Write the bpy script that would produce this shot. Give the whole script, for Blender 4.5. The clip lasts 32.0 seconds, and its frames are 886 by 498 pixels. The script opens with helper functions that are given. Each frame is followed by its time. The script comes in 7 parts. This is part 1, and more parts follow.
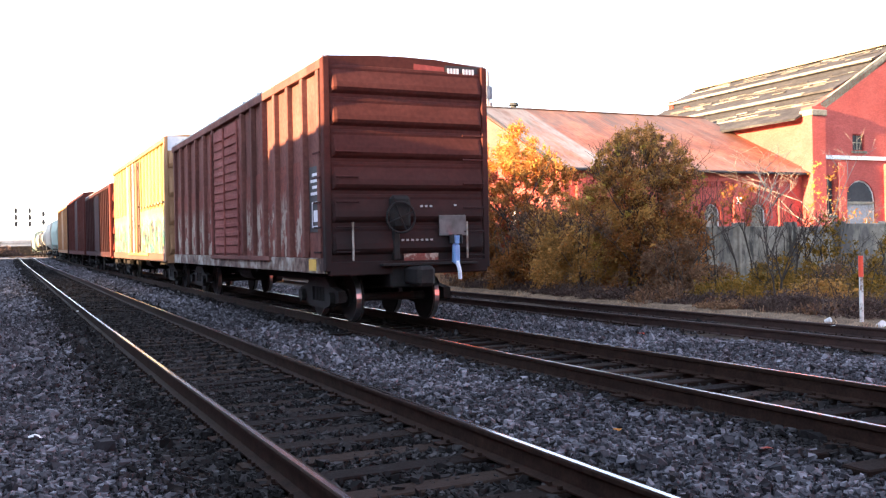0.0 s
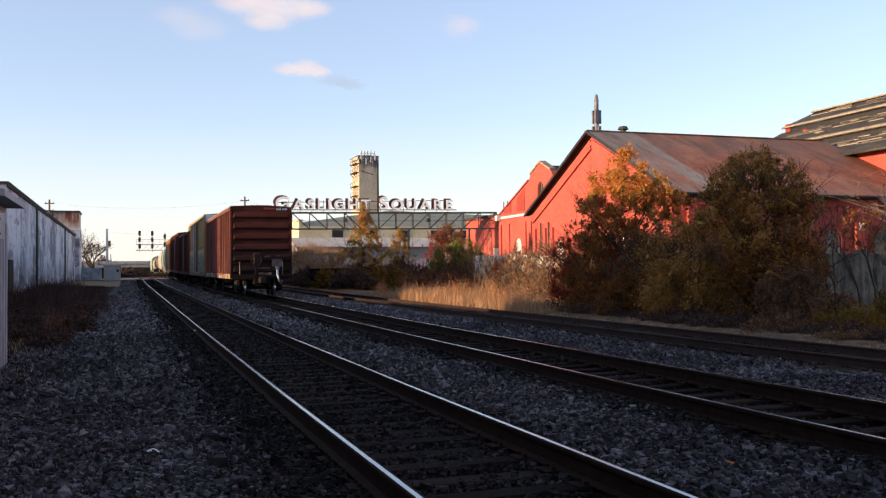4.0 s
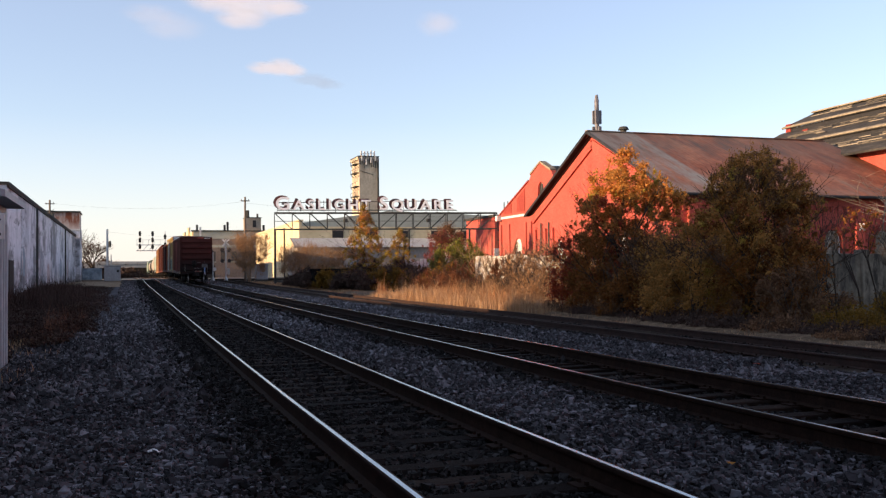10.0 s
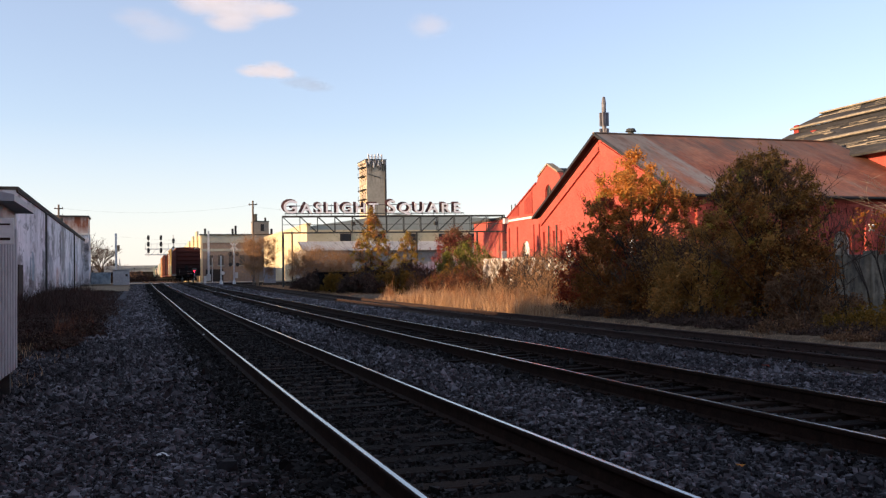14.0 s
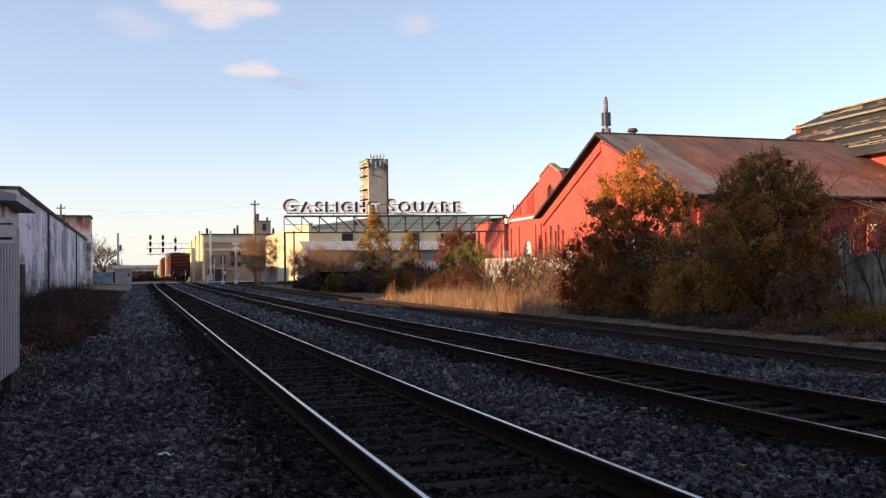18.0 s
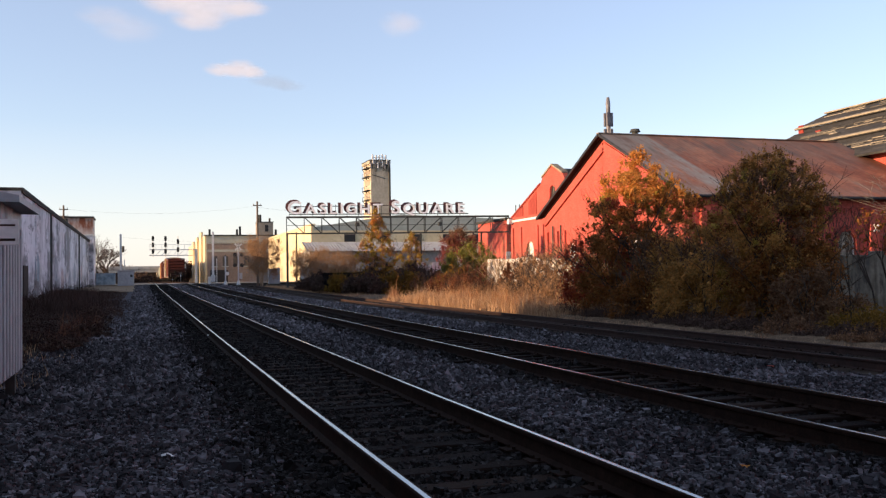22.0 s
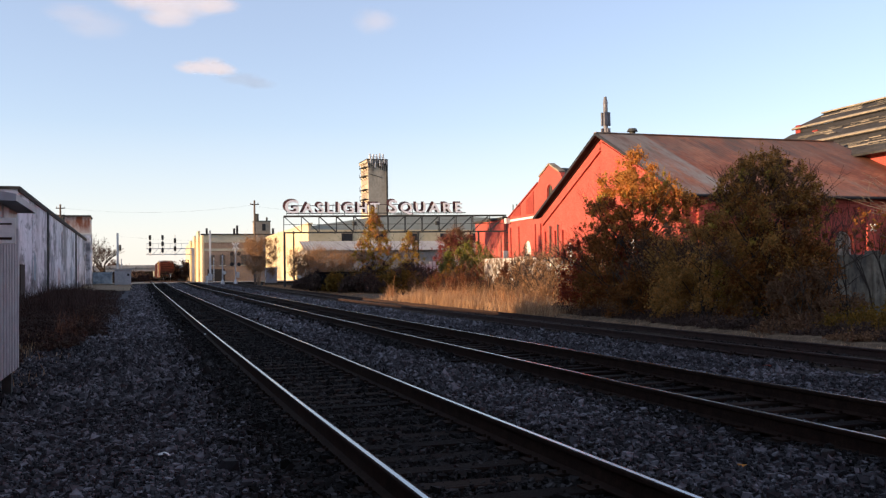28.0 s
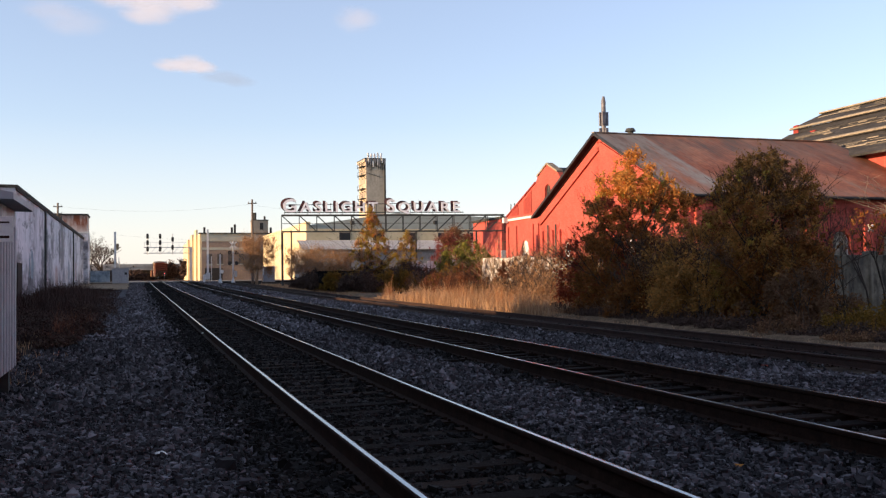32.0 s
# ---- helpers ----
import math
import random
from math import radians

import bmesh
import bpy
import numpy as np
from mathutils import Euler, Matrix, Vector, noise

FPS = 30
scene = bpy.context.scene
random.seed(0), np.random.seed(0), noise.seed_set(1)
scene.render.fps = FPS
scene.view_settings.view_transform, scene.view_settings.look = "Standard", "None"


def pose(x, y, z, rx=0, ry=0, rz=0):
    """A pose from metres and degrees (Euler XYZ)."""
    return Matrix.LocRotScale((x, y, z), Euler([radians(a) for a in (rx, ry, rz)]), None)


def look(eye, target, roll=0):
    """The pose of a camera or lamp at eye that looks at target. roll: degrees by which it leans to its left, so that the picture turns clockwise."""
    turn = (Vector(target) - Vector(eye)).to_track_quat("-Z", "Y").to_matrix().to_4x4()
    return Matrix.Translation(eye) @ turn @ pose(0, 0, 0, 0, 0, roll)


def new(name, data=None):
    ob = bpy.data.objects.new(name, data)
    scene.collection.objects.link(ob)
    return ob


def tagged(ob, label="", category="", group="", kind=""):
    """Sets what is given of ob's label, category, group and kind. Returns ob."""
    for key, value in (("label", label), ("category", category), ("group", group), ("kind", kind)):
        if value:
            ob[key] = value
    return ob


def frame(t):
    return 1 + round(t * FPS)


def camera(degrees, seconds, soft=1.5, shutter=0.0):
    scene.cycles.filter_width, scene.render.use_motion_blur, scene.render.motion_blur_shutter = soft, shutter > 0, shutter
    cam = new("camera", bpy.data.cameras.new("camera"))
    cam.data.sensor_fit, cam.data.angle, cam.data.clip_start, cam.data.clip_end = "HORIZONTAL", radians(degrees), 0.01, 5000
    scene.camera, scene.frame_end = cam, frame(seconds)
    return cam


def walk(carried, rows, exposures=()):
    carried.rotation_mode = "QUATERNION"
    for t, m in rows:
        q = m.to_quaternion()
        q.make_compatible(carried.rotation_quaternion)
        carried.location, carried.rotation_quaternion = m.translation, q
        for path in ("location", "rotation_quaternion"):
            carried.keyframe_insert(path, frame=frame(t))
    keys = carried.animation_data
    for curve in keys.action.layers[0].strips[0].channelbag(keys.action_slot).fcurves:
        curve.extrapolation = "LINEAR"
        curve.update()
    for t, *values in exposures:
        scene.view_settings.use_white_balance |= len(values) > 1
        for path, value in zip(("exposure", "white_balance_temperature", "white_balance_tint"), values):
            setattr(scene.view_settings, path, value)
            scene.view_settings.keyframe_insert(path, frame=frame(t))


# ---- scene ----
cam = camera(51.1, 32.0, soft=1.3)
PATH = [
    (0, pose(0, 0, 1.52, 89.82, 1.17, -25.35)),
    (0.3, pose(0, 0, 1.52, 89.43, 1.19, -22.47)),
    (0.5, pose(0, 0, 1.52, 89.18, 1.23, -20.88)),
    (0.7, pose(0, 0, 1.52, 88.97, 1.16, -19.37)),
    (1, pose(0, 0, 1.52, 88.80, 1.15, -17.38)),
    (1.3, pose(0, 0, 1.52, 88.01, 0.95, -16.42)),
    (1.5, pose(0, 0, 1.52, 87.51, 0.96, -16.42)),
    (1.7, pose(0, 0, 1.52, 88.14, 0.64, -16.47)),
    (2, pose(0, 0, 1.52, 90.40, 0.59, -17.00)),
    (2.3, pose(0, 0, 1.52, 90.29, 0.82, -17.50)),
    (2.5, pose(0, 0, 1.52, 91.62, 0.98, -18.68)),
    (3, pose(0, 0, 1.52, 91.43, 0.62, -18.76)),
    (3.5, pose(0, 0, 1.52, 91.43, 0.62, -18.76)),
    (5.5, pose(0, 0, 1.52, 91.44, 0.61, -18.75)),
    (6, pose(0, 0, 1.52, 91.44, 0.63, -18.74)),
    (6.5, pose(0, 0, 1.52, 91.46, 0.66, -18.71)),
    (7, pose(0, 0, 1.52, 91.43, 0.67, -18.76)),
    (7.5, pose(0, 0, 1.52, 91.40, 0.55, -18.82)),
    (8, pose(0, 0, 1.52, 91.40, 0.55, -18.83)),
    (8.5, pose(0, 0, 1.52, 91.50, 0.65, -18.64)),
    (9, pose(0, 0, 1.52, 91.46, 0.63, -18.74)),
    (9.5, pose(0, 0, 1.52, 91.44, 0.63, -18.74)),
    (10, pose(0, 0, 1.52, 91.45, 0.62, -18.74)),
    (10.5, pose(0, 0, 1.52, 91.47, 0.69, -18.71)),
    (11, pose(0, 0, 1.52, 91.48, 0.67, -18.67)),
    (11.5, pose(0, 0, 1.52, 91.48, 0.64, -18.68)),
    (12, pose(0, 0, 1.52, 91.49, 0.68, -18.65)),
    (12.5, pose(0, 0, 1.52, 91.47, 0.68, -18.65)),
    (13, pose(0, 0, 1.52, 91.59, 0.78, -18.51)),
    (13.5, pose(0, 0, 1.52, 91.66, 0.90, -18.27)),
    (14, pose(0, 0, 1.52, 91.63, 0.86, -18.26)),
    (14.5, pose(0, 0, 1.52, 91.62, 0.83, -18.17)),
    (16.5, pose(0, 0, 1.52, 91.65, 0.78, -18.18)),
    (17, pose(0, 0, 1.52, 91.61, 0.81, -18.18)),
    (17.5, pose(0, 0, 1.52, 91.67, 0.84, -18.08)),
    (18, pose(0, 0, 1.52, 91.62, 0.82, -18.15)),
    (18.5, pose(0, 0, 1.52, 91.72, 0.98, -17.95)),
    (19, pose(0, 0, 1.52, 91.66, 0.89, -18.08)),
    (19.5, pose(0, 0, 1.52, 91.62, 0.84, -18.16)),
    (20, pose(0, 0, 1.52, 91.65, 0.81, -18.10)),
    (20.5, pose(0, 0, 1.52, 91.65, 0.84, -18.09)),
    (21, pose(0, 0, 1.52, 91.74, 1.05, -17.82)),
    (21.5, pose(0, 0, 1.52, 91.61, 0.88, -18.07)),
    (22, pose(0, 0, 1.52, 91.67, 0.88, -18.00)),
    (22.5, pose(0, 0, 1.52, 91.65, 0.86, -18.06)),
    (23, pose(0, 0, 1.52, 91.67, 0.88, -17.97)),
    (23.5, pose(0, 0, 1.52, 91.72, 0.83, -18.04)),
    (24, pose(0, 0, 1.52, 91.63, 0.83, -18.08)),
    (24.5, pose(0, 0, 1.52, 91.61, 0.78, -18.17)),
    (25, pose(0, 0, 1.52, 91.58, 0.72, -18.26)),
    (25.5, pose(0, 0, 1.52, 91.58, 0.74, -18.24)),
    (27.5, pose(0, 0, 1.52, 91.62, 0.82, -18.16)),
    (28, pose(0, 0, 1.52, 91.62, 0.83, -18.17)),
    (28.5, pose(0, 0, 1.52, 91.60, 0.78, -18.20)),
    (29, pose(0, 0, 1.52, 91.59, 0.73, -18.25)),
    (29.5, pose(0, 0, 1.52, 91.57, 0.73, -18.29)),
    (30, pose(0, 0, 1.52, 91.57, 0.72, -18.26)),
    (30.5, pose(0, 0, 1.52, 91.54, 0.66, -18.34)),
    (31, pose(0, 0, 1.52, 91.57, 0.72, -18.32)),
    (31.5, pose(0, 0, 1.52, 91.56, 0.69, -18.34)),
    (32, pose(0, 0, 1.52, 91.58, 0.71, -18.31)),
]
EXPOSURES = [
    (0.0, 3.15, 6500, 10), (0.5, 3.05, 6300, 9), (1.0, 2.45, 5900, 6), (1.5, 1.98, 5850, 6), (1.8, 1.7, 5850, 7), (2.0, 1.55, 5850, 8), (2.5, 1.35, 5900, 9), (3.0, 1.24, 6050, 10), (3.5, 1.1, 6250, 10), (5.5, 1.02, 6420, 10), (12.0, 1.02, 6420, 10), (18.0, 1.0, 6380, 10), (32.0, 1.0, 6380, 10),
]
walk(cam, PATH, EXPOSURES)

# ---- sky, sun ----
SUN_EL, SUN_AZ = 8.5, -93.5
world = bpy.data.worlds.new("sky")
scene.world = world
world.use_nodes = True
wn, wl = world.node_tree.nodes, world.node_tree.links
sky = wn.new("ShaderNodeTexSky")
sky.sky_type = "NISHITA"
sky.sun_disc = False
sky.sun_elevation, sky.sun_rotation = radians(SUN_EL), radians(SUN_AZ)
sky.altitude, sky.air_density, sky.dust_density, sky.ozone_density = 200, 1.0, 0.2, 1.9
tint = wn.new("ShaderNodeMixRGB")
tint.blend_type = "MULTIPLY"
tint.inputs[0].default_value = 1.0
tint.inputs[2].default_value = (1.07, 0.95, 1.03, 1)
wl.new(sky.outputs[0], tint.inputs[1])
haze = wn.new("ShaderNodeMixRGB")
haze.inputs[2].default_value = (3.2, 3.1, 3.3, 1)
where = wn.new("ShaderNodeTexCoord")
height = wn.new("ShaderNodeSeparateXYZ")
thick = wn.new("ShaderNodeMapRange")
thick.inputs["From Min"].default_value, thick.inputs["From Max"].default_value = 0.0, 0.16
thick.inputs["To Min"].default_value, thick.inputs["To Max"].default_value = 0.7, 0.22
wl.new(where.outputs["Generated"], height.inputs[0])
wl.new(height.outputs[2], thick.inputs["Value"])
wl.new(thick.outputs[0], haze.inputs[0])
wl.new(tint.outputs[0], haze.inputs[1])
wl.new(haze.outputs[0], wn["Background"].inputs[0])
wn["Background"].inputs[1].default_value = 0.15
sun = new("sun", bpy.data.lights.new("sun", "SUN"))
sun.data.energy, sun.data.angle, sun.data.color = 5.0, radians(0.5), (1.0, 0.66, 0.38)
sdir = Vector((math.sin(radians(SUN_AZ)) * math.cos(radians(SUN_EL)), math.cos(radians(SUN_AZ)) * math.cos(radians(SUN_EL)), math.sin(radians(SUN_EL))))
sun.matrix_basis = look(sdir * 50, (0, 0, 0))


# ---- shapes ----
def gz(y):
    """Height of the ground along the line."""
    return float(np.interp(y, [10, 20, 35, 60, 90, 110, 125, 150, 400], [0, 0.04, 0.13, 0.3, 0.52, 0.75, 0.92, 0.95, 0.95]))


def dip(x, y):
    """How far the siding and its bed lie below the other tracks."""
    return float(np.interp(y, [10, 20, 40, 60], [-0.14, -0.15, -0.2, -0.21])) * float(np.interp(x, [9.6, 10.9, 13.2, 13.9], [0, 1, 1, 0]))


def mesh_of(name, bm, material, smooth=False):
    me = bpy.data.meshes.new(name)
    bmesh.ops.recalc_face_normals(bm, faces=bm.faces[:])
    bm.to_mesh(me)
    bm.free()
    if material:
        for m in (material if isinstance(material, (list, tuple)) else [material]):
            me.materials.append(m)
    if smooth:
        me.polygons.foreach_set("use_smooth", [True] * len(me.polygons))
    return me


def part(name, bm, material, parent=None, label="", smooth=False):
    ob = new(name, mesh_of(name, bm, material, smooth))
    if parent:
        ob.parent = parent
    if label:
        ob["label"] = label
    return ob


def share(name, me, parent, m):
    ob = new(name, me)
    ob.parent = parent
    ob.matrix_basis = m
    return ob


def thing(name, label, category, m=None, group="", kind=""):
    ob = new(name)
    ob.empty_display_size = 0.2
    if m:
        ob.matrix_basis = m
    return tagged(ob, label, category, group, kind)


def box(bm, x0, y0, z0, x1, y1, z1, bevel=0.0):
    g = bmesh.ops.create_cube(bm, size=1.0, matrix=Matrix.LocRotScale(((x0 + x1) / 2, (y0 + y1) / 2, (z0 + z1) / 2), None, (abs(x1 - x0), abs(y1 - y0), abs(z1 - z0))))
    if bevel:
        edges = list({e for v in g["verts"] for e in v.link_edges})
        bmesh.ops.bevel(bm, geom=edges, offset=bevel, segments=1, affect="EDGES")
    return bm


def beam(bm, a, b, w, h=None):
    """A bar from a to b of section w by h."""
    a, b = Vector(a), Vector(b)
    d = b - a
    q = d.to_track_quat("Z", "Y")
    bmesh.ops.create_cube(bm, size=1.0, matrix=Matrix.LocRotScale((a + b) / 2, q, (w, h or w, d.length)))
    return bm


def rod(bm, a, b, r0, r1=None, seg=8):
    a, b = Vector(a), Vector(b)
    d = b - a
    bmesh.ops.create_cone(bm, cap_ends=True, segments=seg, radius1=r0, radius2=r0 if r1 is None else r1, depth=d.length,
                          matrix=Matrix.LocRotScale((a + b) / 2, d.to_track_quat("Z", "Y"), None))
    return bm


def B():
    return bmesh.new()


def plate(outer, holes, depth, m):
    """A slab from an outline and openings in u, v; it lies in the pose m with u along x, v along z, thickness along +y."""
    bm = B()
    edges = []
    for loop in [outer] + list(holes):
        vs = [bm.verts.new((u, 0, v)) for u, v in loop]
        edges += [bm.edges.new((vs[i], vs[(i + 1) % len(vs)])) for i in range(len(vs))]
    bmesh.ops.triangle_fill(bm, use_beauty=True, use_dissolve=False, edges=edges, normal=(0, -1, 0))
    ex = bmesh.ops.extrude_face_region(bm, geom=bm.faces[:])
    for v in ex["geom"]:
        if isinstance(v, bmesh.types.BMVert):
            v.co.y += depth
    bm.transform(m)
    return bm


def arch(u0, u1, v0, v1, n=8):
    """Outline of an opening with a round head."""
    r = (u1 - u0) / 2
    c = (u0 + u1) / 2
    rise = min(r, v1 - v0)
    return [(u0, v0), (u1, v0)] + [(c + r * math.cos(i * math.pi / n), v1 - rise + rise * math.sin(i * math.pi / n)) for i in range(n + 1)]


def rect(u0, u1, v0, v1):
    return [(u0, v0), (u1, v0), (u1, v1), (u0, v1)]


# ---- materials ----
def material(name, stops, rough=0.85, metal=0.0, scale=4.0, bump=0.0, fine=None, coords="Object", stretch=(1, 1, 1), spec=0.3, island=False, detail=6):
    """A surface of mottled colours. stops: (position, colour) of the mottling; fine: a second, smaller grain that darkens."""
    m = bpy.data.materials.new(name)
    m.use_nodes = True
    n, l = m.node_tree.nodes, m.node_tree.links
    bs = n["Principled BSDF"]
    bs.inputs["Roughness"].default_value = rough
    bs.inputs["Metallic"].default_value = metal
    bs.inputs["Specular IOR Level"].default_value = spec
    co = n.new("ShaderNodeTexCoord")
    mp = n.new("ShaderNodeMapping")
    mp.inputs["Scale"].default_value = stretch
    l.new(co.outputs[coords], mp.inputs["Vector"])
    ns = n.new("ShaderNodeTexNoise")
    ns.inputs["Scale"].default_value = scale
    ns.inputs["Detail"].default_value = detail
    ns.inputs["Roughness"].default_value = 0.65
    l.new(mp.outputs[0], ns.inputs["Vector"])
    ramp = n.new("ShaderNodeValToRGB")
    el = ramp.color_ramp.elements
    while len(el) < len(stops):
        el.new(0.5)
    for e, (p, c) in zip(el, stops):
        e.position, e.color = p, (*c, 1)
    source = ns.outputs["Fac"]
    if island:
        ge = n.new("ShaderNodeNewGeometry")
        oi = n.new("ShaderNodeObjectInfo")
        ad = n.new("ShaderNodeMath")
        ad.operation = "MULTIPLY_ADD"
        ad.inputs[1].default_value = 0.45
        ad.inputs[2].default_value = 0.0
        mx = n.new("ShaderNodeMath")
        mx.operation = "ADD"
        sub = n.new("ShaderNodeMath")
        sub.operation = "FRACT"
        both = n.new("ShaderNodeMath")
        both.operation = "ADD"
        l.new(ge.outputs["Random Per Island"], both.inputs[0])
        l.new(oi.outputs["Random"], both.inputs[1])
        l.new(both.outputs[0], sub.inputs[0])
        half = n.new("ShaderNodeMath")
        half.operation = "MULTIPLY"
        half.inputs[1].default_value = 0.6
        l.new(ns.outputs["Fac"], half.inputs[0])
        l.new(sub.outputs[0], ad.inputs[0])
        l.new(ad.outputs[0], mx.inputs[0])
        l.new(half.outputs[0], mx.inputs[1])
        source = mx.outputs[0]
    l.new(source, ramp.inputs[0])
    out = ramp.outputs[0]
    if fine:
        n2 = n.new("ShaderNodeTexNoise")
        n2.inputs["Scale"].default_value = fine[0]
        n2.inputs["Detail"].default_value = 4
        l.new(co.outputs[coords], n2.inputs["Vector"])
        r2 = n.new("ShaderNodeMapRange")
        r2.inputs["From Min"].default_value, r2.inputs["From Max"].default_value = 0.3, 0.7
        r2.inputs["To Min"].default_value, r2.inputs["To Max"].default_value = 1 - fine[1], 1.0
        l.new(n2.outputs["Fac"], r2.inputs["Value"])
        mul = n.new("ShaderNodeMixRGB")
        mul.blend_type = "MULTIPLY"
        mul.inputs[0].default_value = 1.0
        l.new(out, mul.inputs[1])
        l.new(r2.outputs[0], mul.inputs[2])
        out = mul.outputs[0]
    l.new(out, bs.inputs["Base Color"])
    if bump:
        b = n.new("ShaderNodeBump")
        b.inputs["Strength"].default_value = 0.6
        b.inputs["Distance"].default_value = bump
        l.new(ns.outputs["Fac"], b.inputs["Height"])
        l.new(b.outputs[0], bs.inputs["Normal"])
    return m


def overlay(m, colour, scale, lo, hi, stretch=(1, 1, 1), axis=None, band=(0, 1), coords="Object", strength=1.0):
    """Lays patches of a second colour over a material, where a noise passes lo to hi; axis and band fade them in along the thing."""
    n, l = m.node_tree.nodes, m.node_tree.links
    bs = n["Principled BSDF"]
    old = bs.inputs["Base Color"].links[0].from_socket
    co = n.new("ShaderNodeTexCoord")
    mp = n.new("ShaderNodeMapping")
    mp.inputs["Scale"].default_value = stretch
    l.new(co.outputs[coords], mp.inputs["Vector"])
    ns = n.new("ShaderNodeTexNoise")
    ns.inputs["Scale"].default_value = scale
    ns.inputs["Detail"].default_value = 8
    ns.inputs["Roughness"].default_value = 0.7
    l.new(mp.outputs[0], ns.inputs["Vector"])
    r = n.new("ShaderNodeMapRange")
    r.inputs["From Min"].default_value, r.inputs["From Max"].default_value = lo, hi
    r.inputs["To Max"].default_value = strength
    l.new(ns.outputs["Fac"], r.inputs["Value"])
    fac = r.outputs[0]
    if axis is not None:
        sp = n.new("ShaderNodeSeparateXYZ")
        l.new(co.outputs[coords], sp.inputs[0])
        r2 = n.new("ShaderNodeMapRange")
        r2.inputs["From Min"].default_value, r2.inputs["From Max"].default_value = band
        l.new(sp.outputs[axis], r2.inputs["Value"])
        mu = n.new("ShaderNodeMath")
        mu.operation = "MULTIPLY"
        l.new(fac, mu.inputs[0])
        l.new(r2.outputs[0], mu.inputs[1])
        fac = mu.outputs[0]
    mix = n.new("ShaderNodeMixRGB")
    mix.inputs[2].default_value = (*colour, 1)
    l.new(fac, mix.inputs[0])
    l.new(old, mix.inputs[1])
    l.new(mix.outputs[0], bs.inputs["Base Color"])
    return m


def brickwork(name, c1, c2, mortar, rough=0.9):
    m = material(name, [(0.3, c1), (0.7, c2)], rough, scale=0.7, fine=(9, 0.25))
    n, l = m.node_tree.nodes, m.node_tree.links
    bs = n["Principled BSDF"]
    old = bs.inputs["Base Color"].links[0].from_socket
    co = n.new("ShaderNodeTexCoord")
    sp = n.new("ShaderNodeSeparateXYZ")
    ad = n.new("ShaderNodeMath")
    cb = n.new("ShaderNodeCombineXYZ")
    l.new(co.outputs["Object"], sp.inputs[0])
    l.new(sp.outputs[0], ad.inputs[0])
    l.new(sp.outputs[1], ad.inputs[1])
    l.new(ad.outputs[0], cb.inputs[0])
    l.new(sp.outputs[2], cb.inputs[1])
    br = n.new("ShaderNodeTexBrick")
    br.inputs["Scale"].default_value = 1.0
    br.inputs["Brick Width"].default_value, br.inputs["Row Height"].default_value = 0.22, 0.075
    br.inputs["Mortar Size"].default_value = 0.008
    br.inputs["Color1"].default_value = (1, 1, 1, 1)
    br.inputs["Color2"].default_value = (0.82, 0.8, 0.8, 1)
    br.inputs["Mortar"].default_value = (*mortar, 1)
    l.new(cb.outputs[0], br.inputs["Vector"])
    mul = n.new("ShaderNodeMixRGB")
    mul.blend_type = "MULTIPLY"
    mul.inputs[0].default_value = 1
    l.new(old, mul.inputs[1])
    l.new(br.outputs[0], mul.inputs[2])
    l.new(mul.outputs[0], bs.inputs["Base Color"])
    b = n.new("ShaderNodeBump")
    b.inputs["Distance"].default_value = 0.01
    b.inputs["Strength"].default_value = 0.5
    l.new(br.outputs[1], b.inputs["Height"])
    b.invert = True
    l.new(b.outputs[0], bs.inputs["Normal"])
    return m


M_BALLAST = material("ballast", [(0.3, (0.0355, 0.0351, 0.0399)), (0.5, (0.0839, 0.0819, 0.0904)), (0.72, (0.1678, 0.1638, 0.1786))], 0.9, scale=14, bump=0.05, fine=(1.2, 0.4), island=False, spec=0.06)
M_STONE = material("ballast_stone", [(0.22, (0.0147, 0.0136, 0.014)), (0.42, (0.044, 0.0417, 0.0437)), (0.6, (0.0855, 0.081, 0.0847)), (0.8, (0.2443, 0.2348, 0.2467))], 0.85, scale=9, fine=(0.5, 0.5), island=True, spec=0.06)
# Brightened copy of the stone colours, for the bed beyond 24 m.
M_FARSTONE = material("brightened_ballast_stone", [(0.22, (0.0257, 0.0239, 0.0247)), (0.42, (0.0741, 0.0702, 0.0735)), (0.6, (0.1382, 0.1307, 0.1366)), (0.8, (0.3356, 0.3217, 0.3362))], 0.9, scale=9, fine=(0.5, 0.5), island=True, spec=0.06)
M_OILY = material("oil_stained_stone", [(0.22, (0.006336, 0.005808, 0.005491)), (0.45, (0.01478, 0.0132, 0.01208)), (0.66, (0.02904, 0.02587, 0.02361)), (0.86, (0.08448, 0.0792, 0.07688))], 0.85, scale=9, fine=(0.5, 0.4), island=True, spec=0.06)
M_OILBED = material("oil_stained_ballast", [(0.3, (0.009, 0.008, 0.0072)), (0.55, (0.024, 0.021, 0.0185)), (0.78, (0.048, 0.043, 0.038))], 0.9, scale=14, bump=0.05, fine=(1.2, 0.4), spec=0.06)
M_DIRT = material("dry_ground", [(0.3, (0.022, 0.016, 0.011)), (0.55, (0.05, 0.036, 0.025)), (0.75, (0.105, 0.08, 0.056))], 0.95, scale=1.6, bump=0.06, fine=(14, 0.4), spec=0.06)
M_TIE = material("creosoted_wood", [(0.3, (0.008237, 0.005069, 0.003992)), (0.6, (0.01774, 0.01115, 0.007985)), (0.8, (0.03802, 0.02382, 0.01686))], 0.9, scale=7, bump=0.015, stretch=(0.5, 6, 4), fine=(30, 0.4), island=True, spec=0.06)
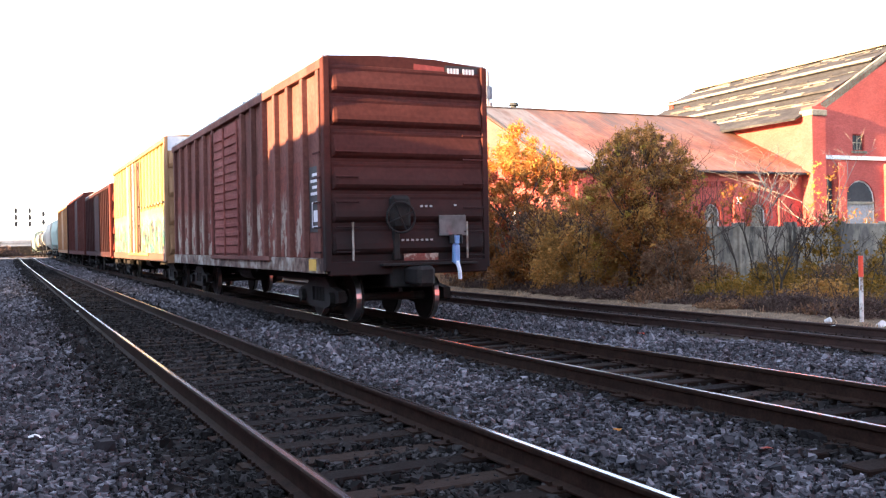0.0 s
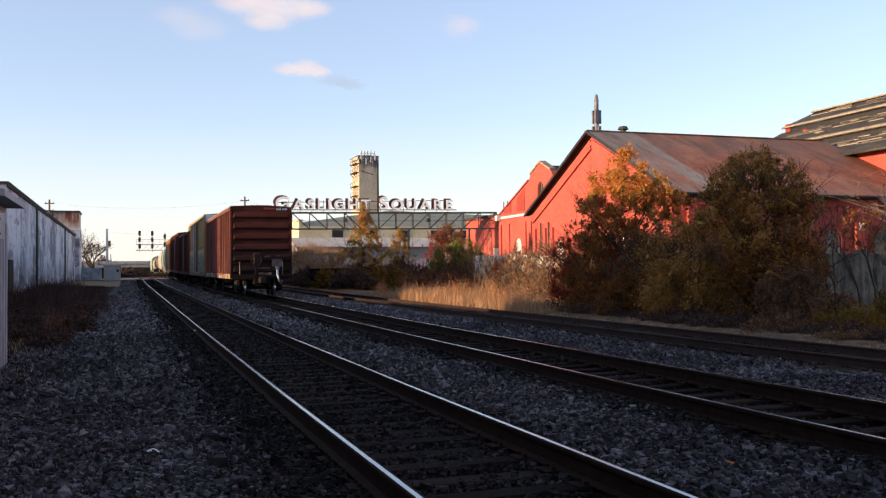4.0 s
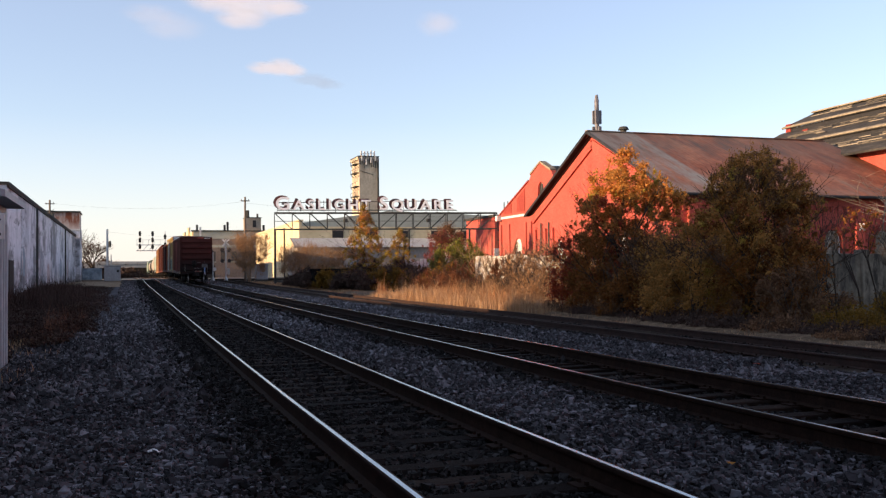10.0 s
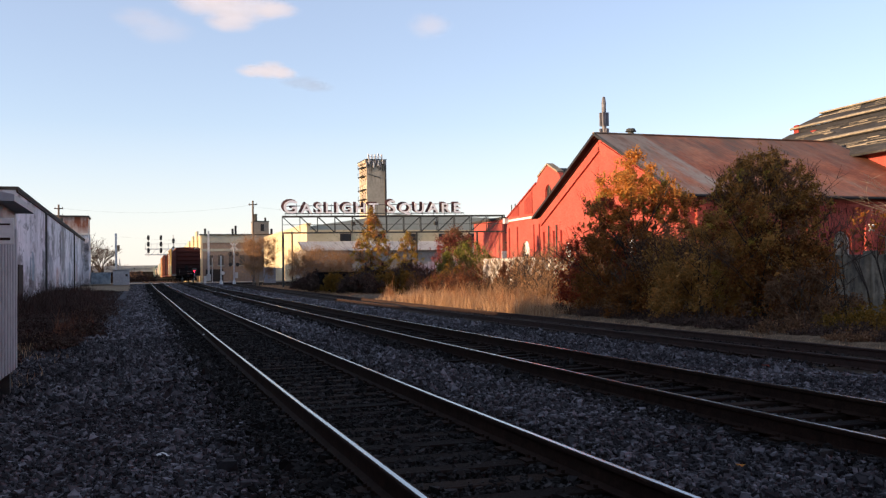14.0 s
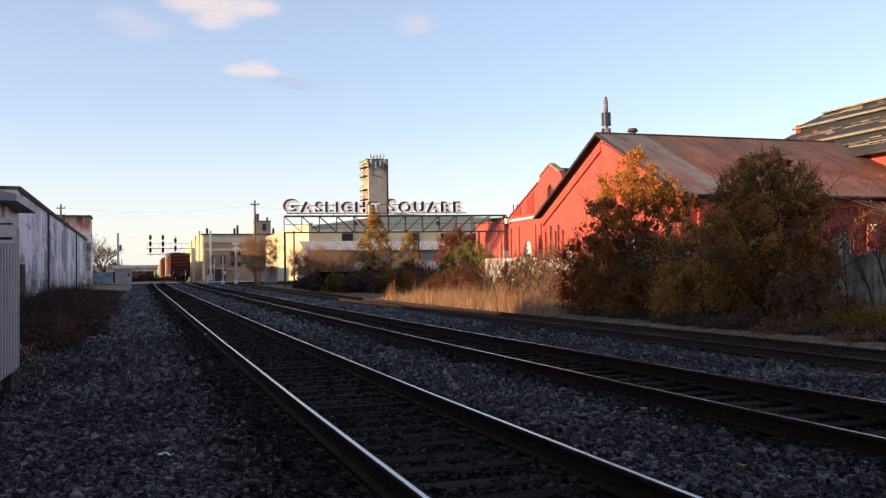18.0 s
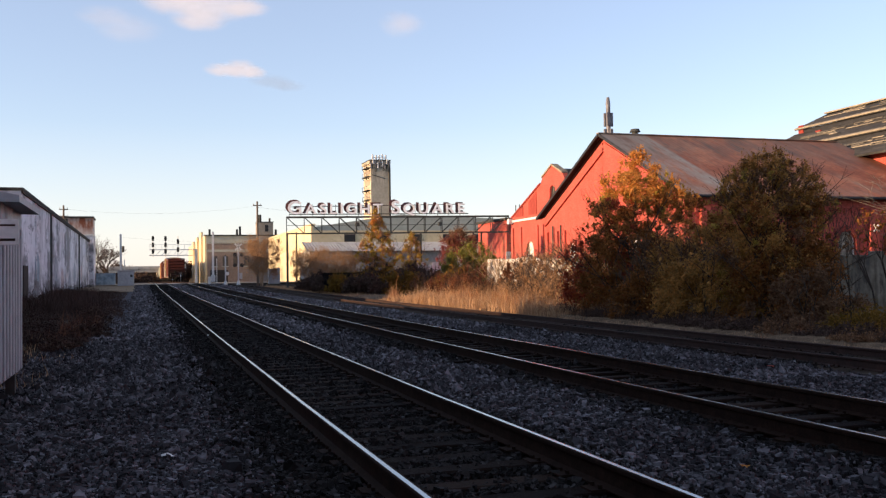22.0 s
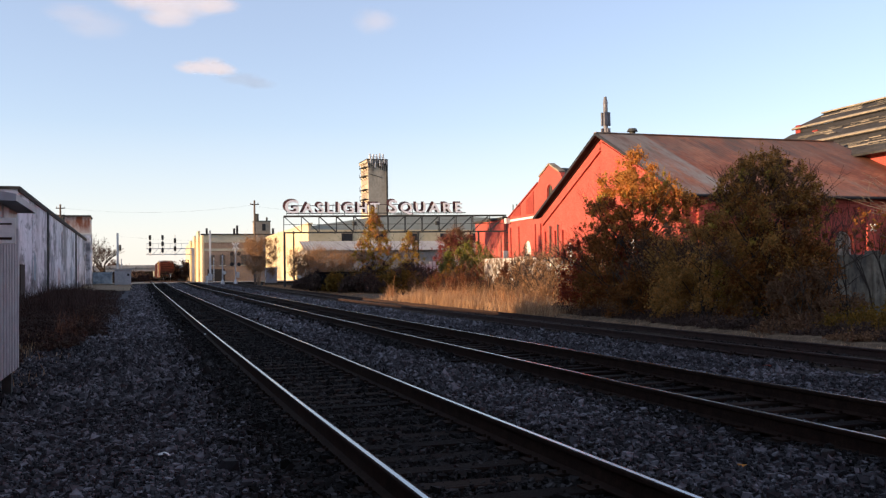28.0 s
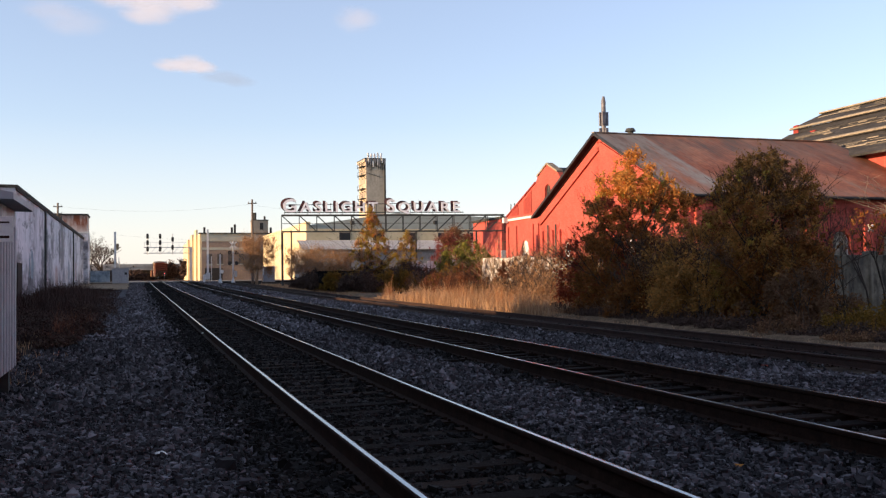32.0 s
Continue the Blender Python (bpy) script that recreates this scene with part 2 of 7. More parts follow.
M_RAIL = material("rail_steel", [(0.3, (0.01815, 0.0105, 0.0075)), (0.7, (0.0396, 0.0225, 0.015))], 0.8, 0.2, scale=6, fine=(40, 0.4), spec=0.06)
M_HEAD = material("polished_steel", [(0.3, (0.2952, 0.2952, 0.3108)), (0.7, (0.4264, 0.4264, 0.4536))], 0.2, 1.0, scale=3, stretch=(8, 0.3, 1))
M_RUSTRAIL = material("rusty_rail", [(0.3, (0.022, 0.0115, 0.0085)), (0.7, (0.055, 0.027, 0.018))], 0.85, 0.1, scale=5, fine=(30, 0.4))
M_BRICK = brickwork("red_painted_brick", (0.48, 0.09, 0.067), (0.59, 0.126, 0.096), (0.75, 0.72, 0.72))
M_BRICKD = brickwork("weathered_red_brick", (0.28, 0.045, 0.035), (0.4, 0.07, 0.05), (0.75, 0.7, 0.7))
M_RUSTROOF = material("rusty_sheet_roof", [(0.25, (0.1555, 0.0488, 0.0236)), (0.5, (0.311, 0.1024, 0.0504)), (0.75, (0.5184, 0.216, 0.1142))], 0.75, 0.1, scale=0.55, bump=0.0, stretch=(1, 0.35, 1), fine=(3, 0.35))
overlay(M_RUSTROOF, (0.075, 0.04, 0.03), 0.5, 0.5, 0.7, (1.3, 0.3, 0.3), strength=0.6)
overlay(M_RUSTROOF, (0.3, 0.22, 0.17), 0.7, 0.5, 0.68, (0.9, 0.3, 0.3), strength=0.5)
overlay(M_RUSTROOF, (0.28, 0.22, 0.17), 0.5, 0.4, 0.66, (1.0, 0.5, 0.5), axis=2, band=(7.6, 5.8), strength=0.65)
overlay(M_RUSTROOF, (0.27, 0.25, 0.22), 0.7, 0.36, 0.56, (0.8, 0.2, 0.3), axis=0, band=(31.5, 31.2))
overlay(M_RUSTROOF, (0.17, 0.12, 0.09), 0.7, 0.3, 0.5, (0.9, 0.2, 0.3), axis=2, band=(7.8, 9.6), strength=0.5)
overlay(M_RUSTROOF, (0.1, 0.075, 0.06), 0.9, 0.5, 0.62, (1.2, 0.25, 0.4), axis=2, band=(7.4, 9.4), strength=0.8)
overlay(M_RUSTROOF, (0.2, 0.07, 0.04), 2.4, 0.56, 0.64, (1.4, 0.2, 0.4), strength=0.6)
M_OLDROOF = material("weathered_shingles", [(0.3, (0.024, 0.0224, 0.0208)), (0.55, (0.06, 0.056, 0.0496)), (0.8, (0.136, 0.12, 0.096))], 0.9, scale=1.4, bump=0.03, stretch=(1, 0.4, 1), fine=(9, 0.5))
M_OLDWOOD = material("bleached_boards", [(0.3, (0.2125, 0.1785, 0.1275)), (0.7, (0.425, 0.3655, 0.2635))], 0.85, scale=2, fine=(12, 0.4))
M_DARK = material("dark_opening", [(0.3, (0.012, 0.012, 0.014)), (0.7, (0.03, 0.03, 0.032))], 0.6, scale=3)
M_WHITE = material("white_paint", [(0.3, (0.62, 0.6, 0.56)), (0.7, (0.8, 0.78, 0.75))], 0.6, scale=2, fine=(8, 0.2))
M_WBWALL = material("stained_white_wall", [(0.3, (0.6547, 0.6212, 0.6588)), (0.6, (0.8448, 0.8075, 0.8424))], 0.8, scale=0.35, fine=(3, 0.2))
overlay(M_WBWALL, (0.16, 0.15, 0.155), 0.62, 0.5, 0.57, (0.3, 0.26, 0.34), strength=0.85)
overlay(M_WBWALL, (0.1, 0.095, 0.1), 1.6, 0.58, 0.63, (0.5, 0.3, 0.7), strength=0.7)
overlay(M_WBWALL, (0.07, 0.06, 0.06), 0.9, 0.42, 0.55, (0.5, 0.28, 0.7), axis=2, band=(3.0, 0.9), strength=0.85)
overlay(M_WBWALL, (0.3, 0.28, 0.29), 1.8, 0.5, 0.6, (1, 0.3, 0.12), strength=0.5)
overlay(M_WBWALL, (0.33, 0.12, 0.08), 0.8, 0.6, 0.8, (1, 1.2, 0.5), axis=2, band=(3.5, 1.0), strength=0.7)
M_SHEET = material("silver_sheet", [(0.3, (0.34, 0.34, 0.36)), (0.7, (0.44, 0.44, 0.46))], 0.5, 0.25, scale=1.2, fine=(5, 0.2))
M_CREAM = material("cream_wall", [(0.3, (0.62, 0.5, 0.3)), (0.7, (0.74, 0.62, 0.4))], 0.85, scale=0.4, fine=(2, 0.15))
# Darkened tan for the mill front, with its shade put into the colour.
M_MILL = material("shaded_tan_brick", [(0.3, (0.24, 0.185, 0.15)), (0.7, (0.33, 0.26, 0.215))], 0.9, scale=0.4, fine=(3, 0.25))
M_TAN = material("tan_wall", [(0.3, (0.306, 0.256, 0.195)), (0.7, (0.3995, 0.336, 0.2625))], 0.85, scale=0.25, fine=(2, 0.2))
M_GREY = material("grey_concrete", [(0.3, (0.1448, 0.121, 0.0862)), (0.5, (0.3117, 0.2642, 0.1983)), (0.72, (0.512, 0.4436, 0.3448))], 0.9, scale=0.6, bump=0.03, fine=(5, 0.35))
overlay(M_GREY, (0.07, 0.065, 0.06), 0.9, 0.48, 0.62, (1, 1, 0.35), strength=0.8)
overlay(M_GREY, (0.03, 0.027, 0.024), 2.2, 0.52, 0.6, (1, 1, 0.25), strength=0.85)
M_GREYROOF = material("grey_green_roof", [(0.3, (0.32, 0.33, 0.28)), (0.7, (0.42, 0.43, 0.37))], 0.7, scale=0.5)
M_STEEL = material("dark_painted_steel", [(0.3, (0.03, 0.032, 0.03)), (0.7, (0.07, 0.072, 0.066))], 0.7, 0.2, scale=3)
M_GALV = material("galvanised_steel", [(0.3, (0.4, 0.41, 0.42)), (0.7, (0.55, 0.56, 0.57))], 0.45, 0.6, scale=6)
M_WOOD = material("grey_wood_pole", [(0.3, (0.09, 0.07, 0.055)), (0.7, (0.18, 0.14, 0.11))], 0.9, scale=4, stretch=(3, 3, 0.4))
M_BLACK = material("black_paint", [(0.3, (0.012, 0.012, 0.013)), (0.7, (0.03, 0.03, 0.03))], 0.6, scale=5)
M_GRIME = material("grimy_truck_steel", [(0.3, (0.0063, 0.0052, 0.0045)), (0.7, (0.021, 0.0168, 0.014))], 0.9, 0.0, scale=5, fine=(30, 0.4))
M_WHEEL = material("wheel_tread_steel", [(0.3, (0.35, 0.35, 0.36)), (0.7, (0.55, 0.55, 0.56))], 0.3, 1.0, scale=4)
M_BARK = material("bark", [(0.3, (0.027, 0.0193, 0.0146)), (0.7, (0.072, 0.0523, 0.039))], 0.95, scale=9, stretch=(1, 1, 0.25))
M_PALEBARK = material("pale_bark", [(0.3, (0.16, 0.13, 0.1)), (0.7, (0.34, 0.29, 0.23))], 0.9, scale=6)
L_GREEN = material("olive_leaves", [(0.2, (0.06432, 0.04266, 0.01134)), (0.45, (0.1543, 0.09242, 0.01782)), (0.7, (0.2701, 0.1422, 0.0243)), (0.9, (0.3859, 0.1659, 0.0243))], 0.6, scale=0.8, island=True, spec=0.08)
L_OLIVE = material("olive_brown_leaves", [(0.2, (0.1513, 0.0857, 0.0289)), (0.45, (0.3231, 0.1739, 0.0499)), (0.7, (0.4813, 0.2331, 0.059)), (0.9, (0.605, 0.252, 0.0722))], 0.6, scale=0.8, island=True, spec=0.08)
L_RUST = material("rust_brown_leaves", [(0.2, (0.075, 0.0374, 0.0144)), (0.45, (0.175, 0.077, 0.0216)), (0.72, (0.3125, 0.11, 0.027)), (0.95, (0.425, 0.187, 0.036))], 0.6, scale=0.8, island=True, spec=0.08)
L_YELLOW = material("pale_yellow_leaves", [(0.2, (0.16, 0.1, 0.02)), (0.5, (0.36, 0.24, 0.045)), (0.75, (0.5, 0.35, 0.07)), (0.95, (0.38, 0.18, 0.04))], 0.6, scale=0.8, island=True, spec=0.08)
# Lightened brown leaves: low sun on them is put into the colour.
L_TWIGGY = material("sunlit_dead_leaves", [(0.2, (0.192, 0.1098, 0.0562)), (0.5, (0.36, 0.2074, 0.1063)), (0.85, (0.552, 0.3416, 0.1875))], 0.8, scale=0.8, island=True, spec=0.08)
L_DEADBR = material("dead_rust_brown_leaves", [(0.25, (0.1, 0.04, 0.022)), (0.6, (0.2, 0.08, 0.04)), (0.9, (0.3, 0.14, 0.07))], 0.8, scale=0.8, island=True, spec=0.08)
# Lightened bark for twigs, with the sun put into its tone.
M_TWIG = material("sunlit_twigs", [(0.3, (0.2, 0.13, 0.08)), (0.7, (0.34, 0.23, 0.14))], 0.9, scale=5)
L_GOLD = material("golden_leaves", [(0.2, (0.2847, 0.1244, 0.0308)), (0.45, (0.5408, 0.2489, 0.0615)), (0.72, (0.7115, 0.311, 0.0769)), (0.95, (0.5124, 0.1369, 0.0461))], 0.6, scale=0.8, island=True, spec=0.08)
L_RED = material("dark_red_leaves", [(0.2, (0.12, 0.02772, 0.01796)), (0.5, (0.285, 0.05198, 0.02793)), (0.85, (0.48, 0.127, 0.03491))], 0.6, scale=0.8, island=True, spec=0.08)
L_MAROON = material("maroon_leaves", [(0.2, (0.1, 0.028, 0.026)), (0.5, (0.23, 0.062, 0.055)), (0.85, (0.36, 0.115, 0.095))], 0.7, scale=0.8, island=True, spec=0.08)
L_DEEP = material("deep_green_leaves", [(0.25, (0.1, 0.105, 0.024)), (0.6, (0.21, 0.2, 0.042)), (0.9, (0.36, 0.26, 0.06))], 0.6, scale=0.8, island=True, spec=0.08)
L_BROWN = material("brown_dry_leaves", [(0.25, (0.1035, 0.056, 0.0308)), (0.6, (0.207, 0.112, 0.0605)), (0.9, (0.345, 0.2016, 0.11))], 0.75, scale=0.8, island=True, spec=0.08)
M_VERGE = material("short_dead_grass", [(0.3, (0.0788, 0.0528, 0.0326)), (0.5, (0.175, 0.1204, 0.0744)), (0.72, (0.315, 0.2228, 0.1395))], 0.95, scale=2.2, bump=0.05, fine=(30, 0.6), spec=0.06)
L_STRAW = material("dry_grass", [(0.2, (0.2016, 0.1125, 0.0648)), (0.5, (0.4032, 0.24, 0.1296)), (0.85, (0.6336, 0.435, 0.2592))], 0.8, scale=0.8, island=True, spec=0.08)
L_BROOM = material("rust_straw_grass", [(0.2, (0.24, 0.1, 0.045)), (0.5, (0.4, 0.19, 0.085)), (0.85, (0.56, 0.32, 0.16))], 0.8, scale=0.8, island=True, spec=0.08)
L_DEADWEED = material("rust_red_weeds", [(0.2, (0.07, 0.032, 0.02)), (0.55, (0.15, 0.068, 0.042)), (0.85, (0.24, 0.12, 0.075))], 0.85, scale=0.8, island=True, spec=0.08)
L_DARKWEED = material("dark_purple_brown_weeds", [(0.2, (0.024, 0.016, 0.014)), (0.55, (0.054, 0.034, 0.028)), (0.85, (0.1, 0.066, 0.052))], 0.85, scale=0.8, island=True, spec=0.08)
L_WEED = material("rust_brown_weeds", [(0.2, (0.034, 0.022, 0.018)), (0.55, (0.074, 0.047, 0.037)), (0.85, (0.135, 0.09, 0.068))], 0.85, scale=0.8, island=True, spec=0.08)

# ---- ground and track ----
def leafy(m, share_through=0.35):
    """Lets part of the light through thin leaves."""
    n, l = m.node_tree.nodes, m.node_tree.links
    bs = n["Principled BSDF"]
    tl = n.new("ShaderNodeBsdfTranslucent")
    l.new(bs.inputs["Base Color"].links[0].from_socket, tl.inputs["Color"])
    mx = n.new("ShaderNodeMixShader")
    mx.inputs[0].default_value = share_through
    l.new(bs.outputs[0], mx.inputs[1])
    l.new(tl.outputs[0], mx.inputs[2])
    l.new(mx.outputs[0], n["Material Output"].inputs["Surface"])


for lm in (L_GREEN, L_OLIVE, L_MAROON, L_RUST, L_GOLD, L_YELLOW, L_RED, L_DEEP, L_BROWN, L_STRAW, L_TWIGGY, L_DEADBR, L_BROOM):
    leafy(lm, 0.5 if lm is L_GOLD else 0.35)


def ground_sheet():
    xs = [-2500, -600, -200, -80, -40, -20] + [x * 1.0 for x in range(-14, 31)] + [40, 60, 100, 200, 600, 2500]
    ys = [-600, -200, -80, -40] + [y * 2.0 for y in range(-10, 80)] + [170, 190, 220, 260, 320, 400, 600, 1000, 2500, 4500]
    bm = B()
    grid = [[bm.verts.new((x, y, gz(y) - 0.16 + (0.08 * noise.noise((x * 0.35, y * 0.35, 0)) if -2000 < x < 2000 else 0))) for x in xs] for y in ys]
    for j in range(len(ys) - 1):
        for i in range(len(xs) - 1):
            bm.faces.new((grid[j][i], grid[j][i + 1], grid[j + 1][i + 1], grid[j + 1][i]))
    return tagged(part("ground", bm, M_DIRT, smooth=True), "dry brown earth with thin grass", "ground", kind="structure")


ground_sheet()


def strip(name, xs, zs, y0, y1, step, mat):
    bm = B()
    n = int((y1 - y0) / step)
    rows = []
    for j in range(n + 1):
        y = y0 + (y1 - y0) * j / n
        rows.append([bm.verts.new((x + 0.12 * noise.noise((x, y * 0.7, 3)), y, gz(y) + z + dip(x, y) + 0.03 * noise.noise((x * 2.1, y * 2.1, 1)))) for x, z in zip(xs, zs)])
    for j in range(n):
        for i in range(len(xs) - 1):
            f = bm.faces.new((rows[j][i], rows[j][i + 1], rows[j + 1][i + 1], rows[j + 1][i]))
            f.material_index = any(abs((xs[i] + xs[i + 1]) / 2 - c) < 1.1 for c in (2.397, 6.364, 12.098))
    return part(name, bm, mat, smooth=True)


tagged(strip("ballast_bed", [-2.3, -1.2, -0.4, 0.6, 1.2, 1.7, 2.4, 3.2, 3.9, 4.6, 5.4, 6.4, 7.4, 8.1, 9.0, 10.0, 10.8, 11.4, 12.1, 12.9, 13.6],
             [-0.2, -0.1, -0.07, -0.05, -0.05, -0.05, -0.05, -0.05, -0.05, -0.05, -0.06, -0.08, -0.06, -0.05, -0.06, -0.07, -0.09, -0.1, -0.1, -0.1, -0.2], -12, 560, 0.8, [M_BALLAST, M_OILBED]),
       "grey crushed stone ballast between the tracks", "ballast", kind="structure")

tagged(strip("verge", [13.2, 13.5, 14.0, 14.8, 15.6, 16.2, 16.8], [-0.24, -0.05, -0.01, 0.0, 0.0, -0.02, -0.2], -6, 62, 0.4, [M_VERGE]), "pale strip of short dead grass beside the siding", "verge", kind="structure")

TRACKS = {"near": 2.397, "middle": 6.364, "far": 12.098}
GAUGE = 1.507
PROFILE = [(-0.07, 0), (0.07, 0), (0.07, 0.012), (0.012, 0.03), (0.01, 0.135), (0.036, 0.145), (0.037, 0.172), (0.03, 0.18), (0.014, 0.181), (-0.022, 0.181), (-0.03, 0.18), (-0.037, 0.172), (-0.036, 0.145), (-0.01, 0.135), (-0.012, 0.03), (-0.07, 0.012)]


def rail(parent, x, worn):
    bm = B()
    ys = [-14, 0, 10, 15, 20, 27, 35, 47, 60, 75, 90, 100, 110, 118, 125, 137, 150, 330, 560]
    rings = [[bm.verts.new((x + u, y, gz(y) + dip(x, y) + v)) for u, v in PROFILE] for y in ys]
    k = len(PROFILE)
    for a, b in zip(rings, rings[1:]):
        for i in range(k):
            f = bm.faces.new((a[i], a[(i + 1) % k], b[(i + 1) % k], b[i]))
            f.material_index = 1 if worn and i == 8 else 0
    bm.faces.new(rings[0])
    bm.faces.new(rings[-1][::-1])
    return part("rail", bm, [M_RAIL, M_HEAD] if worn else [M_RUSTRAIL])


TIES = []
for key, cx in TRACKS.items():
    tr = thing("railway_track", {"near": "railway track of steel rails on dark wooden ties", "middle": "railway track with the train on it, polished rail heads",
                                 "far": "rusty siding track beside the dry grass verge"}[key], "railway track", group="tracks")
    for s in (-1, 1):
        rail(tr, cx + s * GAUGE / 2, key != "far").parent = tr
    TIES.append((tr, cx))


def rocks(count, area, size, seed, coarse=False, all_round=False, stone=None):
    """Loose stones: rough broken lumps strewn over area (x0, y0, x1, y1)."""
    rng = np.random.default_rng(seed)
    bm = B()
    if coarse:
        for p in ((1, 0, 0), (0, 1, 0), (-1, 0, 0), (0, -1, 0), (0.2, 0.1, 0.9), (0, 0, -0.7)):
            bm.verts.new(p)
        bm.verts.ensure_lookup_table()
        for i in range(4):
            bm.faces.new((bm.verts[i], bm.verts[(i + 1) % 4], bm.verts[4]))
            bm.faces.new((bm.verts[(i + 1) % 4], bm.verts[i], bm.verts[5]))
        bm.verts.index_update()
    else:
        bmesh.ops.create_cube(bm, size=1.35)
        bmesh.ops.triangulate(bm, faces=bm.faces[:])
    base = np.array([v.co[:] for v in bm.verts])
    tris = np.array([[v.index for v in f.verts] for f in bm.faces])
    bm.free()
    nv = len(base)
    x0, y0, x1, y1 = area
    x = rng.uniform(x0, x1, count)
    y = rng.uniform(y0, y1, count)
    keep = np.ones(count, bool)
    ang = np.degrees(np.arctan2(x, y))
    keep &= all_round | ((ang > -14) & (ang < 56))
    keep &= x > np.interp(y, [18, 26, 35, 60], [-2.6, -1.3, -0.4, -0.6]) + rng.normal(0, 0.12, count)
    for cx in TRACKS.values():
        for s in (-1, 1):
            keep &= np.abs(x - cx - s * GAUGE / 2) > 0.09
    # thinner over the ties of the near track, where wood shows
    on = (np.abs(x - TRACKS["near"]) < 1.02) & (np.mod(y, 0.53) < 0.25)
    keep &= ~on | (rng.random(count) < 0.2)
    inside = np.abs(x - TRACKS["near"]) < 1.32
    keep &= ~inside | (rng.random(count) < 0.92)
    on2 = (np.abs(x - TRACKS["middle"]) < 0.8)
    keep &= ~on2 | (rng.random(count) < 0.35)
    x, y = x[keep], y[keep]
    n = len(x)
    v = base[None] * (1 + rng.uniform(-0.28, 0.28, (n, nv, 1))) + rng.normal(0, 0.2, (n, nv, 3))
    v = v * (rng.uniform(0.5, 1.3, (n, 1, 3)) * rng.lognormal(0, 0.32, (n, 1, 1)) * size / 2)
    a, b = rng.uniform(0, 6.283, n), rng.uniform(-0.6, 0.6, n)
    ca, sa, cb, sb = np.cos(a), np.sin(a), np.cos(b), np.sin(b)
    vx = v[..., 0] * cb[:, None] + v[..., 2] * sb[:, None]
    vz = -v[..., 0] * sb[:, None] + v[..., 2] * cb[:, None]
    vx, vy = vx * ca[:, None] - v[..., 1] * sa[:, None], vx * sa[:, None] + v[..., 1] * ca[:, None]
    lump = 0.02 * np.sin(x * 3.1 + y * 1.7) + 0.02 * np.sin(y * 2.3 - x)
    low = np.where(np.abs(x - TRACKS["middle"]) < 0.8, -0.05, -0.005)
    low = np.where(x > 9.5, -0.03 + np.interp(y, [10, 20, 40, 60], [-0.14, -0.15, -0.2, -0.21]) * np.interp(x, [9.6, 10.9], [0, 1]), low)
    low = np.where(np.abs(x - TRACKS["near"]) < 0.85, -0.025, low)
    low = np.where(x < -0.3, low - 0.06 * np.clip((-0.3 - x) / 1.5, 0, 1.5), low)
    zz = np.interp(y, [10, 20, 35, 60, 90, 110, 125], [0, 0.04, 0.13, 0.3, 0.52, 0.75, 0.92]) + low + lump * (np.abs(x - TRACKS["near"]) > 1.35) + rng.uniform(-0.012, 0.014, n)
    pts = np.stack([vx + x[:, None], vy + y[:, None], vz + zz[:, None]], -1).reshape(-1, 3)
    faces = (tris[None] + nv * np.arange(n)[:, None, None]).reshape(-1, 3)
    me = bpy.data.meshes.new("ballast_stones")
    me.from_pydata(pts.tolist(), [], faces.tolist())
    me.materials.append(stone or M_STONE)
    me.materials.append(M_OILY)
    dark = np.zeros(n, bool)
    for cx, w in ((TRACKS["near"] - 0.2, 1.35), (TRACKS["middle"], 1.2), (TRACKS["far"], 1.2)):
        dark |= np.abs(x - cx) + rng.normal(0, 0.18, n) < w
    dark |= ((x - 5.3) / 0.45) ** 2 + ((y - 19.2) / 1.5) ** 2 < rng.uniform(0.6, 1.3, n)
    me.polygons.foreach_set("material_index", np.repeat(dark.astype(np.int32), len(tris)))
    return tagged(new("ballast_stones", me), "loose grey crushed stones of the track bed", "ballast", kind="stuff")


rocks(100000, (-3.2, 3.2, 11.5, 11.5), 0.042, 3)
rocks(26000, (-2.4, -7.0, 8.6, 3.2), 0.06, 7, coarse=True, all_round=True)
rocks(62000, (-2.6, 11.5, 13.0, 24), 0.07, 4, coarse=True)
rocks(42000, (-2.2, 24, 13.0, 62), 0.085, 5, coarse=True, stone=M_FARSTONE)
rocks(24000, (-2.0, 62, 13.4, 126), 0.125, 6, coarse=True, stone=M_FARSTONE)

# ---- buildings ----
def post_box(name, parent, mat, x0, y0, z0, x1, y1, z1, label="", bevel=0.0):
    return part(name, box(B(), x0, y0, z0, x1, y1, z1, bevel), mat, parent, label)


SIDE_X = pose(0, 0, 0, 0, 0, 90)      # u along +y, thickness towards -x


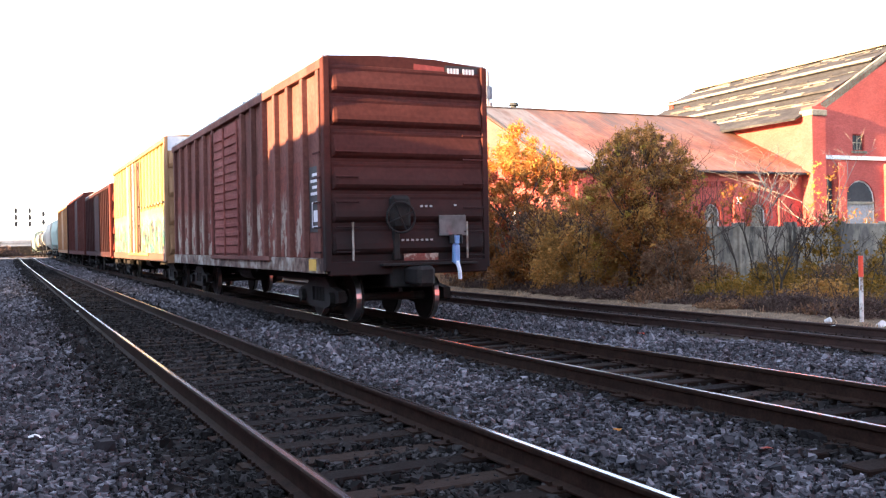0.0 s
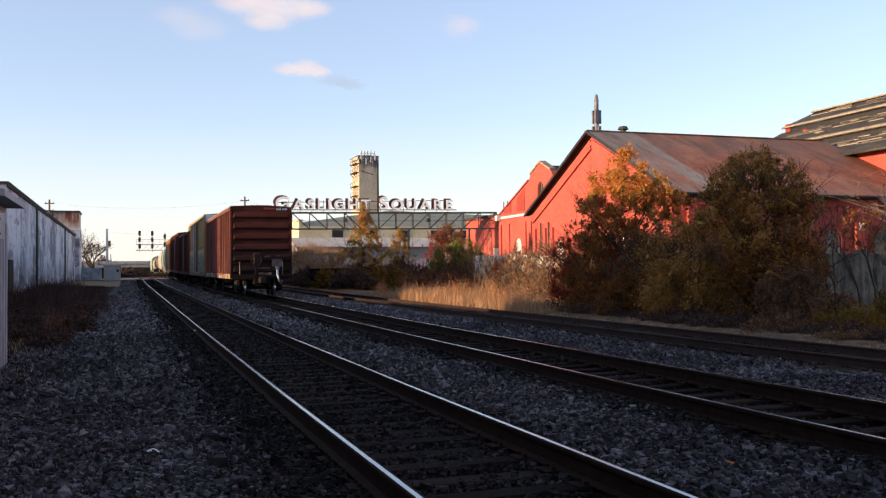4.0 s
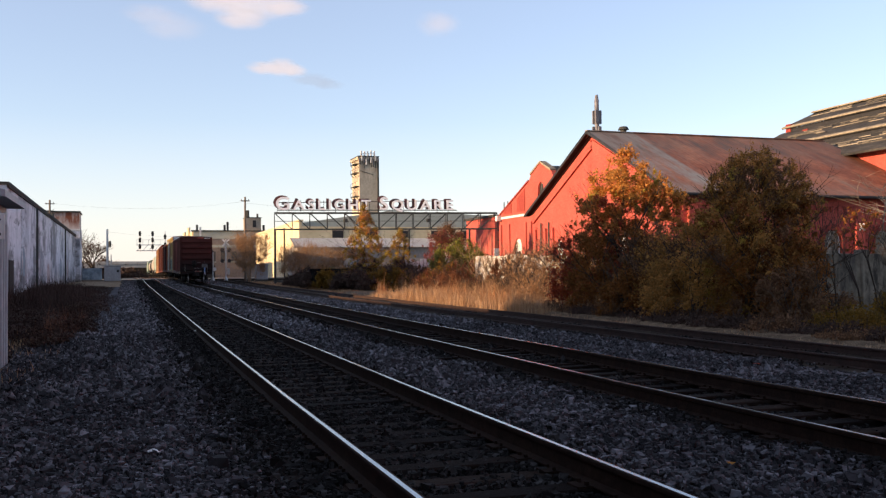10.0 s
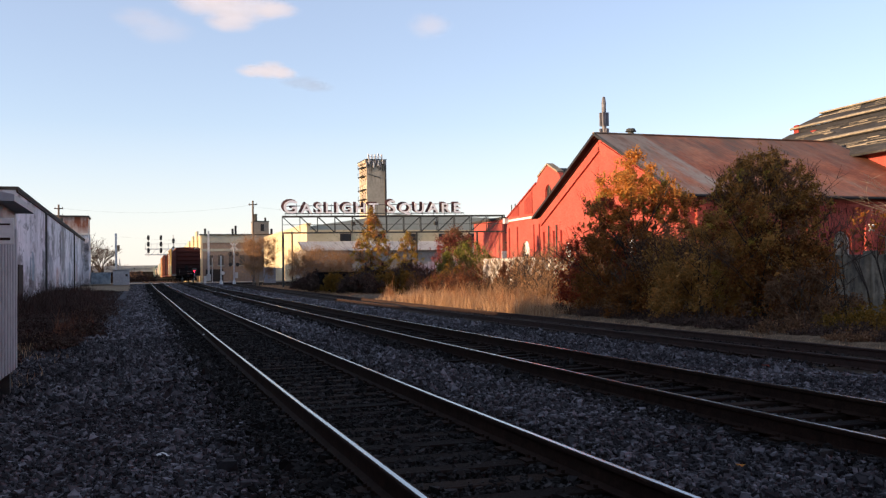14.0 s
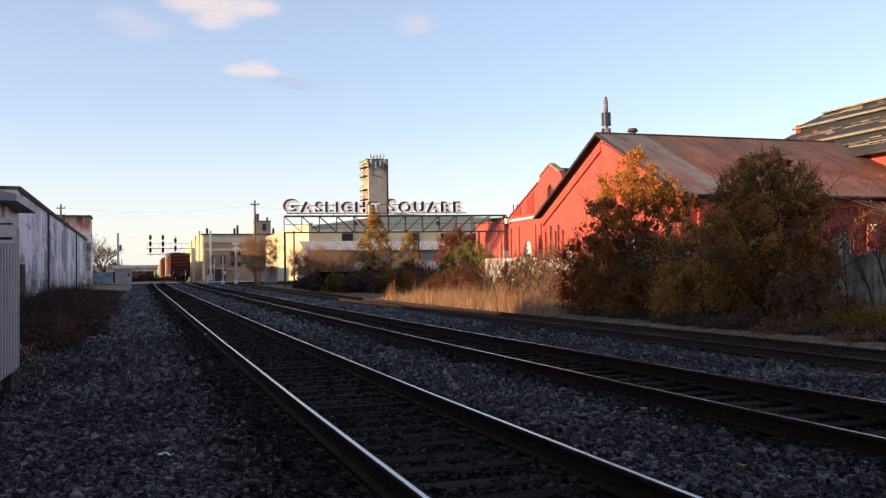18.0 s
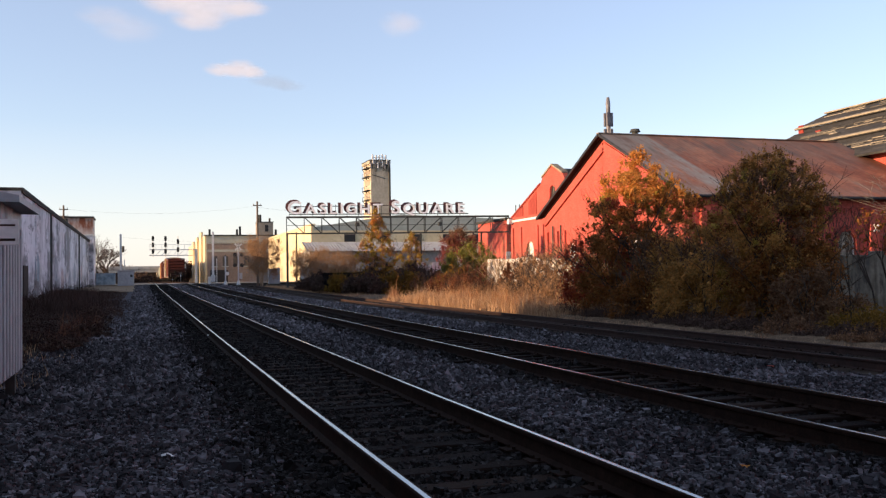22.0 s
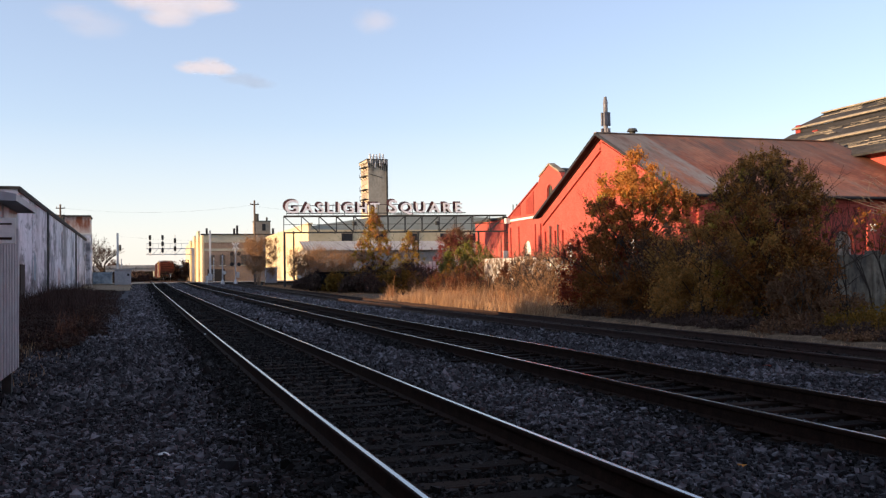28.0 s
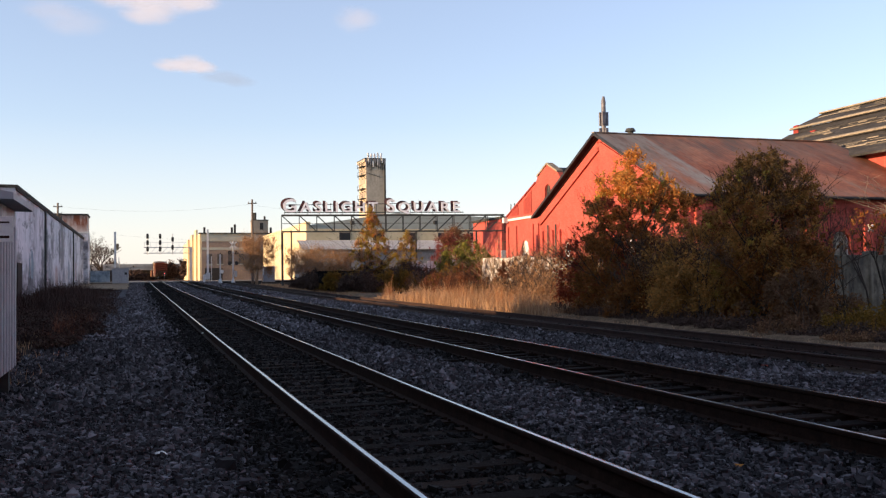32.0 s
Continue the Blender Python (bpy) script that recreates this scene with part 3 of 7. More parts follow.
def window(parent, m, u0, u1, v0, v1, round_head=True, pane=None, board=None, depth=0.16):
    """A window set back in its opening: frame, glazing bars and pane, or a boarded leaf."""
    o = arch(u0, u1, v0, v1) if round_head else rect(u0, u1, v0, v1)
    w = part("window", plate(o, [], 0.03, m @ pose(0, depth, 0)), board or pane or M_DARK, parent)
    t = 0.07
    inner = arch(u0 + t, u1 - t, v0 + t, v1 - t) if round_head else rect(u0 + t, u1 - t, v0 + t, v1 - t)
    part("frame", plate(o, [inner], 0.05, m @ pose(0, depth - 0.055, 0)), M_WHITE if board else M_BRICKD, w)
    if not board:
        bm = B()
        c = (u0 + u1) / 2
        box(bm, c - 0.025, depth - 0.05, v0 + t, c + 0.025, depth - 0.01, v1 - t)
        box(bm, u0 + t, depth - 0.052, (v0 + v1) / 2 - 0.025, u1 - t, depth - 0.012, (v0 + v1) / 2 + 0.025)
        bm.transform(m)
        part("glazing_bar", bm, M_OLDWOOD, w)
    bm = B()
    box(bm, u0 - 0.12, -0.1, v0 - 0.16, u1 + 0.12, depth, v0)
    bm.transform(m)
    part("sill", bm, M_GREY, w)
    return w


def corrugated(x_len, run, pitch, amp, m, thick=0.03, sub=4):
    """A sheet of waves running along its slope; u along x, slope along y."""
    bm = B()
    n = int(x_len / pitch * sub)
    top = [[bm.verts.new((x_len * i / n, y, amp * math.cos(2 * math.pi * i / sub))) for i in range(n + 1)] for y in (0, run)]
    low = [[bm.verts.new((x_len * i / n, y, amp * math.cos(2 * math.pi * i / sub) - thick)) for i in range(n + 1)] for y in (0, run)]
    for i in range(n):
        bm.faces.new((top[0][i], top[0][i + 1], top[1][i + 1], top[1][i]))
        bm.faces.new((low[0][i], low[1][i], low[1][i + 1], low[0][i + 1]))
        bm.faces.new((top[0][i], low[0][i], low[0][i + 1], top[0][i + 1]))
        bm.faces.new((top[1][i], top[1][i + 1], low[1][i + 1], low[1][i]))
    bm.transform(m)
    return bm


def gable_shop():
    """Red brick workshop: gable to the tracks, long side to the yard, rusty sheet roof."""
    X0, X1, Y0, Y1, ZE, ZA = 28.4, 46.6, 43.9, 62.7, 5.75, 10.2
    YM = 53.3
    h = thing("brick_workshop", "red painted brick workshop with a rusty sheet metal roof", "building")
    g0 = 0.0
    # gable wall: u runs along +y, thickness runs towards -x, so shift by the thickness
    mg = Matrix.Translation((X0 + 0.45, 0, 0)) @ SIDE_X
    holes = [arch(57.75, 58.85, 1.6, 3.65), arch(49.2, 50.3, 1.6, 3.65)]
    part("gable_wall", plate([(Y0, g0), (Y1, g0), (Y1, ZE), (YM, ZA), (Y0, ZE)], holes, 0.45, mg), M_BRICK, h)
    mo = Matrix.Translation((X0, 0, 0)) @ Matrix(((0, 1, 0, 0), (1, 0, 0, 0), (0, 0, 1, 0), (0, 0, 0, 1)))
    for u0, u1 in ((57.75, 58.85), (49.2, 50.3)):
        window(h, mo, u0, u1, 1.6, 3.65, board=M_WHITE)
    # raised border under the rake and pilasters of the gable
    for a, b in (((Y1, ZE - 0.1), (YM, ZA - 0.15)), ((YM, ZA - 0.15), (Y0, ZE - 0.1))):
        part("rake_band", beam(B(), (X0 - 0.06, a[0], a[1] - 0.35), (X0 - 0.06, b[0], b[1] - 0.35), 0.16, 0.55), M_BRICK, h)
    for y in (62.3, 60.6, 59.4, 44.2):
        post_box("pilaster", h, M_BRICK, X0 - 0.16, y - 0.2, g0, X0 + 0.05, y + 0.2, 4.6 if y > 45 else ZE - 0.4, bevel=0.02)
    for y in (59.9, 61.2):
        part("downpipe", rod(B(), (X0 - 0.12, y, 0.4), (X0 - 0.12, y, 5.0), 0.06), M_STEEL, h)
    # yard side wall with arched windows and pilasters
    holes, wins = [], []
    us = [31.2, 34.6, 38.9, 42.6]
    for u in us:
        holes.append(arch(u - 0.65, u + 0.65, 1.7, 3.75))
    part("side_wall", plate([(X0 + 0.45, g0), (X1, g0), (X1, ZE + 0.15), (X0 + 0.45, ZE + 0.15)], holes, 0.45, pose(0, Y0, 0)), M_BRICK, h)
    for u in us:
        window(h, pose(0, Y0, 0), u - 0.65, u + 0.65, 1.7, 3.75, board=M_GREY if u > 38 else None)
        bm = plate(arch(u - 0.95, u + 0.95, 2.6, 4.1), [arch(u - 0.64, u + 0.64, 2.61, 3.77)], 0.12, pose(0, Y0 - 0.12, 0))
        part("window_hood", bm, M_BRICKD, h)
    for u in (29.4, 32.9, 36.7, 40.8, 44.5):
        post_box("pilaster", h, M_BRICK, u - 0.3, Y0 - 0.22, g0, u + 0.3, Y0 + 0.02, ZE - 0.65, bevel=0.02)
    bm = B()
    box(bm, X0, Y0 - 0.14, ZE - 0.65, X1, Y0 - 0.002, ZE - 0.4)
    box(bm, X0, Y0 - 0.2, ZE - 0.4, X1, Y0 - 0.003, ZE - 0.15)
    part("corbel_course", bm, M_BRICK, h)
    for i in range(36):
        u = X0 + 0.4 + i * 0.5
        post_box("dentil", h, M_BRICK, u, Y0 - 0.1, ZE - 0.95, u + 0.22, Y0 - 0.002, ZE - 0.652)
    # back wall
    post_box("back_wall", h, M_BRICK, X0 + 0.45, Y1 - 0.45, g0, X1, Y1, ZE)
    # roof in two slopes with overhang
    run = math.hypot(YM - Y0 + 0.7, ZA - ZE + 0.33)
    pitch = math.degrees(math.atan2(ZA - ZE, YM - Y0))
    part("roof_slope", corrugated(X1 - X0 + 0.55, run, 0.28, 0.004, Matrix.Translation((X0 - 0.5, Y0 - 0.75, ZE - 0.02)) @ pose(0, 0, 0, pitch, 0, 0)), M_RUSTROOF, h, "rusty corrugated roof sheet")
    part("roof_slope", corrugated(X1 - X0 + 0.55, run, 0.28, 0.004, Matrix.Translation((X1 + 0.05, Y1 + 0.65, ZE - 0.02)) @ pose(0, 0, 0, 0, 0, 180) @ pose(0, 0, 0, pitch, 0, 0)), M_RUSTROOF, h, "rusty corrugated roof sheet")
    for a, b in (((Y0 - 0.75, ZE - 0.14), (YM, ZA + 0.26)), ((YM, ZA + 0.26), (Y1 + 0.65, ZE - 0.14))):
        part("bargeboard", beam(B(), (X0 - 0.47, a[0], a[1]), (X0 - 0.47, b[0], b[1]), 0.05, 0.17), M_DARK, h)
        part("soffit", beam(B(), (X0 - 0.24, a[0], a[1] + 0.02), (X0 - 0.24, b[0], b[1] + 0.02), 0.46, 0.04), M_OLDROOF, h)
    part("gutter", rod(B(), (X0 - 0.4, Y0 - 0.74, ZE - 0.12), (X1, Y0 - 0.74, ZE - 0.12), 0.08), M_DARK, h)
    part("eave_soffit", box(B(), X0 - 0.3, Y0 - 0.7, ZE - 0.14, X1, Y0, ZE - 0.09), M_OLDROOF, h)
    bm = rod(B(), (X0 + 2.4, YM + 0.3, ZA), (X0 + 2.4, YM + 0.3, ZA + 0.55), 0.2, seg=12)
    rod(bm, (X0 + 2.4, YM + 0.3, ZA + 0.55), (X0 + 2.4, YM + 0.3, ZA + 0.75), 0.36, 0.26, seg=12)
    part("roof_vent", bm, M_STEEL, h, "dark round roof ventilator")
    part("ridge_cap", beam(B(), (X0 - 0.5, YM, ZA + 0.34), (X1, YM, ZA + 0.34), 0.35, 0.06), M_RUSTROOF, h)
    return h


gable_shop()


M_MAST = material("dull_grey_mast_paint", [(0.3, (0.1, 0.1, 0.115)), (0.7, (0.2, 0.2, 0.22))], 0.6, 0.2, scale=2)


def antenna_mast():
    """Slim mast with aerial panels that rises behind the workshop ridge."""
    t = thing("antenna_mast", "slim grey antenna mast with panel aerials", "mast", pose(37.8, 70.2, 0))
    part("pole", rod(B(), (0, 0, 0), (0, 0, 15.9), 0.24, 0.19, seg=10), M_MAST, t)
    for z, a in ((14.6, 0), (14.6, 2.1), (14.6, 4.2), (13.2, 1), (13.2, 3.1), (13.2, 5.2)):
        x, y = 0.3 * math.cos(a), 0.3 * math.sin(a)
        part("aerial_panel", box(B(), x - 0.13, y - 0.08, z - 0.58, x + 0.13, y + 0.08, z + 0.58, 0.02), M_MAST, t)
    part("tip", rod(B(), (0, 0, 15.9), (0, 0, 16.5), 0.22, 0.12), M_MAST, t)


antenna_mast()


M_ROOFBARE = material("bare_grey_boards", [(0.3, (0.09, 0.08, 0.062)), (0.7, (0.19, 0.168, 0.13))], 0.9, scale=3, fine=(12, 0.4))

M_DOORLEAF = material("faded_grey_door_boards", [(0.3, (0.3, 0.285, 0.28)), (0.7, (0.46, 0.44, 0.42))], 0.85, scale=1.2, stretch=(2, 2, 0.3), fine=(9, 0.35))


def big_shop():
    """Large brick shop with a stepped, weathered monitor roof and a gable to the yard."""
    X0, X1, Y0, Y1, ZE = 46.6, 65.4, 43.2, 64.6, 9.4
    XR, ZR = 56.0, 14.9
    h = thing("brick_shop", "large red brick shop with a decaying dark monitor roof", "building")
    holes = [arch(49.5, 52.2, 0.6, 5.3), arch(54.6, 57.4, 0.6, 5.3), rect(50.2, 51.3, 7.2, 8.3), arch(47.6, 48.5, 3.0, 5.6)]
    slope = (ZR - ZE - 0.5) / (XR - X0)
    part("gable_wall", plate([(X0, 0), (X1, 0), (X1, ZE + 0.4), (XR, ZR - 0.1), (X0, ZE + 0.4)], holes, 0.5, pose(0, Y0, 0)), M_BRICK, h)
    door = window(h, pose(0, Y0, 0), 49.5, 52.2, 0.6, 5.3, board=M_DOORLEAF)
    part("fanlight", plate(arch(49.62, 52.08, 3.85, 5.18), [], 0.04, pose(0, Y0 + 0.09, 0)), M_DARK, door, "dark open fanlight")
    part("transom", box(B(), 49.55, Y0 + 0.04, 3.72, 52.15, Y0 + 0.14, 3.88), M_OLDWOOD, door)
    window(h, pose(0, Y0, 0), 54.6, 57.4, 0.6, 5.3, board=M_GREY)
    window(h, pose(0, Y0, 0), 50.2, 51.3, 7.2, 8.3, round_head=False)
    window(h, pose(0, Y0, 0), 47.6, 48.5, 3.0, 5.6)
    post_box("side_wall", h, M_BRICK, X0, Y0 + 0.5, 0, X0 + 0.5, Y1, ZE)
    post_box("back_wall", h, M_BRICK, X0 + 0.5, Y1 - 0.5, 0, X1, Y1, ZE)
    post_box("side_wall", h, M_BRICK, X1 - 0.5, Y0 + 0.5, 0, X1, Y1 - 0.5, ZE)
    post_box("corner_pier", h, M_BRICK, X0 - 0.3, Y0 - 0.3, 0, X0 + 0.9, Y0 + 0.6, ZE + 0.5, bevel=0.03)
    post_box("pier_cap", h, M_OLDWOOD, X0 - 0.4, Y0 - 0.4, ZE - 0.1, X0 + 0.95, Y0 + 0.65, ZE + 0.3, "pale stone cap", 0.05)
    post_box("string_course", h, M_WHITE, X0 + 1.0, Y0 - 0.14, 6.6, X1, Y0 + 0.02, 6.85, "pale stone band")
    for u in (49.0, 53.4, 58.2):
        post_box("pilaster", h, M_BRICK, u - 0.35, Y0 - 0.25, 0, u + 0.35, Y0 + 0.02, 6.4, bevel=0.02)
    for a, b in (((X0 + 0.9, ZE + 0.55), (XR, ZR + 0.1)), ((XR, ZR + 0.1), (X1, ZE + 0.55))):
        part("coping", beam(B(), (a[0], Y0 + 0.1, a[1]), (b[0], Y0 + 0.1, b[1]), 0.2, 0.5), M_OLDWOOD, h)
    # roof: lower slope, break with a clerestory step, upper slope
    def slab(xa, za, xb, zb, mat, name, th=0.14, y0=Y0 + 0.4, y1=Y1 + 0.4):
        bm = B()
        c = [(xa, za), (xb, zb), (xb, zb - th), (xa, za - th)]
        f = [bm.verts.new((x, y0, z)) for x, z in c]
        r = [bm.verts.new((x, y1, z)) for x, z in c]
        bm.faces.new(f)
        bm.faces.new(r[::-1])
        for i in range(4):
            bm.faces.new((f[i], r[i], r[(i + 1) % 4], f[(i + 1) % 4]))
        return part(name, bm, mat, h)
    for s in (-1, 1):
        X = lambda d: XR + s * d
        slab(X(10.4), 9.2, X(7.0), 10.9, M_OLDROOF, "roof_slope")
        slab(X(7.0), 11.3, X(3.4), 13.0, M_OLDROOF, "roof_slope")
        slab(X(3.4), 13.45, X(0), 14.9, M_OLDROOF, "roof_slope")
        # Step walls are near-black for the dark gap between the roof tiers.
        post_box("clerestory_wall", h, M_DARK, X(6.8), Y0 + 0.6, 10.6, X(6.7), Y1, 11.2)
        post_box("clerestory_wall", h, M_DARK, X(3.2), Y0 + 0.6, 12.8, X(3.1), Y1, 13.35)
        slab(X(7.05), 11.32, X(6.75), 11.46, M_OLDWOOD, "eave_board", 0.1, Y0 + 3, Y1 + 0.3)
        slab(X(3.45), 13.47, X(3.1), 13.62, M_OLDWOOD, "eave_board", 0.1)
        rng = random.Random(5)
        for d0, z0, d1, z1 in ((9.4, 9.74, 7.3, 10.8), (6.1, 11.8, 3.7, 12.9), (2.6, 13.9, 0.2, 14.87)):
            for k in range(54):
                y = rng.uniform(Y0 + 0.6, Y1 - 4)
                f0 = rng.uniform(0.03, 0.93)
                f1 = f0 + rng.choice((0.014, 0.02, 0.028, 0.07))
                slab(X(d0 + (d1 - d0) * f0), z0 + (z1 - z0) * f0 + 0.02, X(d0 + (d1 - d0) * f1), z0 + (z1 - z0) * f1 + 0.02, rng.choice([M_OLDWOOD, M_ROOFBARE, M_ROOFBARE, M_ROOFBARE, M_OLDROOF, M_OLDROOF]), "loose_board", 0.05, y, y + rng.choice((0.5, 0.8, 1.2, 2.0, 3.4)) * rng.uniform(0.8, 1.2))
    part("ridge_board", beam(B(), (XR, Y0 + 0.3, ZR + 0.05), (XR, Y1 + 0.4, ZR + 0.05), 0.7, 0.12), M_OLDWOOD, h)
    for x, y, z in ((53.0, Y1 - 0.2, 13.3), (52.2, Y1 - 3.2, 12.4)):
        part("chimney", box(B(), x - 0.3, y - 0.3, z - 1.2, x + 0.3, y + 0.3, z + 0.4, 0.04), M_BRICKD, h)
    return h


big_shop()


def second_gable():
    """Smaller red gable farther along, with a stepped shoulder, pale band and round-headed windows."""
    X0, Y0, Y1, YM = 34.0, 64.2, 83.0, 73.5
    h = thing("brick_hall", "red painted brick hall with a stepped gable and pale trim", "building")
    mo = Matrix.Translation((X0, 0, 0)) @ Matrix(((0, 1, 0, 0), (1, 0, 0, 0), (0, 0, 1, 0), (0, 0, 0, 1)))
    mg = Matrix.Translation((X0 + 0.45, 0, 0)) @ SIDE_X
    holes = [arch(77.75, 79.35, 2.8, 4.6), arch(72.9, 74.1, 7.0, 9.3)]
    part("gable_wall", plate([(Y0, 0.3), (Y1, 0.3), (Y1, 6.9), (76.0, 9.6), (75.6, 10.1), (YM, 11.0), (71.4, 10.1), (71.0, 9.6), (Y0, 6.9)], holes, 0.45, mg), M_BRICK, h)
    window(h, mo, 77.75, 79.35, 2.8, 4.6, board=M_WHITE)
    post_box("broken_pane", h, M_DARK, X0 - 0.01, 78.2, 2.9, X0 + 0.1, 78.75, 3.35, "dark hole in the boarding")
    window(h, mo, 72.9, 74.1, 7.0, 9.3)
    post_box("string_course", h, M_WHITE, X0 - 0.12, 74.0, 6.55, X0 + 0.02, Y1 - 0.4, 6.75, "pale stone band")
    for y in (82.6, 80.6, 76.8, 75.6, 74.2):
        post_box("pilaster", h, M_BRICK, X0 - 0.14, y - 0.25, 0.3, X0 + 0.02, y + 0.25, 6.0, bevel=0.02)
    for a, b in (((Y1, 6.9), (76.0, 9.6)), ((75.6, 10.12), (YM, 11.02)), ((YM, 11.02), (71.4, 10.12))):
        part("coping", beam(B(), (X0 + 0.2, a[0], a[1] + 0.06), (X0 + 0.2, b[0], b[1] + 0.06), 0.6, 0.14), M_OLDWOOD if a[0] < 76 else M_BRICKD, h)
    for u in (80.9, 77.8):
        part("wall_panel", plate([(u - 0.9, 7.0), (u + 0.9, 7.0), (u + 0.9, 7.25 + (81.6 - u) * 0.25), (u - 0.9, 7.7 + (81.6 - u) * 0.35)], [], 0.05, Matrix.Translation((X0 - 0.002, 0, 0)) @ SIDE_X), M_BRICKD, h)
    part("roof", plate([(Y0, 6.8), (YM, 10.75), (Y1, 6.8)], [], 22, Matrix.Translation((X0 + 22.4, 0, 0)) @ SIDE_X), M_OLDROOF, h)
    post_box("side_wall", h, M_BRICK, X0 + 0.45, Y1 - 0.5, 0.3, X0 + 22, Y1, 6.8)
    post_box("lamp_box", h, M_WHITE, X0 - 0.5, 82.4, 6.4, X0 - 0.1, 82.9, 6.9, "white wall lamp")
    return h


second_gable()


def annex():
    """Low red block beside the sign gantry, with a dark chute."""
    h = thing("brick_annex", "low red building with a pale base and dark chute", "building")
    post_box("wall_block", h, M_BRICK, 38.3, 95.0, 0.4, 45.5, 104, 7.6)
    post_box("base_band", h, M_WHITE, 38.2, 94.9, 2.7, 40.0, 95.0, 4.1, "pale painted base")
    post_box("parapet", h, M_OLDROOF, 38.1, 94.8, 7.6, 45.6, 104.1, 7.85)
    bm = beam(B(), (39.6, 94.3, 3.4), (40.9, 94.3, 7.9), 0.8, 0.7)
    chute = part("chute", bm, M_RUSTRAIL, h, "dark sloping steel chute")
    for z in (5.2, 6.3):
        part("brace", beam(B(), (38.4, 94.4, z - 0.2), (40.8, 94.4, z), 0.14), M_STEEL, chute)
    for x, z in ((40.3, 9.4), (40.75, 9.5), (41.0, 9.3)):
        part("vent_pipe", rod(B(), (x, 97, 7.7), (x, 97, z), 0.06), M_STEEL, h)


annex()


def white_warehouse():
    h = thing("white_warehouse", "long white painted warehouse with stained walls and graffiti", "building")
    X, Y0, Y1, Z = -6.8, 60.2, 134.7, 7.1
    post_box("wall_trackside", h, M_WBWALL, X - 0.4, Y0, 0, X, Y1, Z - 0.1)
    post_box("wall_end", h, M_WBWALL, X - 24, Y0, 0, X - 0.4, Y0 + 0.4, Z - 0.1)
    post_box("wall_far_end", h, M_WBWALL, X - 24, Y1 - 0.4, 0, X - 0.4, Y1, Z - 0.1)
    post_box("roof", h, M_OLDROOF, X - 24.3, Y0 - 0.1, Z - 0.1, X + 0.12, Y1 + 0.1, Z + 0.08)
    post_box("fascia", h, M_RUSTRAIL, X + 0.0, Y0 - 0.1, Z - 0.25, X + 0.1, Y1, Z - 0.1, "rusty eave flashing")
    for i in range(6):
        y = Y0 + 8.0 + i * 12.6
        post_box("pilaster", h, M_WBWALL, X - 0.05, y - 0.25, 0, X + 0.04, y + 0.25, Z - 0.25)
    for y in (77.0, 110.5):
        part("downpipe", rod(B(), (X + 0.2, y, 0.4), (X + 0.2, y, Z - 0.3), 0.08), M_STEEL, h)
    rng = random.Random(2)
    for i, y in enumerate((69.0, 83.5, 90.0, 99.0, 106.0, 118.0)):
        z = rng.uniform(1.6, 2.6)
        part("graffiti_patch", plate([(y - 1.2, z - 0.9), (y + 1.0, z - 1.0), (y + 1.5, z + 0.1), (y + 0.7, z + 0.9), (y - 0.6, z + 1.1), (y - 1.6, z + 0.3)], [], 0.012, Matrix.Translation((X + 0.014, 0, 0)) @ SIDE_X),
             [G_TEAL, G_GREYP, G_PINK, G_GREYP, G_TEAL, G_PINK][i], h)
    post_box("roof_vent", h, M_STEEL, X - 2.2, Y0 + 1, Z + 0.1, X - 1.6, Y0 + 1.6, Z + 0.5)
    post_box("door", h, M_RUSTRAIL, X - 0.01, 60.9, 0.3, X + 0.05, 63.2, 2.55, "rust brown door")
    # taller block at the far end with a rusty upper storey
    t = thing("tall_block", "white block with a rusty sheet metal upper storey", "building")
    post_box("lower_storey", t, M_WBWALL, -16, 135.0, 0.3, -6.25, 141, 7.9)
    post_box("upper_storey", t, M_RUSTSTAIN, -15.8, 135.1, 7.9, -6.35, 141, 10.2, "rust streaked upper walls")
    post_box("roof_edge", t, M_STEEL, -16.1, 134.9, 10.2, -6.2, 141.2, 10.4)
    post_box("ledge", t, M_WHITE, -16.1, 134.85, 7.75, -6.2, 135.0, 7.95)


G_TEAL = material("teal_spray_paint", [(0.35, (0.12, 0.16, 0.2)), (0.65, (0.36, 0.42, 0.46))], 0.7, scale=1.3)
G_GREYP = material("grey_spray_paint", [(0.35, (0.16, 0.16, 0.2)), (0.65, (0.5, 0.5, 0.52))], 0.7, scale=1.1)
G_PINK = material("pink_spray_paint", [(0.35, (0.34, 0.2, 0.19)), (0.65, (0.6, 0.5, 0.48))], 0.7, scale=1.2)
M_RUSTSTAIN = material("rust_streaked_sheet", [(0.3, (0.5, 0.42, 0.38)), (0.7, (0.62, 0.55, 0.5))], 0.8, scale=0.5)
overlay(M_RUSTSTAIN, (0.22, 0.07, 0.035), 0.5, 0.4, 0.6, (1.5, 1, 0.5), axis=2, band=(7.8, 9.0))
white_warehouse()


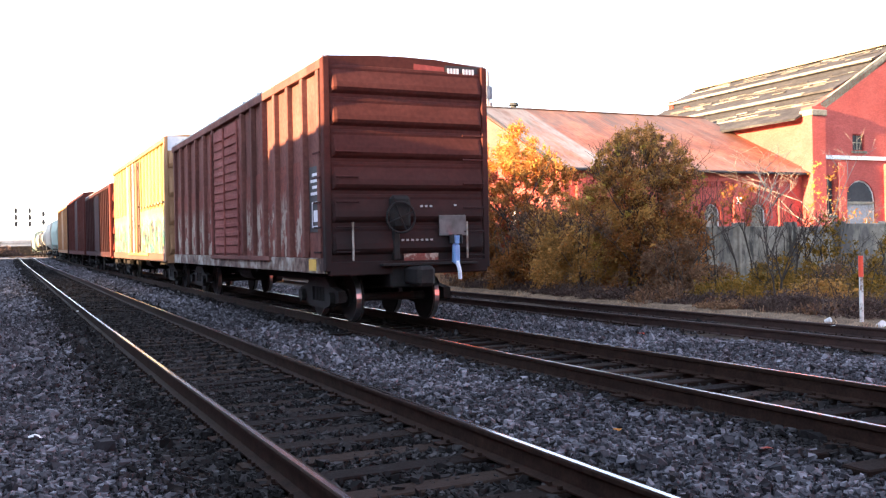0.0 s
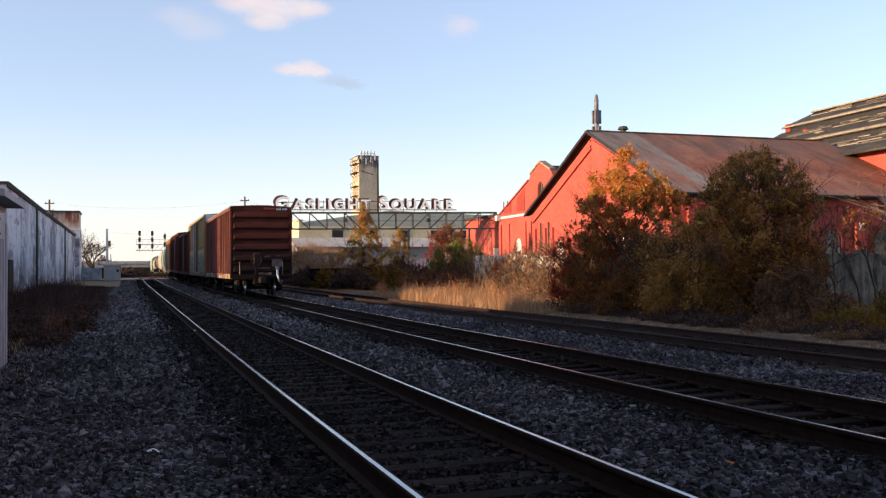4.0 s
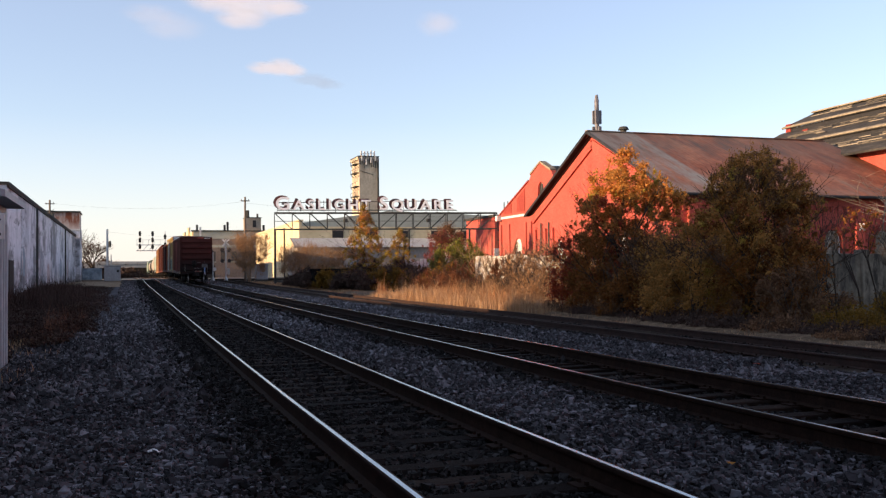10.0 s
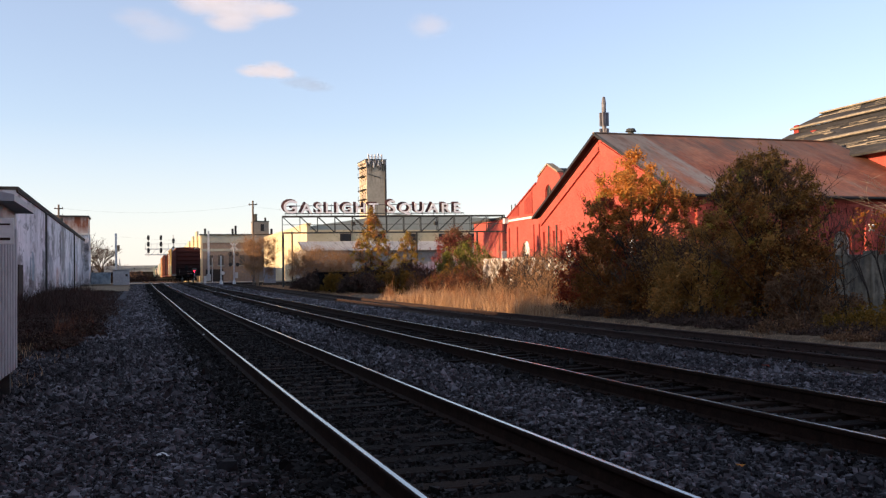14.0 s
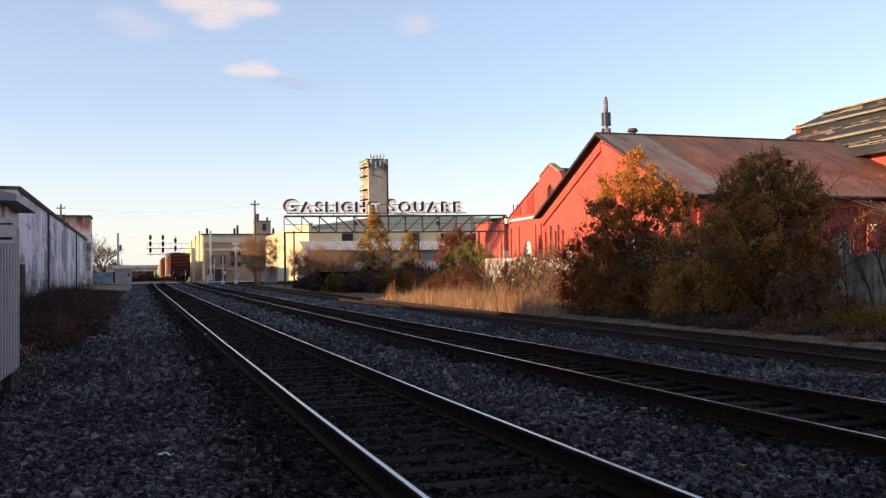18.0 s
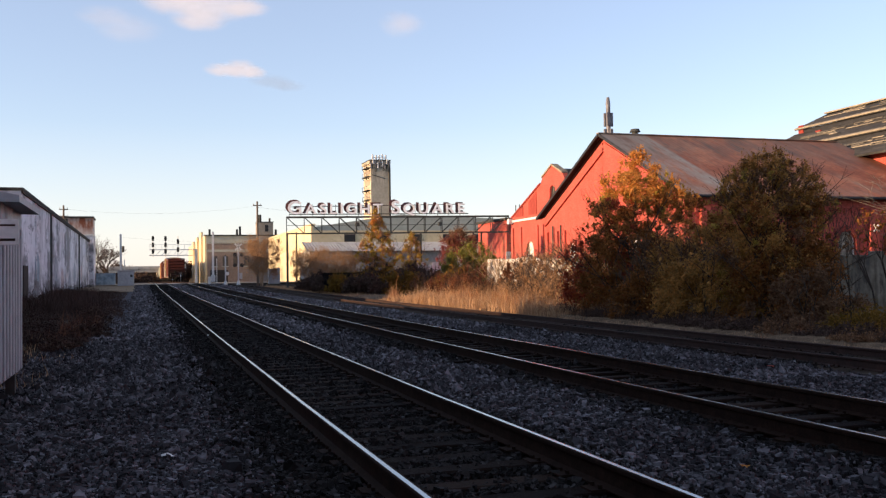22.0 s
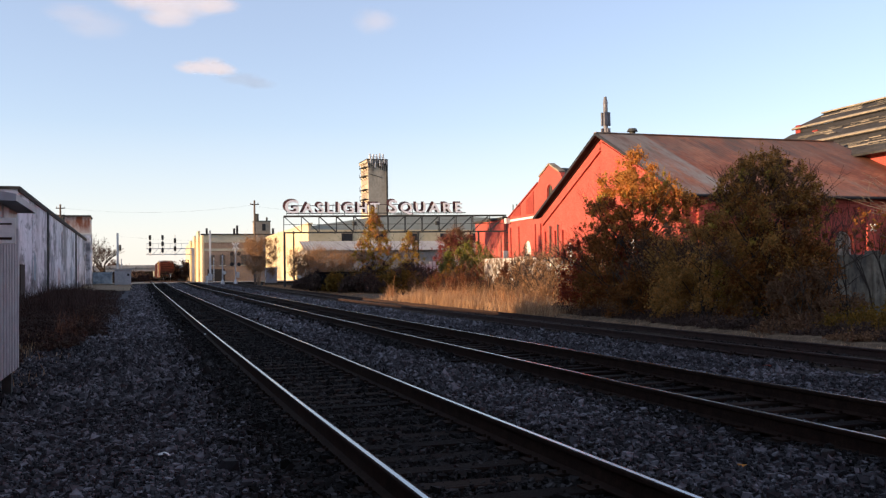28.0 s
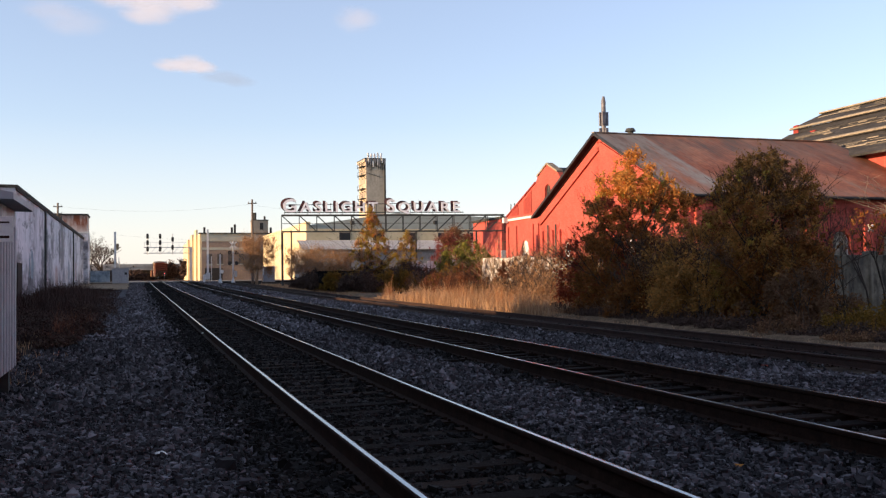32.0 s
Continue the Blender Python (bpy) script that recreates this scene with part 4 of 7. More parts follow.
def add_shade_blocks():
    """Plain blocks out of view, added to keep sun and sky light off the yard."""
    for lb, x0, y0, x1, y1, z in (("plain tall brick block added out of view to shade the line", -24, 18.0, -6.5, 21.8, 8.6), ("plain brick block added out of view to shade line and trees", -24, 21.9, -6.5, 30.3, 7.3), ("plain narrow brick tower added out of view to shade a tree", -44, 16.9, -40, 21.1, 15.2),
                                  ("plain shed added out of view to shade the tracks", -20, 30.4, -6.5, 39.6, 2.75), ("plain low shed added out of view to shade the tracks", -20, 39.7, -6.5, 53.3, 2.6), ("plain lower brick block added out of view to shade the line", -24, -60, -6.5, 17.9, 5.1),
                                  ("plain white block added beside the warehouse to shade the train", -24, 53.4, -8.5, 60.1, 6.6), ("plain brick block added out of view to cut sky light", 18.0, -60, 34, 4.0, 9.0)):
        b = thing("shade_block", lb, "building")
        post_box("block", b, M_WBWALL if "white" in lb else M_BRICKD, x0, y0, 0, x1, y1, z)
        post_box("roof", b, M_OLDROOF, x0 - 0.2, y0, z, x1 + 0.2, y1, z + 0.15)


add_shade_blocks()


def bungalow():
    t = thing("signal_bungalow", "silver sheet metal signal cabin on short legs", "cabin")
    x0, x1, y0, y1, z0, z1 = -3.7, -1.6, 12.2, 14.1, 0.3, 2.5
    post_box("body", t, M_SHEET, x0, y0, z0, x1, y1, z1, bevel=0.02)
    n = 7
    for i in range(n):
        y = y0 + 0.14 + i * (y1 - y0 - 0.28) / (n - 1)
        post_box("rib", t, M_SHEET, x1 - 0.005, y - 0.05, z0 + 0.03, x1 + 0.028, y + 0.05, z1 - 0.25, bevel=0.012)
    for i in range(4):
        x = x0 + 0.25 + i * 0.55
        post_box("panel_seam", t, M_SHEET, x - 0.02, y0 - 0.02, z0 + 0.02, x + 0.02, y0 + 0.005, z1 - 0.02)
    post_box("door", t, M_SHEET, -3.3, y0 - 0.03, z0 + 0.1, -2.35, y0, z1 - 0.12, "sheet metal door", 0.01)
    for k in range(5):
        post_box("vent_slat", t, M_GALV, x1, y0 + 0.35 + k * 0.09, z1 - 0.22, x1 + 0.03, y0 + 0.4 + k * 0.09, z1 - 0.04)
    bm = B()
    pts = [(x0 - 0.15, z1), (x1 + 0.22, z1 - 0.02), (x1 + 0.22, z1 + 0.06), ((x0 + x1) / 2, z1 + 0.3), (x0 - 0.15, z1 + 0.06)]
    f = [bm.verts.new((x, y0 - 0.18, z)) for x, z in pts]
    r = [bm.verts.new((x, y1 + 0.18, z)) for x, z in pts]
    bm.faces.new(f)
    bm.faces.new(r[::-1])
    for i in range(5):
        bm.faces.new((f[i], r[i], r[(i + 1) % 5], f[(i + 1) % 5]))
    part("roof", bm, M_SHEET, t)
    for x in (x0 + 0.2, -2.6, x1 - 0.12):
        for y in (y0 + 0.12, y1 - 0.12):
            post_box("leg", t, M_STEEL, x - 0.06, y - 0.06, -0.16, x + 0.06, y + 0.06, z0)
    s = thing("warning_sign", "white warning sign on a leaning steel post", "sign", pose(-1.66, 11.85, 0, 0, 0, 0))
    part("post", beam(B(), (0.04, 0, -0.14), (-0.04, 0, 2.0), 0.07, 0.05), M_GALV, s)
    post_box("panel", s, M_WHITE, -0.45, -0.035, 1.96, 0.3, -0.02, 2.26, bevel=0.004)
    for z, u0, u1, hh in ((2.19, -0.4, -0.12, 0.03), (2.19, -0.02, 0.26, 0.02), (2.1, 0.0, 0.05, 0.03), (2.02, -0.4, -0.16, 0.03), (2.02, -0.1, 0.26, 0.03)):
        post_box("lettering_bar", s, M_RUSTRAIL, u0, -0.039, z - hh / 2, u1, -0.035, z + hh / 2)


bungalow()


def yard_wall():
    """Old concrete yard wall: along the tracks, then turning away towards the shops."""
    w = tagged(thing("yard_wall", "old stained concrete yard wall", "wall"), kind="")
    rng = random.Random(9)
    x = 20.4
    while x < 44:
        l = 2.4
        post_box("panel", w, M_GREY, x, 24.3, -0.2, x + l - 0.03, 24.55, 2.0 + rng.uniform(-0.06, 0.06), bevel=0.02)
        post_box("pier", w, M_GREY, x - 0.16, 24.2, -0.2, x + 0.14, 24.6, 2.12, bevel=0.02)
        x += l
    y = 24.6
    while y < 51.5:
        l = 2.4
        post_box("panel", w, M_LIMEWASH if y > 38 else M_GREY, 20.2, y, -0.2, 20.45, y + l - 0.03, 2.2 + gz(y) + rng.uniform(-0.1, 0.1), bevel=0.02)
        y += l
    f = thing("fence", "pale broken board fence among the bushes", "fence")
    for i in range(12):
        X = 23.0 + i * 0.34
        post_box("board", f, M_WHITE, X, 78.0 + 0.02 * (i % 3), 0.3, X + 0.26, 78.06 + 0.02 * (i % 3), 2.6 + rng.uniform(-0.2, 0.3))


M_LIMEWASH = material("limewashed_concrete", [(0.3, (0.55, 0.52, 0.47)), (0.65, (0.74, 0.71, 0.65))], 0.9, scale=0.9, bump=0.02, fine=(7, 0.3))
overlay(M_LIMEWASH, (0.16, 0.11, 0.07), 3.2, 0.5, 0.54, (1, 1, 0.8), strength=0.85)
overlay(M_LIMEWASH, (0.07, 0.05, 0.03), 1.0, 0.52, 0.58, (1, 1, 0.7), strength=0.85)
yard_wall()


# ---- far buildings, sign gantry, tower ----
def gantry():
    A, E = Vector((14.7, 98.9, 0)), Vector((38.6, 95.0, 0))
    d = (E - A).normalized()
    L = (E - A).length
    nrm = Vector((-d.y, d.x, 0))
    g = thing("sign_gantry", "dark steel truss gantry across the yard entrance", "gantry")
    zt, zb = 8.05, 6.3
    P = lambda s, z, o=0.0: tuple(A + d * s + nrm * o + Vector((0, 0, z)))
    for o in (0, 0.9):
        part("top_chord", beam(B(), P(0, zt, o), P(L, zt, o), 0.16, 0.14), M_STEEL, g)
        part("bottom_chord", beam(B(), P(0, zb, o), P(L, zb, o), 0.12, 0.12), M_STEEL, g)
    n = 13
    for i in range(n + 1):
        s = L * i / n
        part("upright", beam(B(), P(s, zb, 0), P(s, zt, 0), 0.08), M_STEEL, g)
        part("upright", beam(B(), P(s, zb, 0.9), P(s, zt, 0.9), 0.06), M_STEEL, g)
        if i < n:
            s2 = L * (i + 1) / n
            za, zc = (zt, zb) if i < 6 else (zb, zt)
            part("diagonal", beam(B(), P(s, za, 0), P(s2, zc, 0), 0.07), M_STEEL, g)
            part("diagonal", beam(B(), P(s, za, 0.9), P(s2, zc, 0.9), 0.055), M_STEEL, g)
            part("cross_tie", beam(B(), P(s, zt, 0), P(s2, zt, 0.9), 0.05), M_STEEL, g)
    part("mid_rail", beam(B(), P(0, zb + 0.85, 0), P(L, zb + 0.85, 0), 0.05), M_STEEL, g)
    for s in (0.05, 14.4, 20.2, 21.1):
        for o in ((0, 0.9) if s < 1 else (0,)):
            part("column", beam(B(), P(s, 0.3, o), P(s, zb, o), 0.2 if s < 1 else 0.16), M_STEEL, g)
    for s in (7.5, 16.5):
        part("flood_lamp", box(B(), *[a - 0.2 for a in P(s, zb + 0.9, -0.3)], *[a + 0.2 for a in P(s, zb + 0.9, -0.3)], 0.03), M_STEEL, g)
    # letters stand on the chord
    yaw = math.degrees(math.atan2(d.y, d.x))
    sg = thing("letter_sign", "white channel letter sign reading GASLIGHT SQUARE on the gantry", "sign")
    s = 0.15
    for ch, size in [("G", 1.75), ("A", 1.35), ("S", 1.35), ("L", 1.35), ("I", 1.35), ("G", 1.35), ("H", 1.35), ("T", 1.35), (" ", 0.4), ("S", 1.75), ("Q", 1.35), ("U", 1.35), ("A", 1.35), ("R", 1.35), ("E", 1.35)]:
        if ch == " ":
            s += 0.6
            continue
        faces = []
        for depth, fat, mat in ((0.09, 0.02, M_LETTER), (0.07, 0.06, M_LETTERDARK)):
            cu = bpy.data.curves.new("letter", "FONT")
            cu.body, cu.size, cu.extrude, cu.offset, cu.resolution_u = ch, size * 1.12, depth, fat, 4
            tmp = bpy.data.objects.new("tmp", cu)
            scene.collection.objects.link(tmp)
            me = bpy.data.meshes.new_from_object(tmp.evaluated_get(bpy.context.evaluated_depsgraph_get()))
            bpy.data.objects.remove(tmp)
            me.materials.clear()
            me.materials.append(mat)
            faces.append(me)
        vs = np.empty(len(faces[0].vertices) * 3)
        faces[0].vertices.foreach_get("co", vs)
        vs = vs.reshape(-1, 3)
        x0, w = vs[:, 0].min(), vs[:, 0].max() - vs[:, 0].min()
        wide = 1.14
        ob = new("letter", faces[0])
        ob.parent = sg
        ob.matrix_basis = Matrix.Translation(P(s, zt + 0.35, 0.2)) @ pose(0, 0, 0, 0, 0, yaw) @ Matrix.Diagonal((wide, 1, 1, 1)) @ Matrix.Translation((-x0, 0, 0)) @ pose(0, 0, 0, 90)
        # Larger dark copy of the letter, set behind and up to the left.
        ob2 = new("letter_return", faces[1])
        ob2.parent = ob
        ob2.matrix_basis = Matrix.Translation((-0.2, 0.13, -0.26))
        s += w * wide + 0.375
    part("sign_rail", beam(B(), P(0.3, zt + 0.3, 0.2), P(s, zt + 0.3, 0.2), 0.1), M_STEEL, sg)
    part("sign_rail", beam(B(), P(0.0, zt + 1.1, 0.32), P(s - 0.6, zt + 1.35, 0.32), 0.07), M_LETTERDARK, sg)
    for i in range(16):
        q = 0.3 + i * s / 16
        part("sign_strut", beam(B(), P(q, zt, 0.24), P(q, zt + 1.35, 0.32), 0.05), M_STEEL, sg)


M_LETTER = material("white_letter_face", [(0.3, (0.62, 0.64, 0.7)), (0.7, (0.76, 0.78, 0.85))], 0.5, scale=1.5)
M_LETTERDARK = material("dark_red_sign_paint", [(0.3, (0.03, 0.017, 0.018)), (0.7, (0.11, 0.042, 0.046))], 0.7, scale=1.5)
gantry()


M_SHAFT = material("pale_tower_plaster", [(0.3, (0.5, 0.42, 0.31)), (0.7, (0.64, 0.55, 0.41))], 0.85, scale=0.3, fine=(2, 0.2))
overlay(M_SHAFT, (0.1, 0.09, 0.08), 0.7, 0.42, 0.62, (2.0, 2.0, 0.4), axis=2, band=(22, 31))


def tower():
    t = thing("concrete_tower", "tall concrete tower with white antennas on top", "tower")
    cy = 223.0
    x0, x1 = 54.1, 58.7
    post_box("shaft", t, M_SHAFT, x0, cy, 0, x1, cy + 8, 30.2)
    post_box("dark_duct", t, M_STEEL, x1 - 0.05, cy - 0.3, 0, x1 + 0.35, cy + 0.6, 29.6, "dark vertical duct")
    post_box("cap", t, M_SHAFT, x0 - 0.35, cy - 0.35, 29.7, x1 + 0.35, cy + 8.35, 30.4)
    post_box("cap_edge", t, M_STEEL, x0 - 0.4, cy - 0.4, 30.4, x1 + 0.4, cy + 8.4, 30.6)
    # platforms and cable brackets on the sunny side
    for k, z in enumerate((20.6, 23.0, 26.4, 28.6)):
        pf = post_box("platform", t, M_STEEL, x0 - 1.0, cy + 0.4, z, x0, cy + 5.5, z + 0.16)
        for y in (cy + 0.5, cy + 3.0, cy + 5.4):
            part("bracket", beam(B(), (x0, y, z - 0.9), (x0 - 0.95, y, z), 0.1), M_STEEL, pf)
            part("railing_post", beam(B(), (x0 - 0.95, y, z), (x0 - 0.95, y, z + 1.0), 0.07), M_STEEL, pf)
        part("railing", beam(B(), (x0 - 0.95, cy + 0.5, z + 1.0), (x0 - 0.95, cy + 5.4, z + 1.0), 0.07), M_STEEL, pf)
    for z0, z1 in ((21.0, 22.6), (24.4, 25.8), (27.0, 28.2)):
        post_box("louvre", t, M_TAN, x0 - 0.08, cy + 1.2, z0, x0 + 0.02, cy + 6.0, z1)
    rng = random.Random(12)
    for k in range(9):
        x = x0 + 0.3 + k * 0.46
        z = rng.uniform(27.6, 29.2)
        post_box("cable_run", t, M_STEEL, x, cy - 0.06, z, x + rng.uniform(0.08, 0.18), cy, 29.7)
    part("cable", beam(B(), (x0 + 0.2, cy - 0.05, 26.9), (x0 + 3.6, cy - 0.05, 25.9), 0.12), M_STEEL, t)
    for k in range(9):
        part("panel_aerial", box(B(), x0 - 0.2 + k * 0.58, cy - 0.55, 28.4 + 0.5 * (k * 5 % 3), x0 + 0.12 + k * 0.58, cy - 0.36, 29.9 + 0.4 * (k * 5 % 3), 0.03), M_WHITE if k % 2 else M_MAST, t)
    for k in range(14):
        x = x0 + 0.5 + k * 0.28
        part("antenna", box(B(), x - 0.17, cy + (k % 3), 30.6, x + 0.17, cy + 0.3 + (k % 3), 31.3 + 0.25 * (k * 7 % 4), 0.04), M_WHITE, t)
    part("antenna_rail", beam(B(), (x0 + 0.6, cy + 0.3, 31.2), (x1 - 0.4, cy + 0.3, 31.2), 0.1), M_GALV, t)


tower()


M_SHEDWALL = material("faded_shed_wall", [(0.3, (0.3, 0.265, 0.23)), (0.7, (0.46, 0.415, 0.37))], 0.85, scale=0.5, fine=(3, 0.3))
M_ROOFPALE = material("pale_roof_sheet", [(0.3, (0.36, 0.34, 0.31)), (0.7, (0.5, 0.475, 0.435))], 0.7, scale=0.5, fine=(3, 0.2))

M_DULLGLASS = material("dusty_window_glass", [(0.3, (0.05, 0.045, 0.042)), (0.7, (0.1, 0.088, 0.08))], 0.5, scale=2)


def far_blocks():
    h = thing("cream_warehouse", "cream painted warehouse lit by low sun", "building")
    post_box("side_wall", h, M_CREAM, 24.0, 137, 0.5, 24.4, 186, 9.3)
    post_box("front_wall", h, M_CREAM, 24.4, 137, 0.5, 62, 137.4, 8.6)
    for i in range(6):
        x = 29 + i * 5.2
        w = post_box("window", h, M_DARK, x, 136.96, 6.9, x + 1.7, 137.02, 8.0)
        post_box("frame", w, M_TAN, x - 0.1, 136.93, 8.0, x + 1.8, 137.02, 8.12)
    bm = plate([(0, 8.6), (40, 8.6), (40, 10.3), (14, 11.2), (0, 9.2)], [], 30, pose(24.4, 139, 0))
    part("roof", bm, M_GREYROOF, h)
    post_box("parapet", h, M_CREAM, 23.9, 136.8, 9.3, 24.6, 186, 9.6)
    part("downpipe", rod(B(), (23.85, 150, 1), (23.85, 150, 9), 0.12), M_STEEL, h)
    s = thing("metal_shed", "faded pale shed with a low corrugated roof", "shed")
    post_box("wall_block", s, M_SHEDWALL, 20.8, 120.0, 0.4, 40.0, 128, 5.0)
    part("roof", corrugated(20, 4.6, 0.4, 0.04, Matrix.Translation((20.4, 119.4, 5.0)) @ pose(0, 0, 0, 17, 0, 0)), M_ROOFPALE, s, "pale corrugated roof")
    for x in (23.5, 31.0):
        w = post_box("door", s, M_TAN, x, 119.94, 0.5, x + 2.6, 120.0, 3.6)
    d = thing("tan_mill", "tan brick mill with a flat parapet", "building")
    # Front darker, side cream: shade and sun are put into the wall colours.
    post_box("front_wall", d, M_MILL, 12.4, 190, 0.6, 26.6, 190.4, 10.2)
    post_box("side_wall", d, M_CREAM, 12.0, 190, 0.6, 12.4, 258, 10.2)
    post_box("roof", d, M_GREYROOF, 12.4, 190.4, 9.6, 26.6, 258, 9.9)
    post_box("cornice", d, M_STEEL, 11.8, 189.6, 10.2, 26.7, 190.6, 10.45)
    post_box("band", d, M_GREYROOF, 12.3, 189.85, 8.7, 26.6, 190, 10.2)
    post_box("band", d, M_GREYROOF, 12.3, 189.9, 7.0, 26.6, 190, 7.5)
    for k in range(6):
        w = post_box("window", d, M_DULLGLASS, 13.3 + k * 2.1, 189.93, 4.2, 14.4 + k * 2.1, 190, 6.2)
        post_box("sill", w, M_GREYROOF, 13.2 + k * 2.1, 189.85, 4.0, 14.5 + k * 2.1, 190, 4.2)
    post_box("loading_door", d, M_DARK, 13.0, 189.9, 0.6, 16.4, 190, 3.4)
    for y, z in ((196, 11.3), (210, 10.9), (226, 10.5)):
        post_box("parapet_step", d, M_CREAM, 11.6, y, 0.6, 12.0, y + 6, z)
    for x, z in ((12.8, 11.6), (18.2, 11.6), (18.8, 12.2), (26.0, 11.6)):
        post_box("chimney", d, M_BLACK, x, 191, 10.45, x + 0.4, 191.5, z)
    p = thing("penthouse_block", "small grey-tan rooftop block", "building")
    post_box("wall_block", p, M_TAN, 22.7, 192, 9.9, 25.8, 196, 13.1)
    post_box("parapet", p, M_STEEL, 22.6, 191.9, 13.1, 25.9, 196.1, 13.25)
    post_box("window", p, M_DARK, 24.1, 191.95, 11.2, 24.8, 192, 12.6)
    part("chimney", rod(B(), (25.2, 193, 13.2), (25.2, 193, 14.0), 0.2), M_BLACK, p)
    o = thing("road_overpass", "pale concrete road overpass over the tracks", "bridge")
    post_box("deck", o, M_ROOFPALE, -60, 296, 4.6, 40, 306, 5.5)
    post_box("parapet", o, M_ROOFPALE, -60, 295.7, 5.0, 40, 296, 5.9)
    post_box("girder", o, M_ROOFPALE, -60, 295.85, 4.0, 40, 296.3, 4.6)
    for x in (-42, -24, -9, 12, 26):
        post_box("pier", o, M_GREY, x - 0.5, 297, 0.7, x + 0.5, 304, 4.6)
    # Bank added so that no bright sky shows beneath the deck.
    bank = tagged(part("embankment", plate([(-120, 0.3), (60, 0.3), (60, 4.9), (20, 5.2), (-30, 5.0), (-120, 5.4)], [], 3, pose(0, 345, 0)), M_DIRT), "brown bank added behind the overpass opening", "embankment", kind="structure")


far_blocks()


# ---- lineside things ----
M_BIN = material("matt_black_bin_paint", [(0.3, (0.005, 0.005, 0.006)), (0.7, (0.014, 0.013, 0.013))], 1.0, scale=3, spec=0.02)


def skip_bin():
    t = thing("skip_bin", "dark steel skip bin among the bushes", "container", pose(16.6, 73.5, gz(73.5) - 0.15))
    part("bin_body", plate([(-2.5, 0.25), (2.5, 0.25), (2.8, 1.6), (-2.8, 1.6)], [], 1.8, pose(0, 0, 0)), M_BIN, t)
    part("rim", box(B(), -2.85, -0.06, 1.59, 2.85, 0.02, 1.67, 0.01), M_BIN, t)
    part("pale_rail", box(B(), -0.5, -0.1, 1.28, 2.2, -0.05, 1.36, 0.01), M_GREY, t, "worn pale steel rail")
    for x in (-2.1, -1.3, -0.5, 0.4, 1.2, 2.0):
        part("side_rib", box(B(), x - 0.06, -0.06, 0.3, x + 0.06, 0.02, 1.55, 0.01), M_BIN, t)
    for x in (-1.7, 1.7):
        part("skid", box(B(), x - 0.1, 0.0, -0.05, x + 0.1, 1.8, 0.27), M_BIN, t)


skip_bin()



def utility_pole(x, y, top, arms=2):
    t = thing("utility_pole", "weathered wooden utility pole with crossarms", "pole", pose(x, y, gz(y)), group="utility poles")
    part("pole", rod(B(), (0, 0, -0.3), (0, 0, top), 0.17, 0.11), M_WOOD, t)
    for k in range(arms):
        z = top - 0.5 - k * 0.9
        a = part("crossarm", box(B(), -0.55 + 0.1 * k, -0.06, z - 0.06, 0.55 - 0.1 * k, 0.06, z + 0.06), M_WOOD, t)
        for u in (-0.45, 0.45):
            if abs(u) < 0.55 - 0.1 * k:
                part("insulator", rod(B(), (u, 0, z + 0.07), (u, 0, z + 0.22), 0.05, 0.03, 6), M_GREY, a)
    part("transformer", rod(B(), (0.32, 0, top - 2.6), (0.32, 0, top - 1.7), 0.2, seg=10), M_STEEL, t)
    return t


utility_pole(14.0, 119.0, 10.5, 1)
utility_pole(-3.0, 150.0, 7.6, 0)
utility_pole(-9.5, 128.0, 10.4)


def wires():
    w = thing("overhead_wires", "thin overhead wires strung across the line", "wires")
    for a, b, sag in (((-9.5, 128, 10.9), (14, 119, 10.8), 0.8), ((-3, 150, 8.2), (40, 146, 8.6), 1.2), ((14, 119, 10.6), (60, 128, 10.2), 1.0)):
        a, b = Vector(a), Vector(b)
        bm = B()
        last = None
        for i in range(13):
            f = i / 12
            p = a.lerp(b, f) - Vector((0, 0, sag * 4 * f * (1 - f)))
            if last:
                beam(bm, last, p, 0.01)
            last = p
        part("wire", bm, M_BLACK, w)


wires()


def signal_bridge():
    y = 170.0
    t = thing("signal_bridge", "cantilever signal bridge with black signal heads over the tracks", "signal")
    z0, z1 = 5.9, 6.9
    part("mast", beam(B(), (9.2, y, 0.8), (9.2, y, 7.0), 0.4), M_GALV, t)
    for z in (z0, z1):
        for o in (0, 0.8):
            part("chord", beam(B(), (1.3, y + o, z), (9.4, y + o, z), 0.12), M_GALV, t)
    for i in range(9):
        x = 1.4 + i * 0.97
        part("brace", beam(B(), (x, y, z0), (x + 0.9, y, z1), 0.06), M_GALV, t)
        part("railing_post", beam(B(), (x, y, z1), (x, y, z1 + 0.9), 0.05), M_GALV, t)
    part("railing", beam(B(), (1.3, y, z1 + 0.9), (9.2, y, z1 + 0.9), 0.05), M_GALV, t)
    for x, n in ((1.9, 3), (4.0, 3), (6.1, 2)):
        s = part("signal_mast", rod(B(), (x, y - 0.3, z0 - 0.3), (x, y - 0.3, 9.3), 0.07), M_GALV, t)
        for k in range(n):
            z = 8.85 - k * 1.12 if n == 3 else 8.3 - k * 1.4
            part("signal_head", rod(B(), (x, y - 0.62, z), (x, y - 0.45, z), 0.24, seg=12), M_BLACK, s)
            part("target", box(B(), x - 0.2, y - 0.45, z - 0.42, x + 0.2, y - 0.38, z + 0.42, 0.06), M_BLACK, s)


signal_bridge()


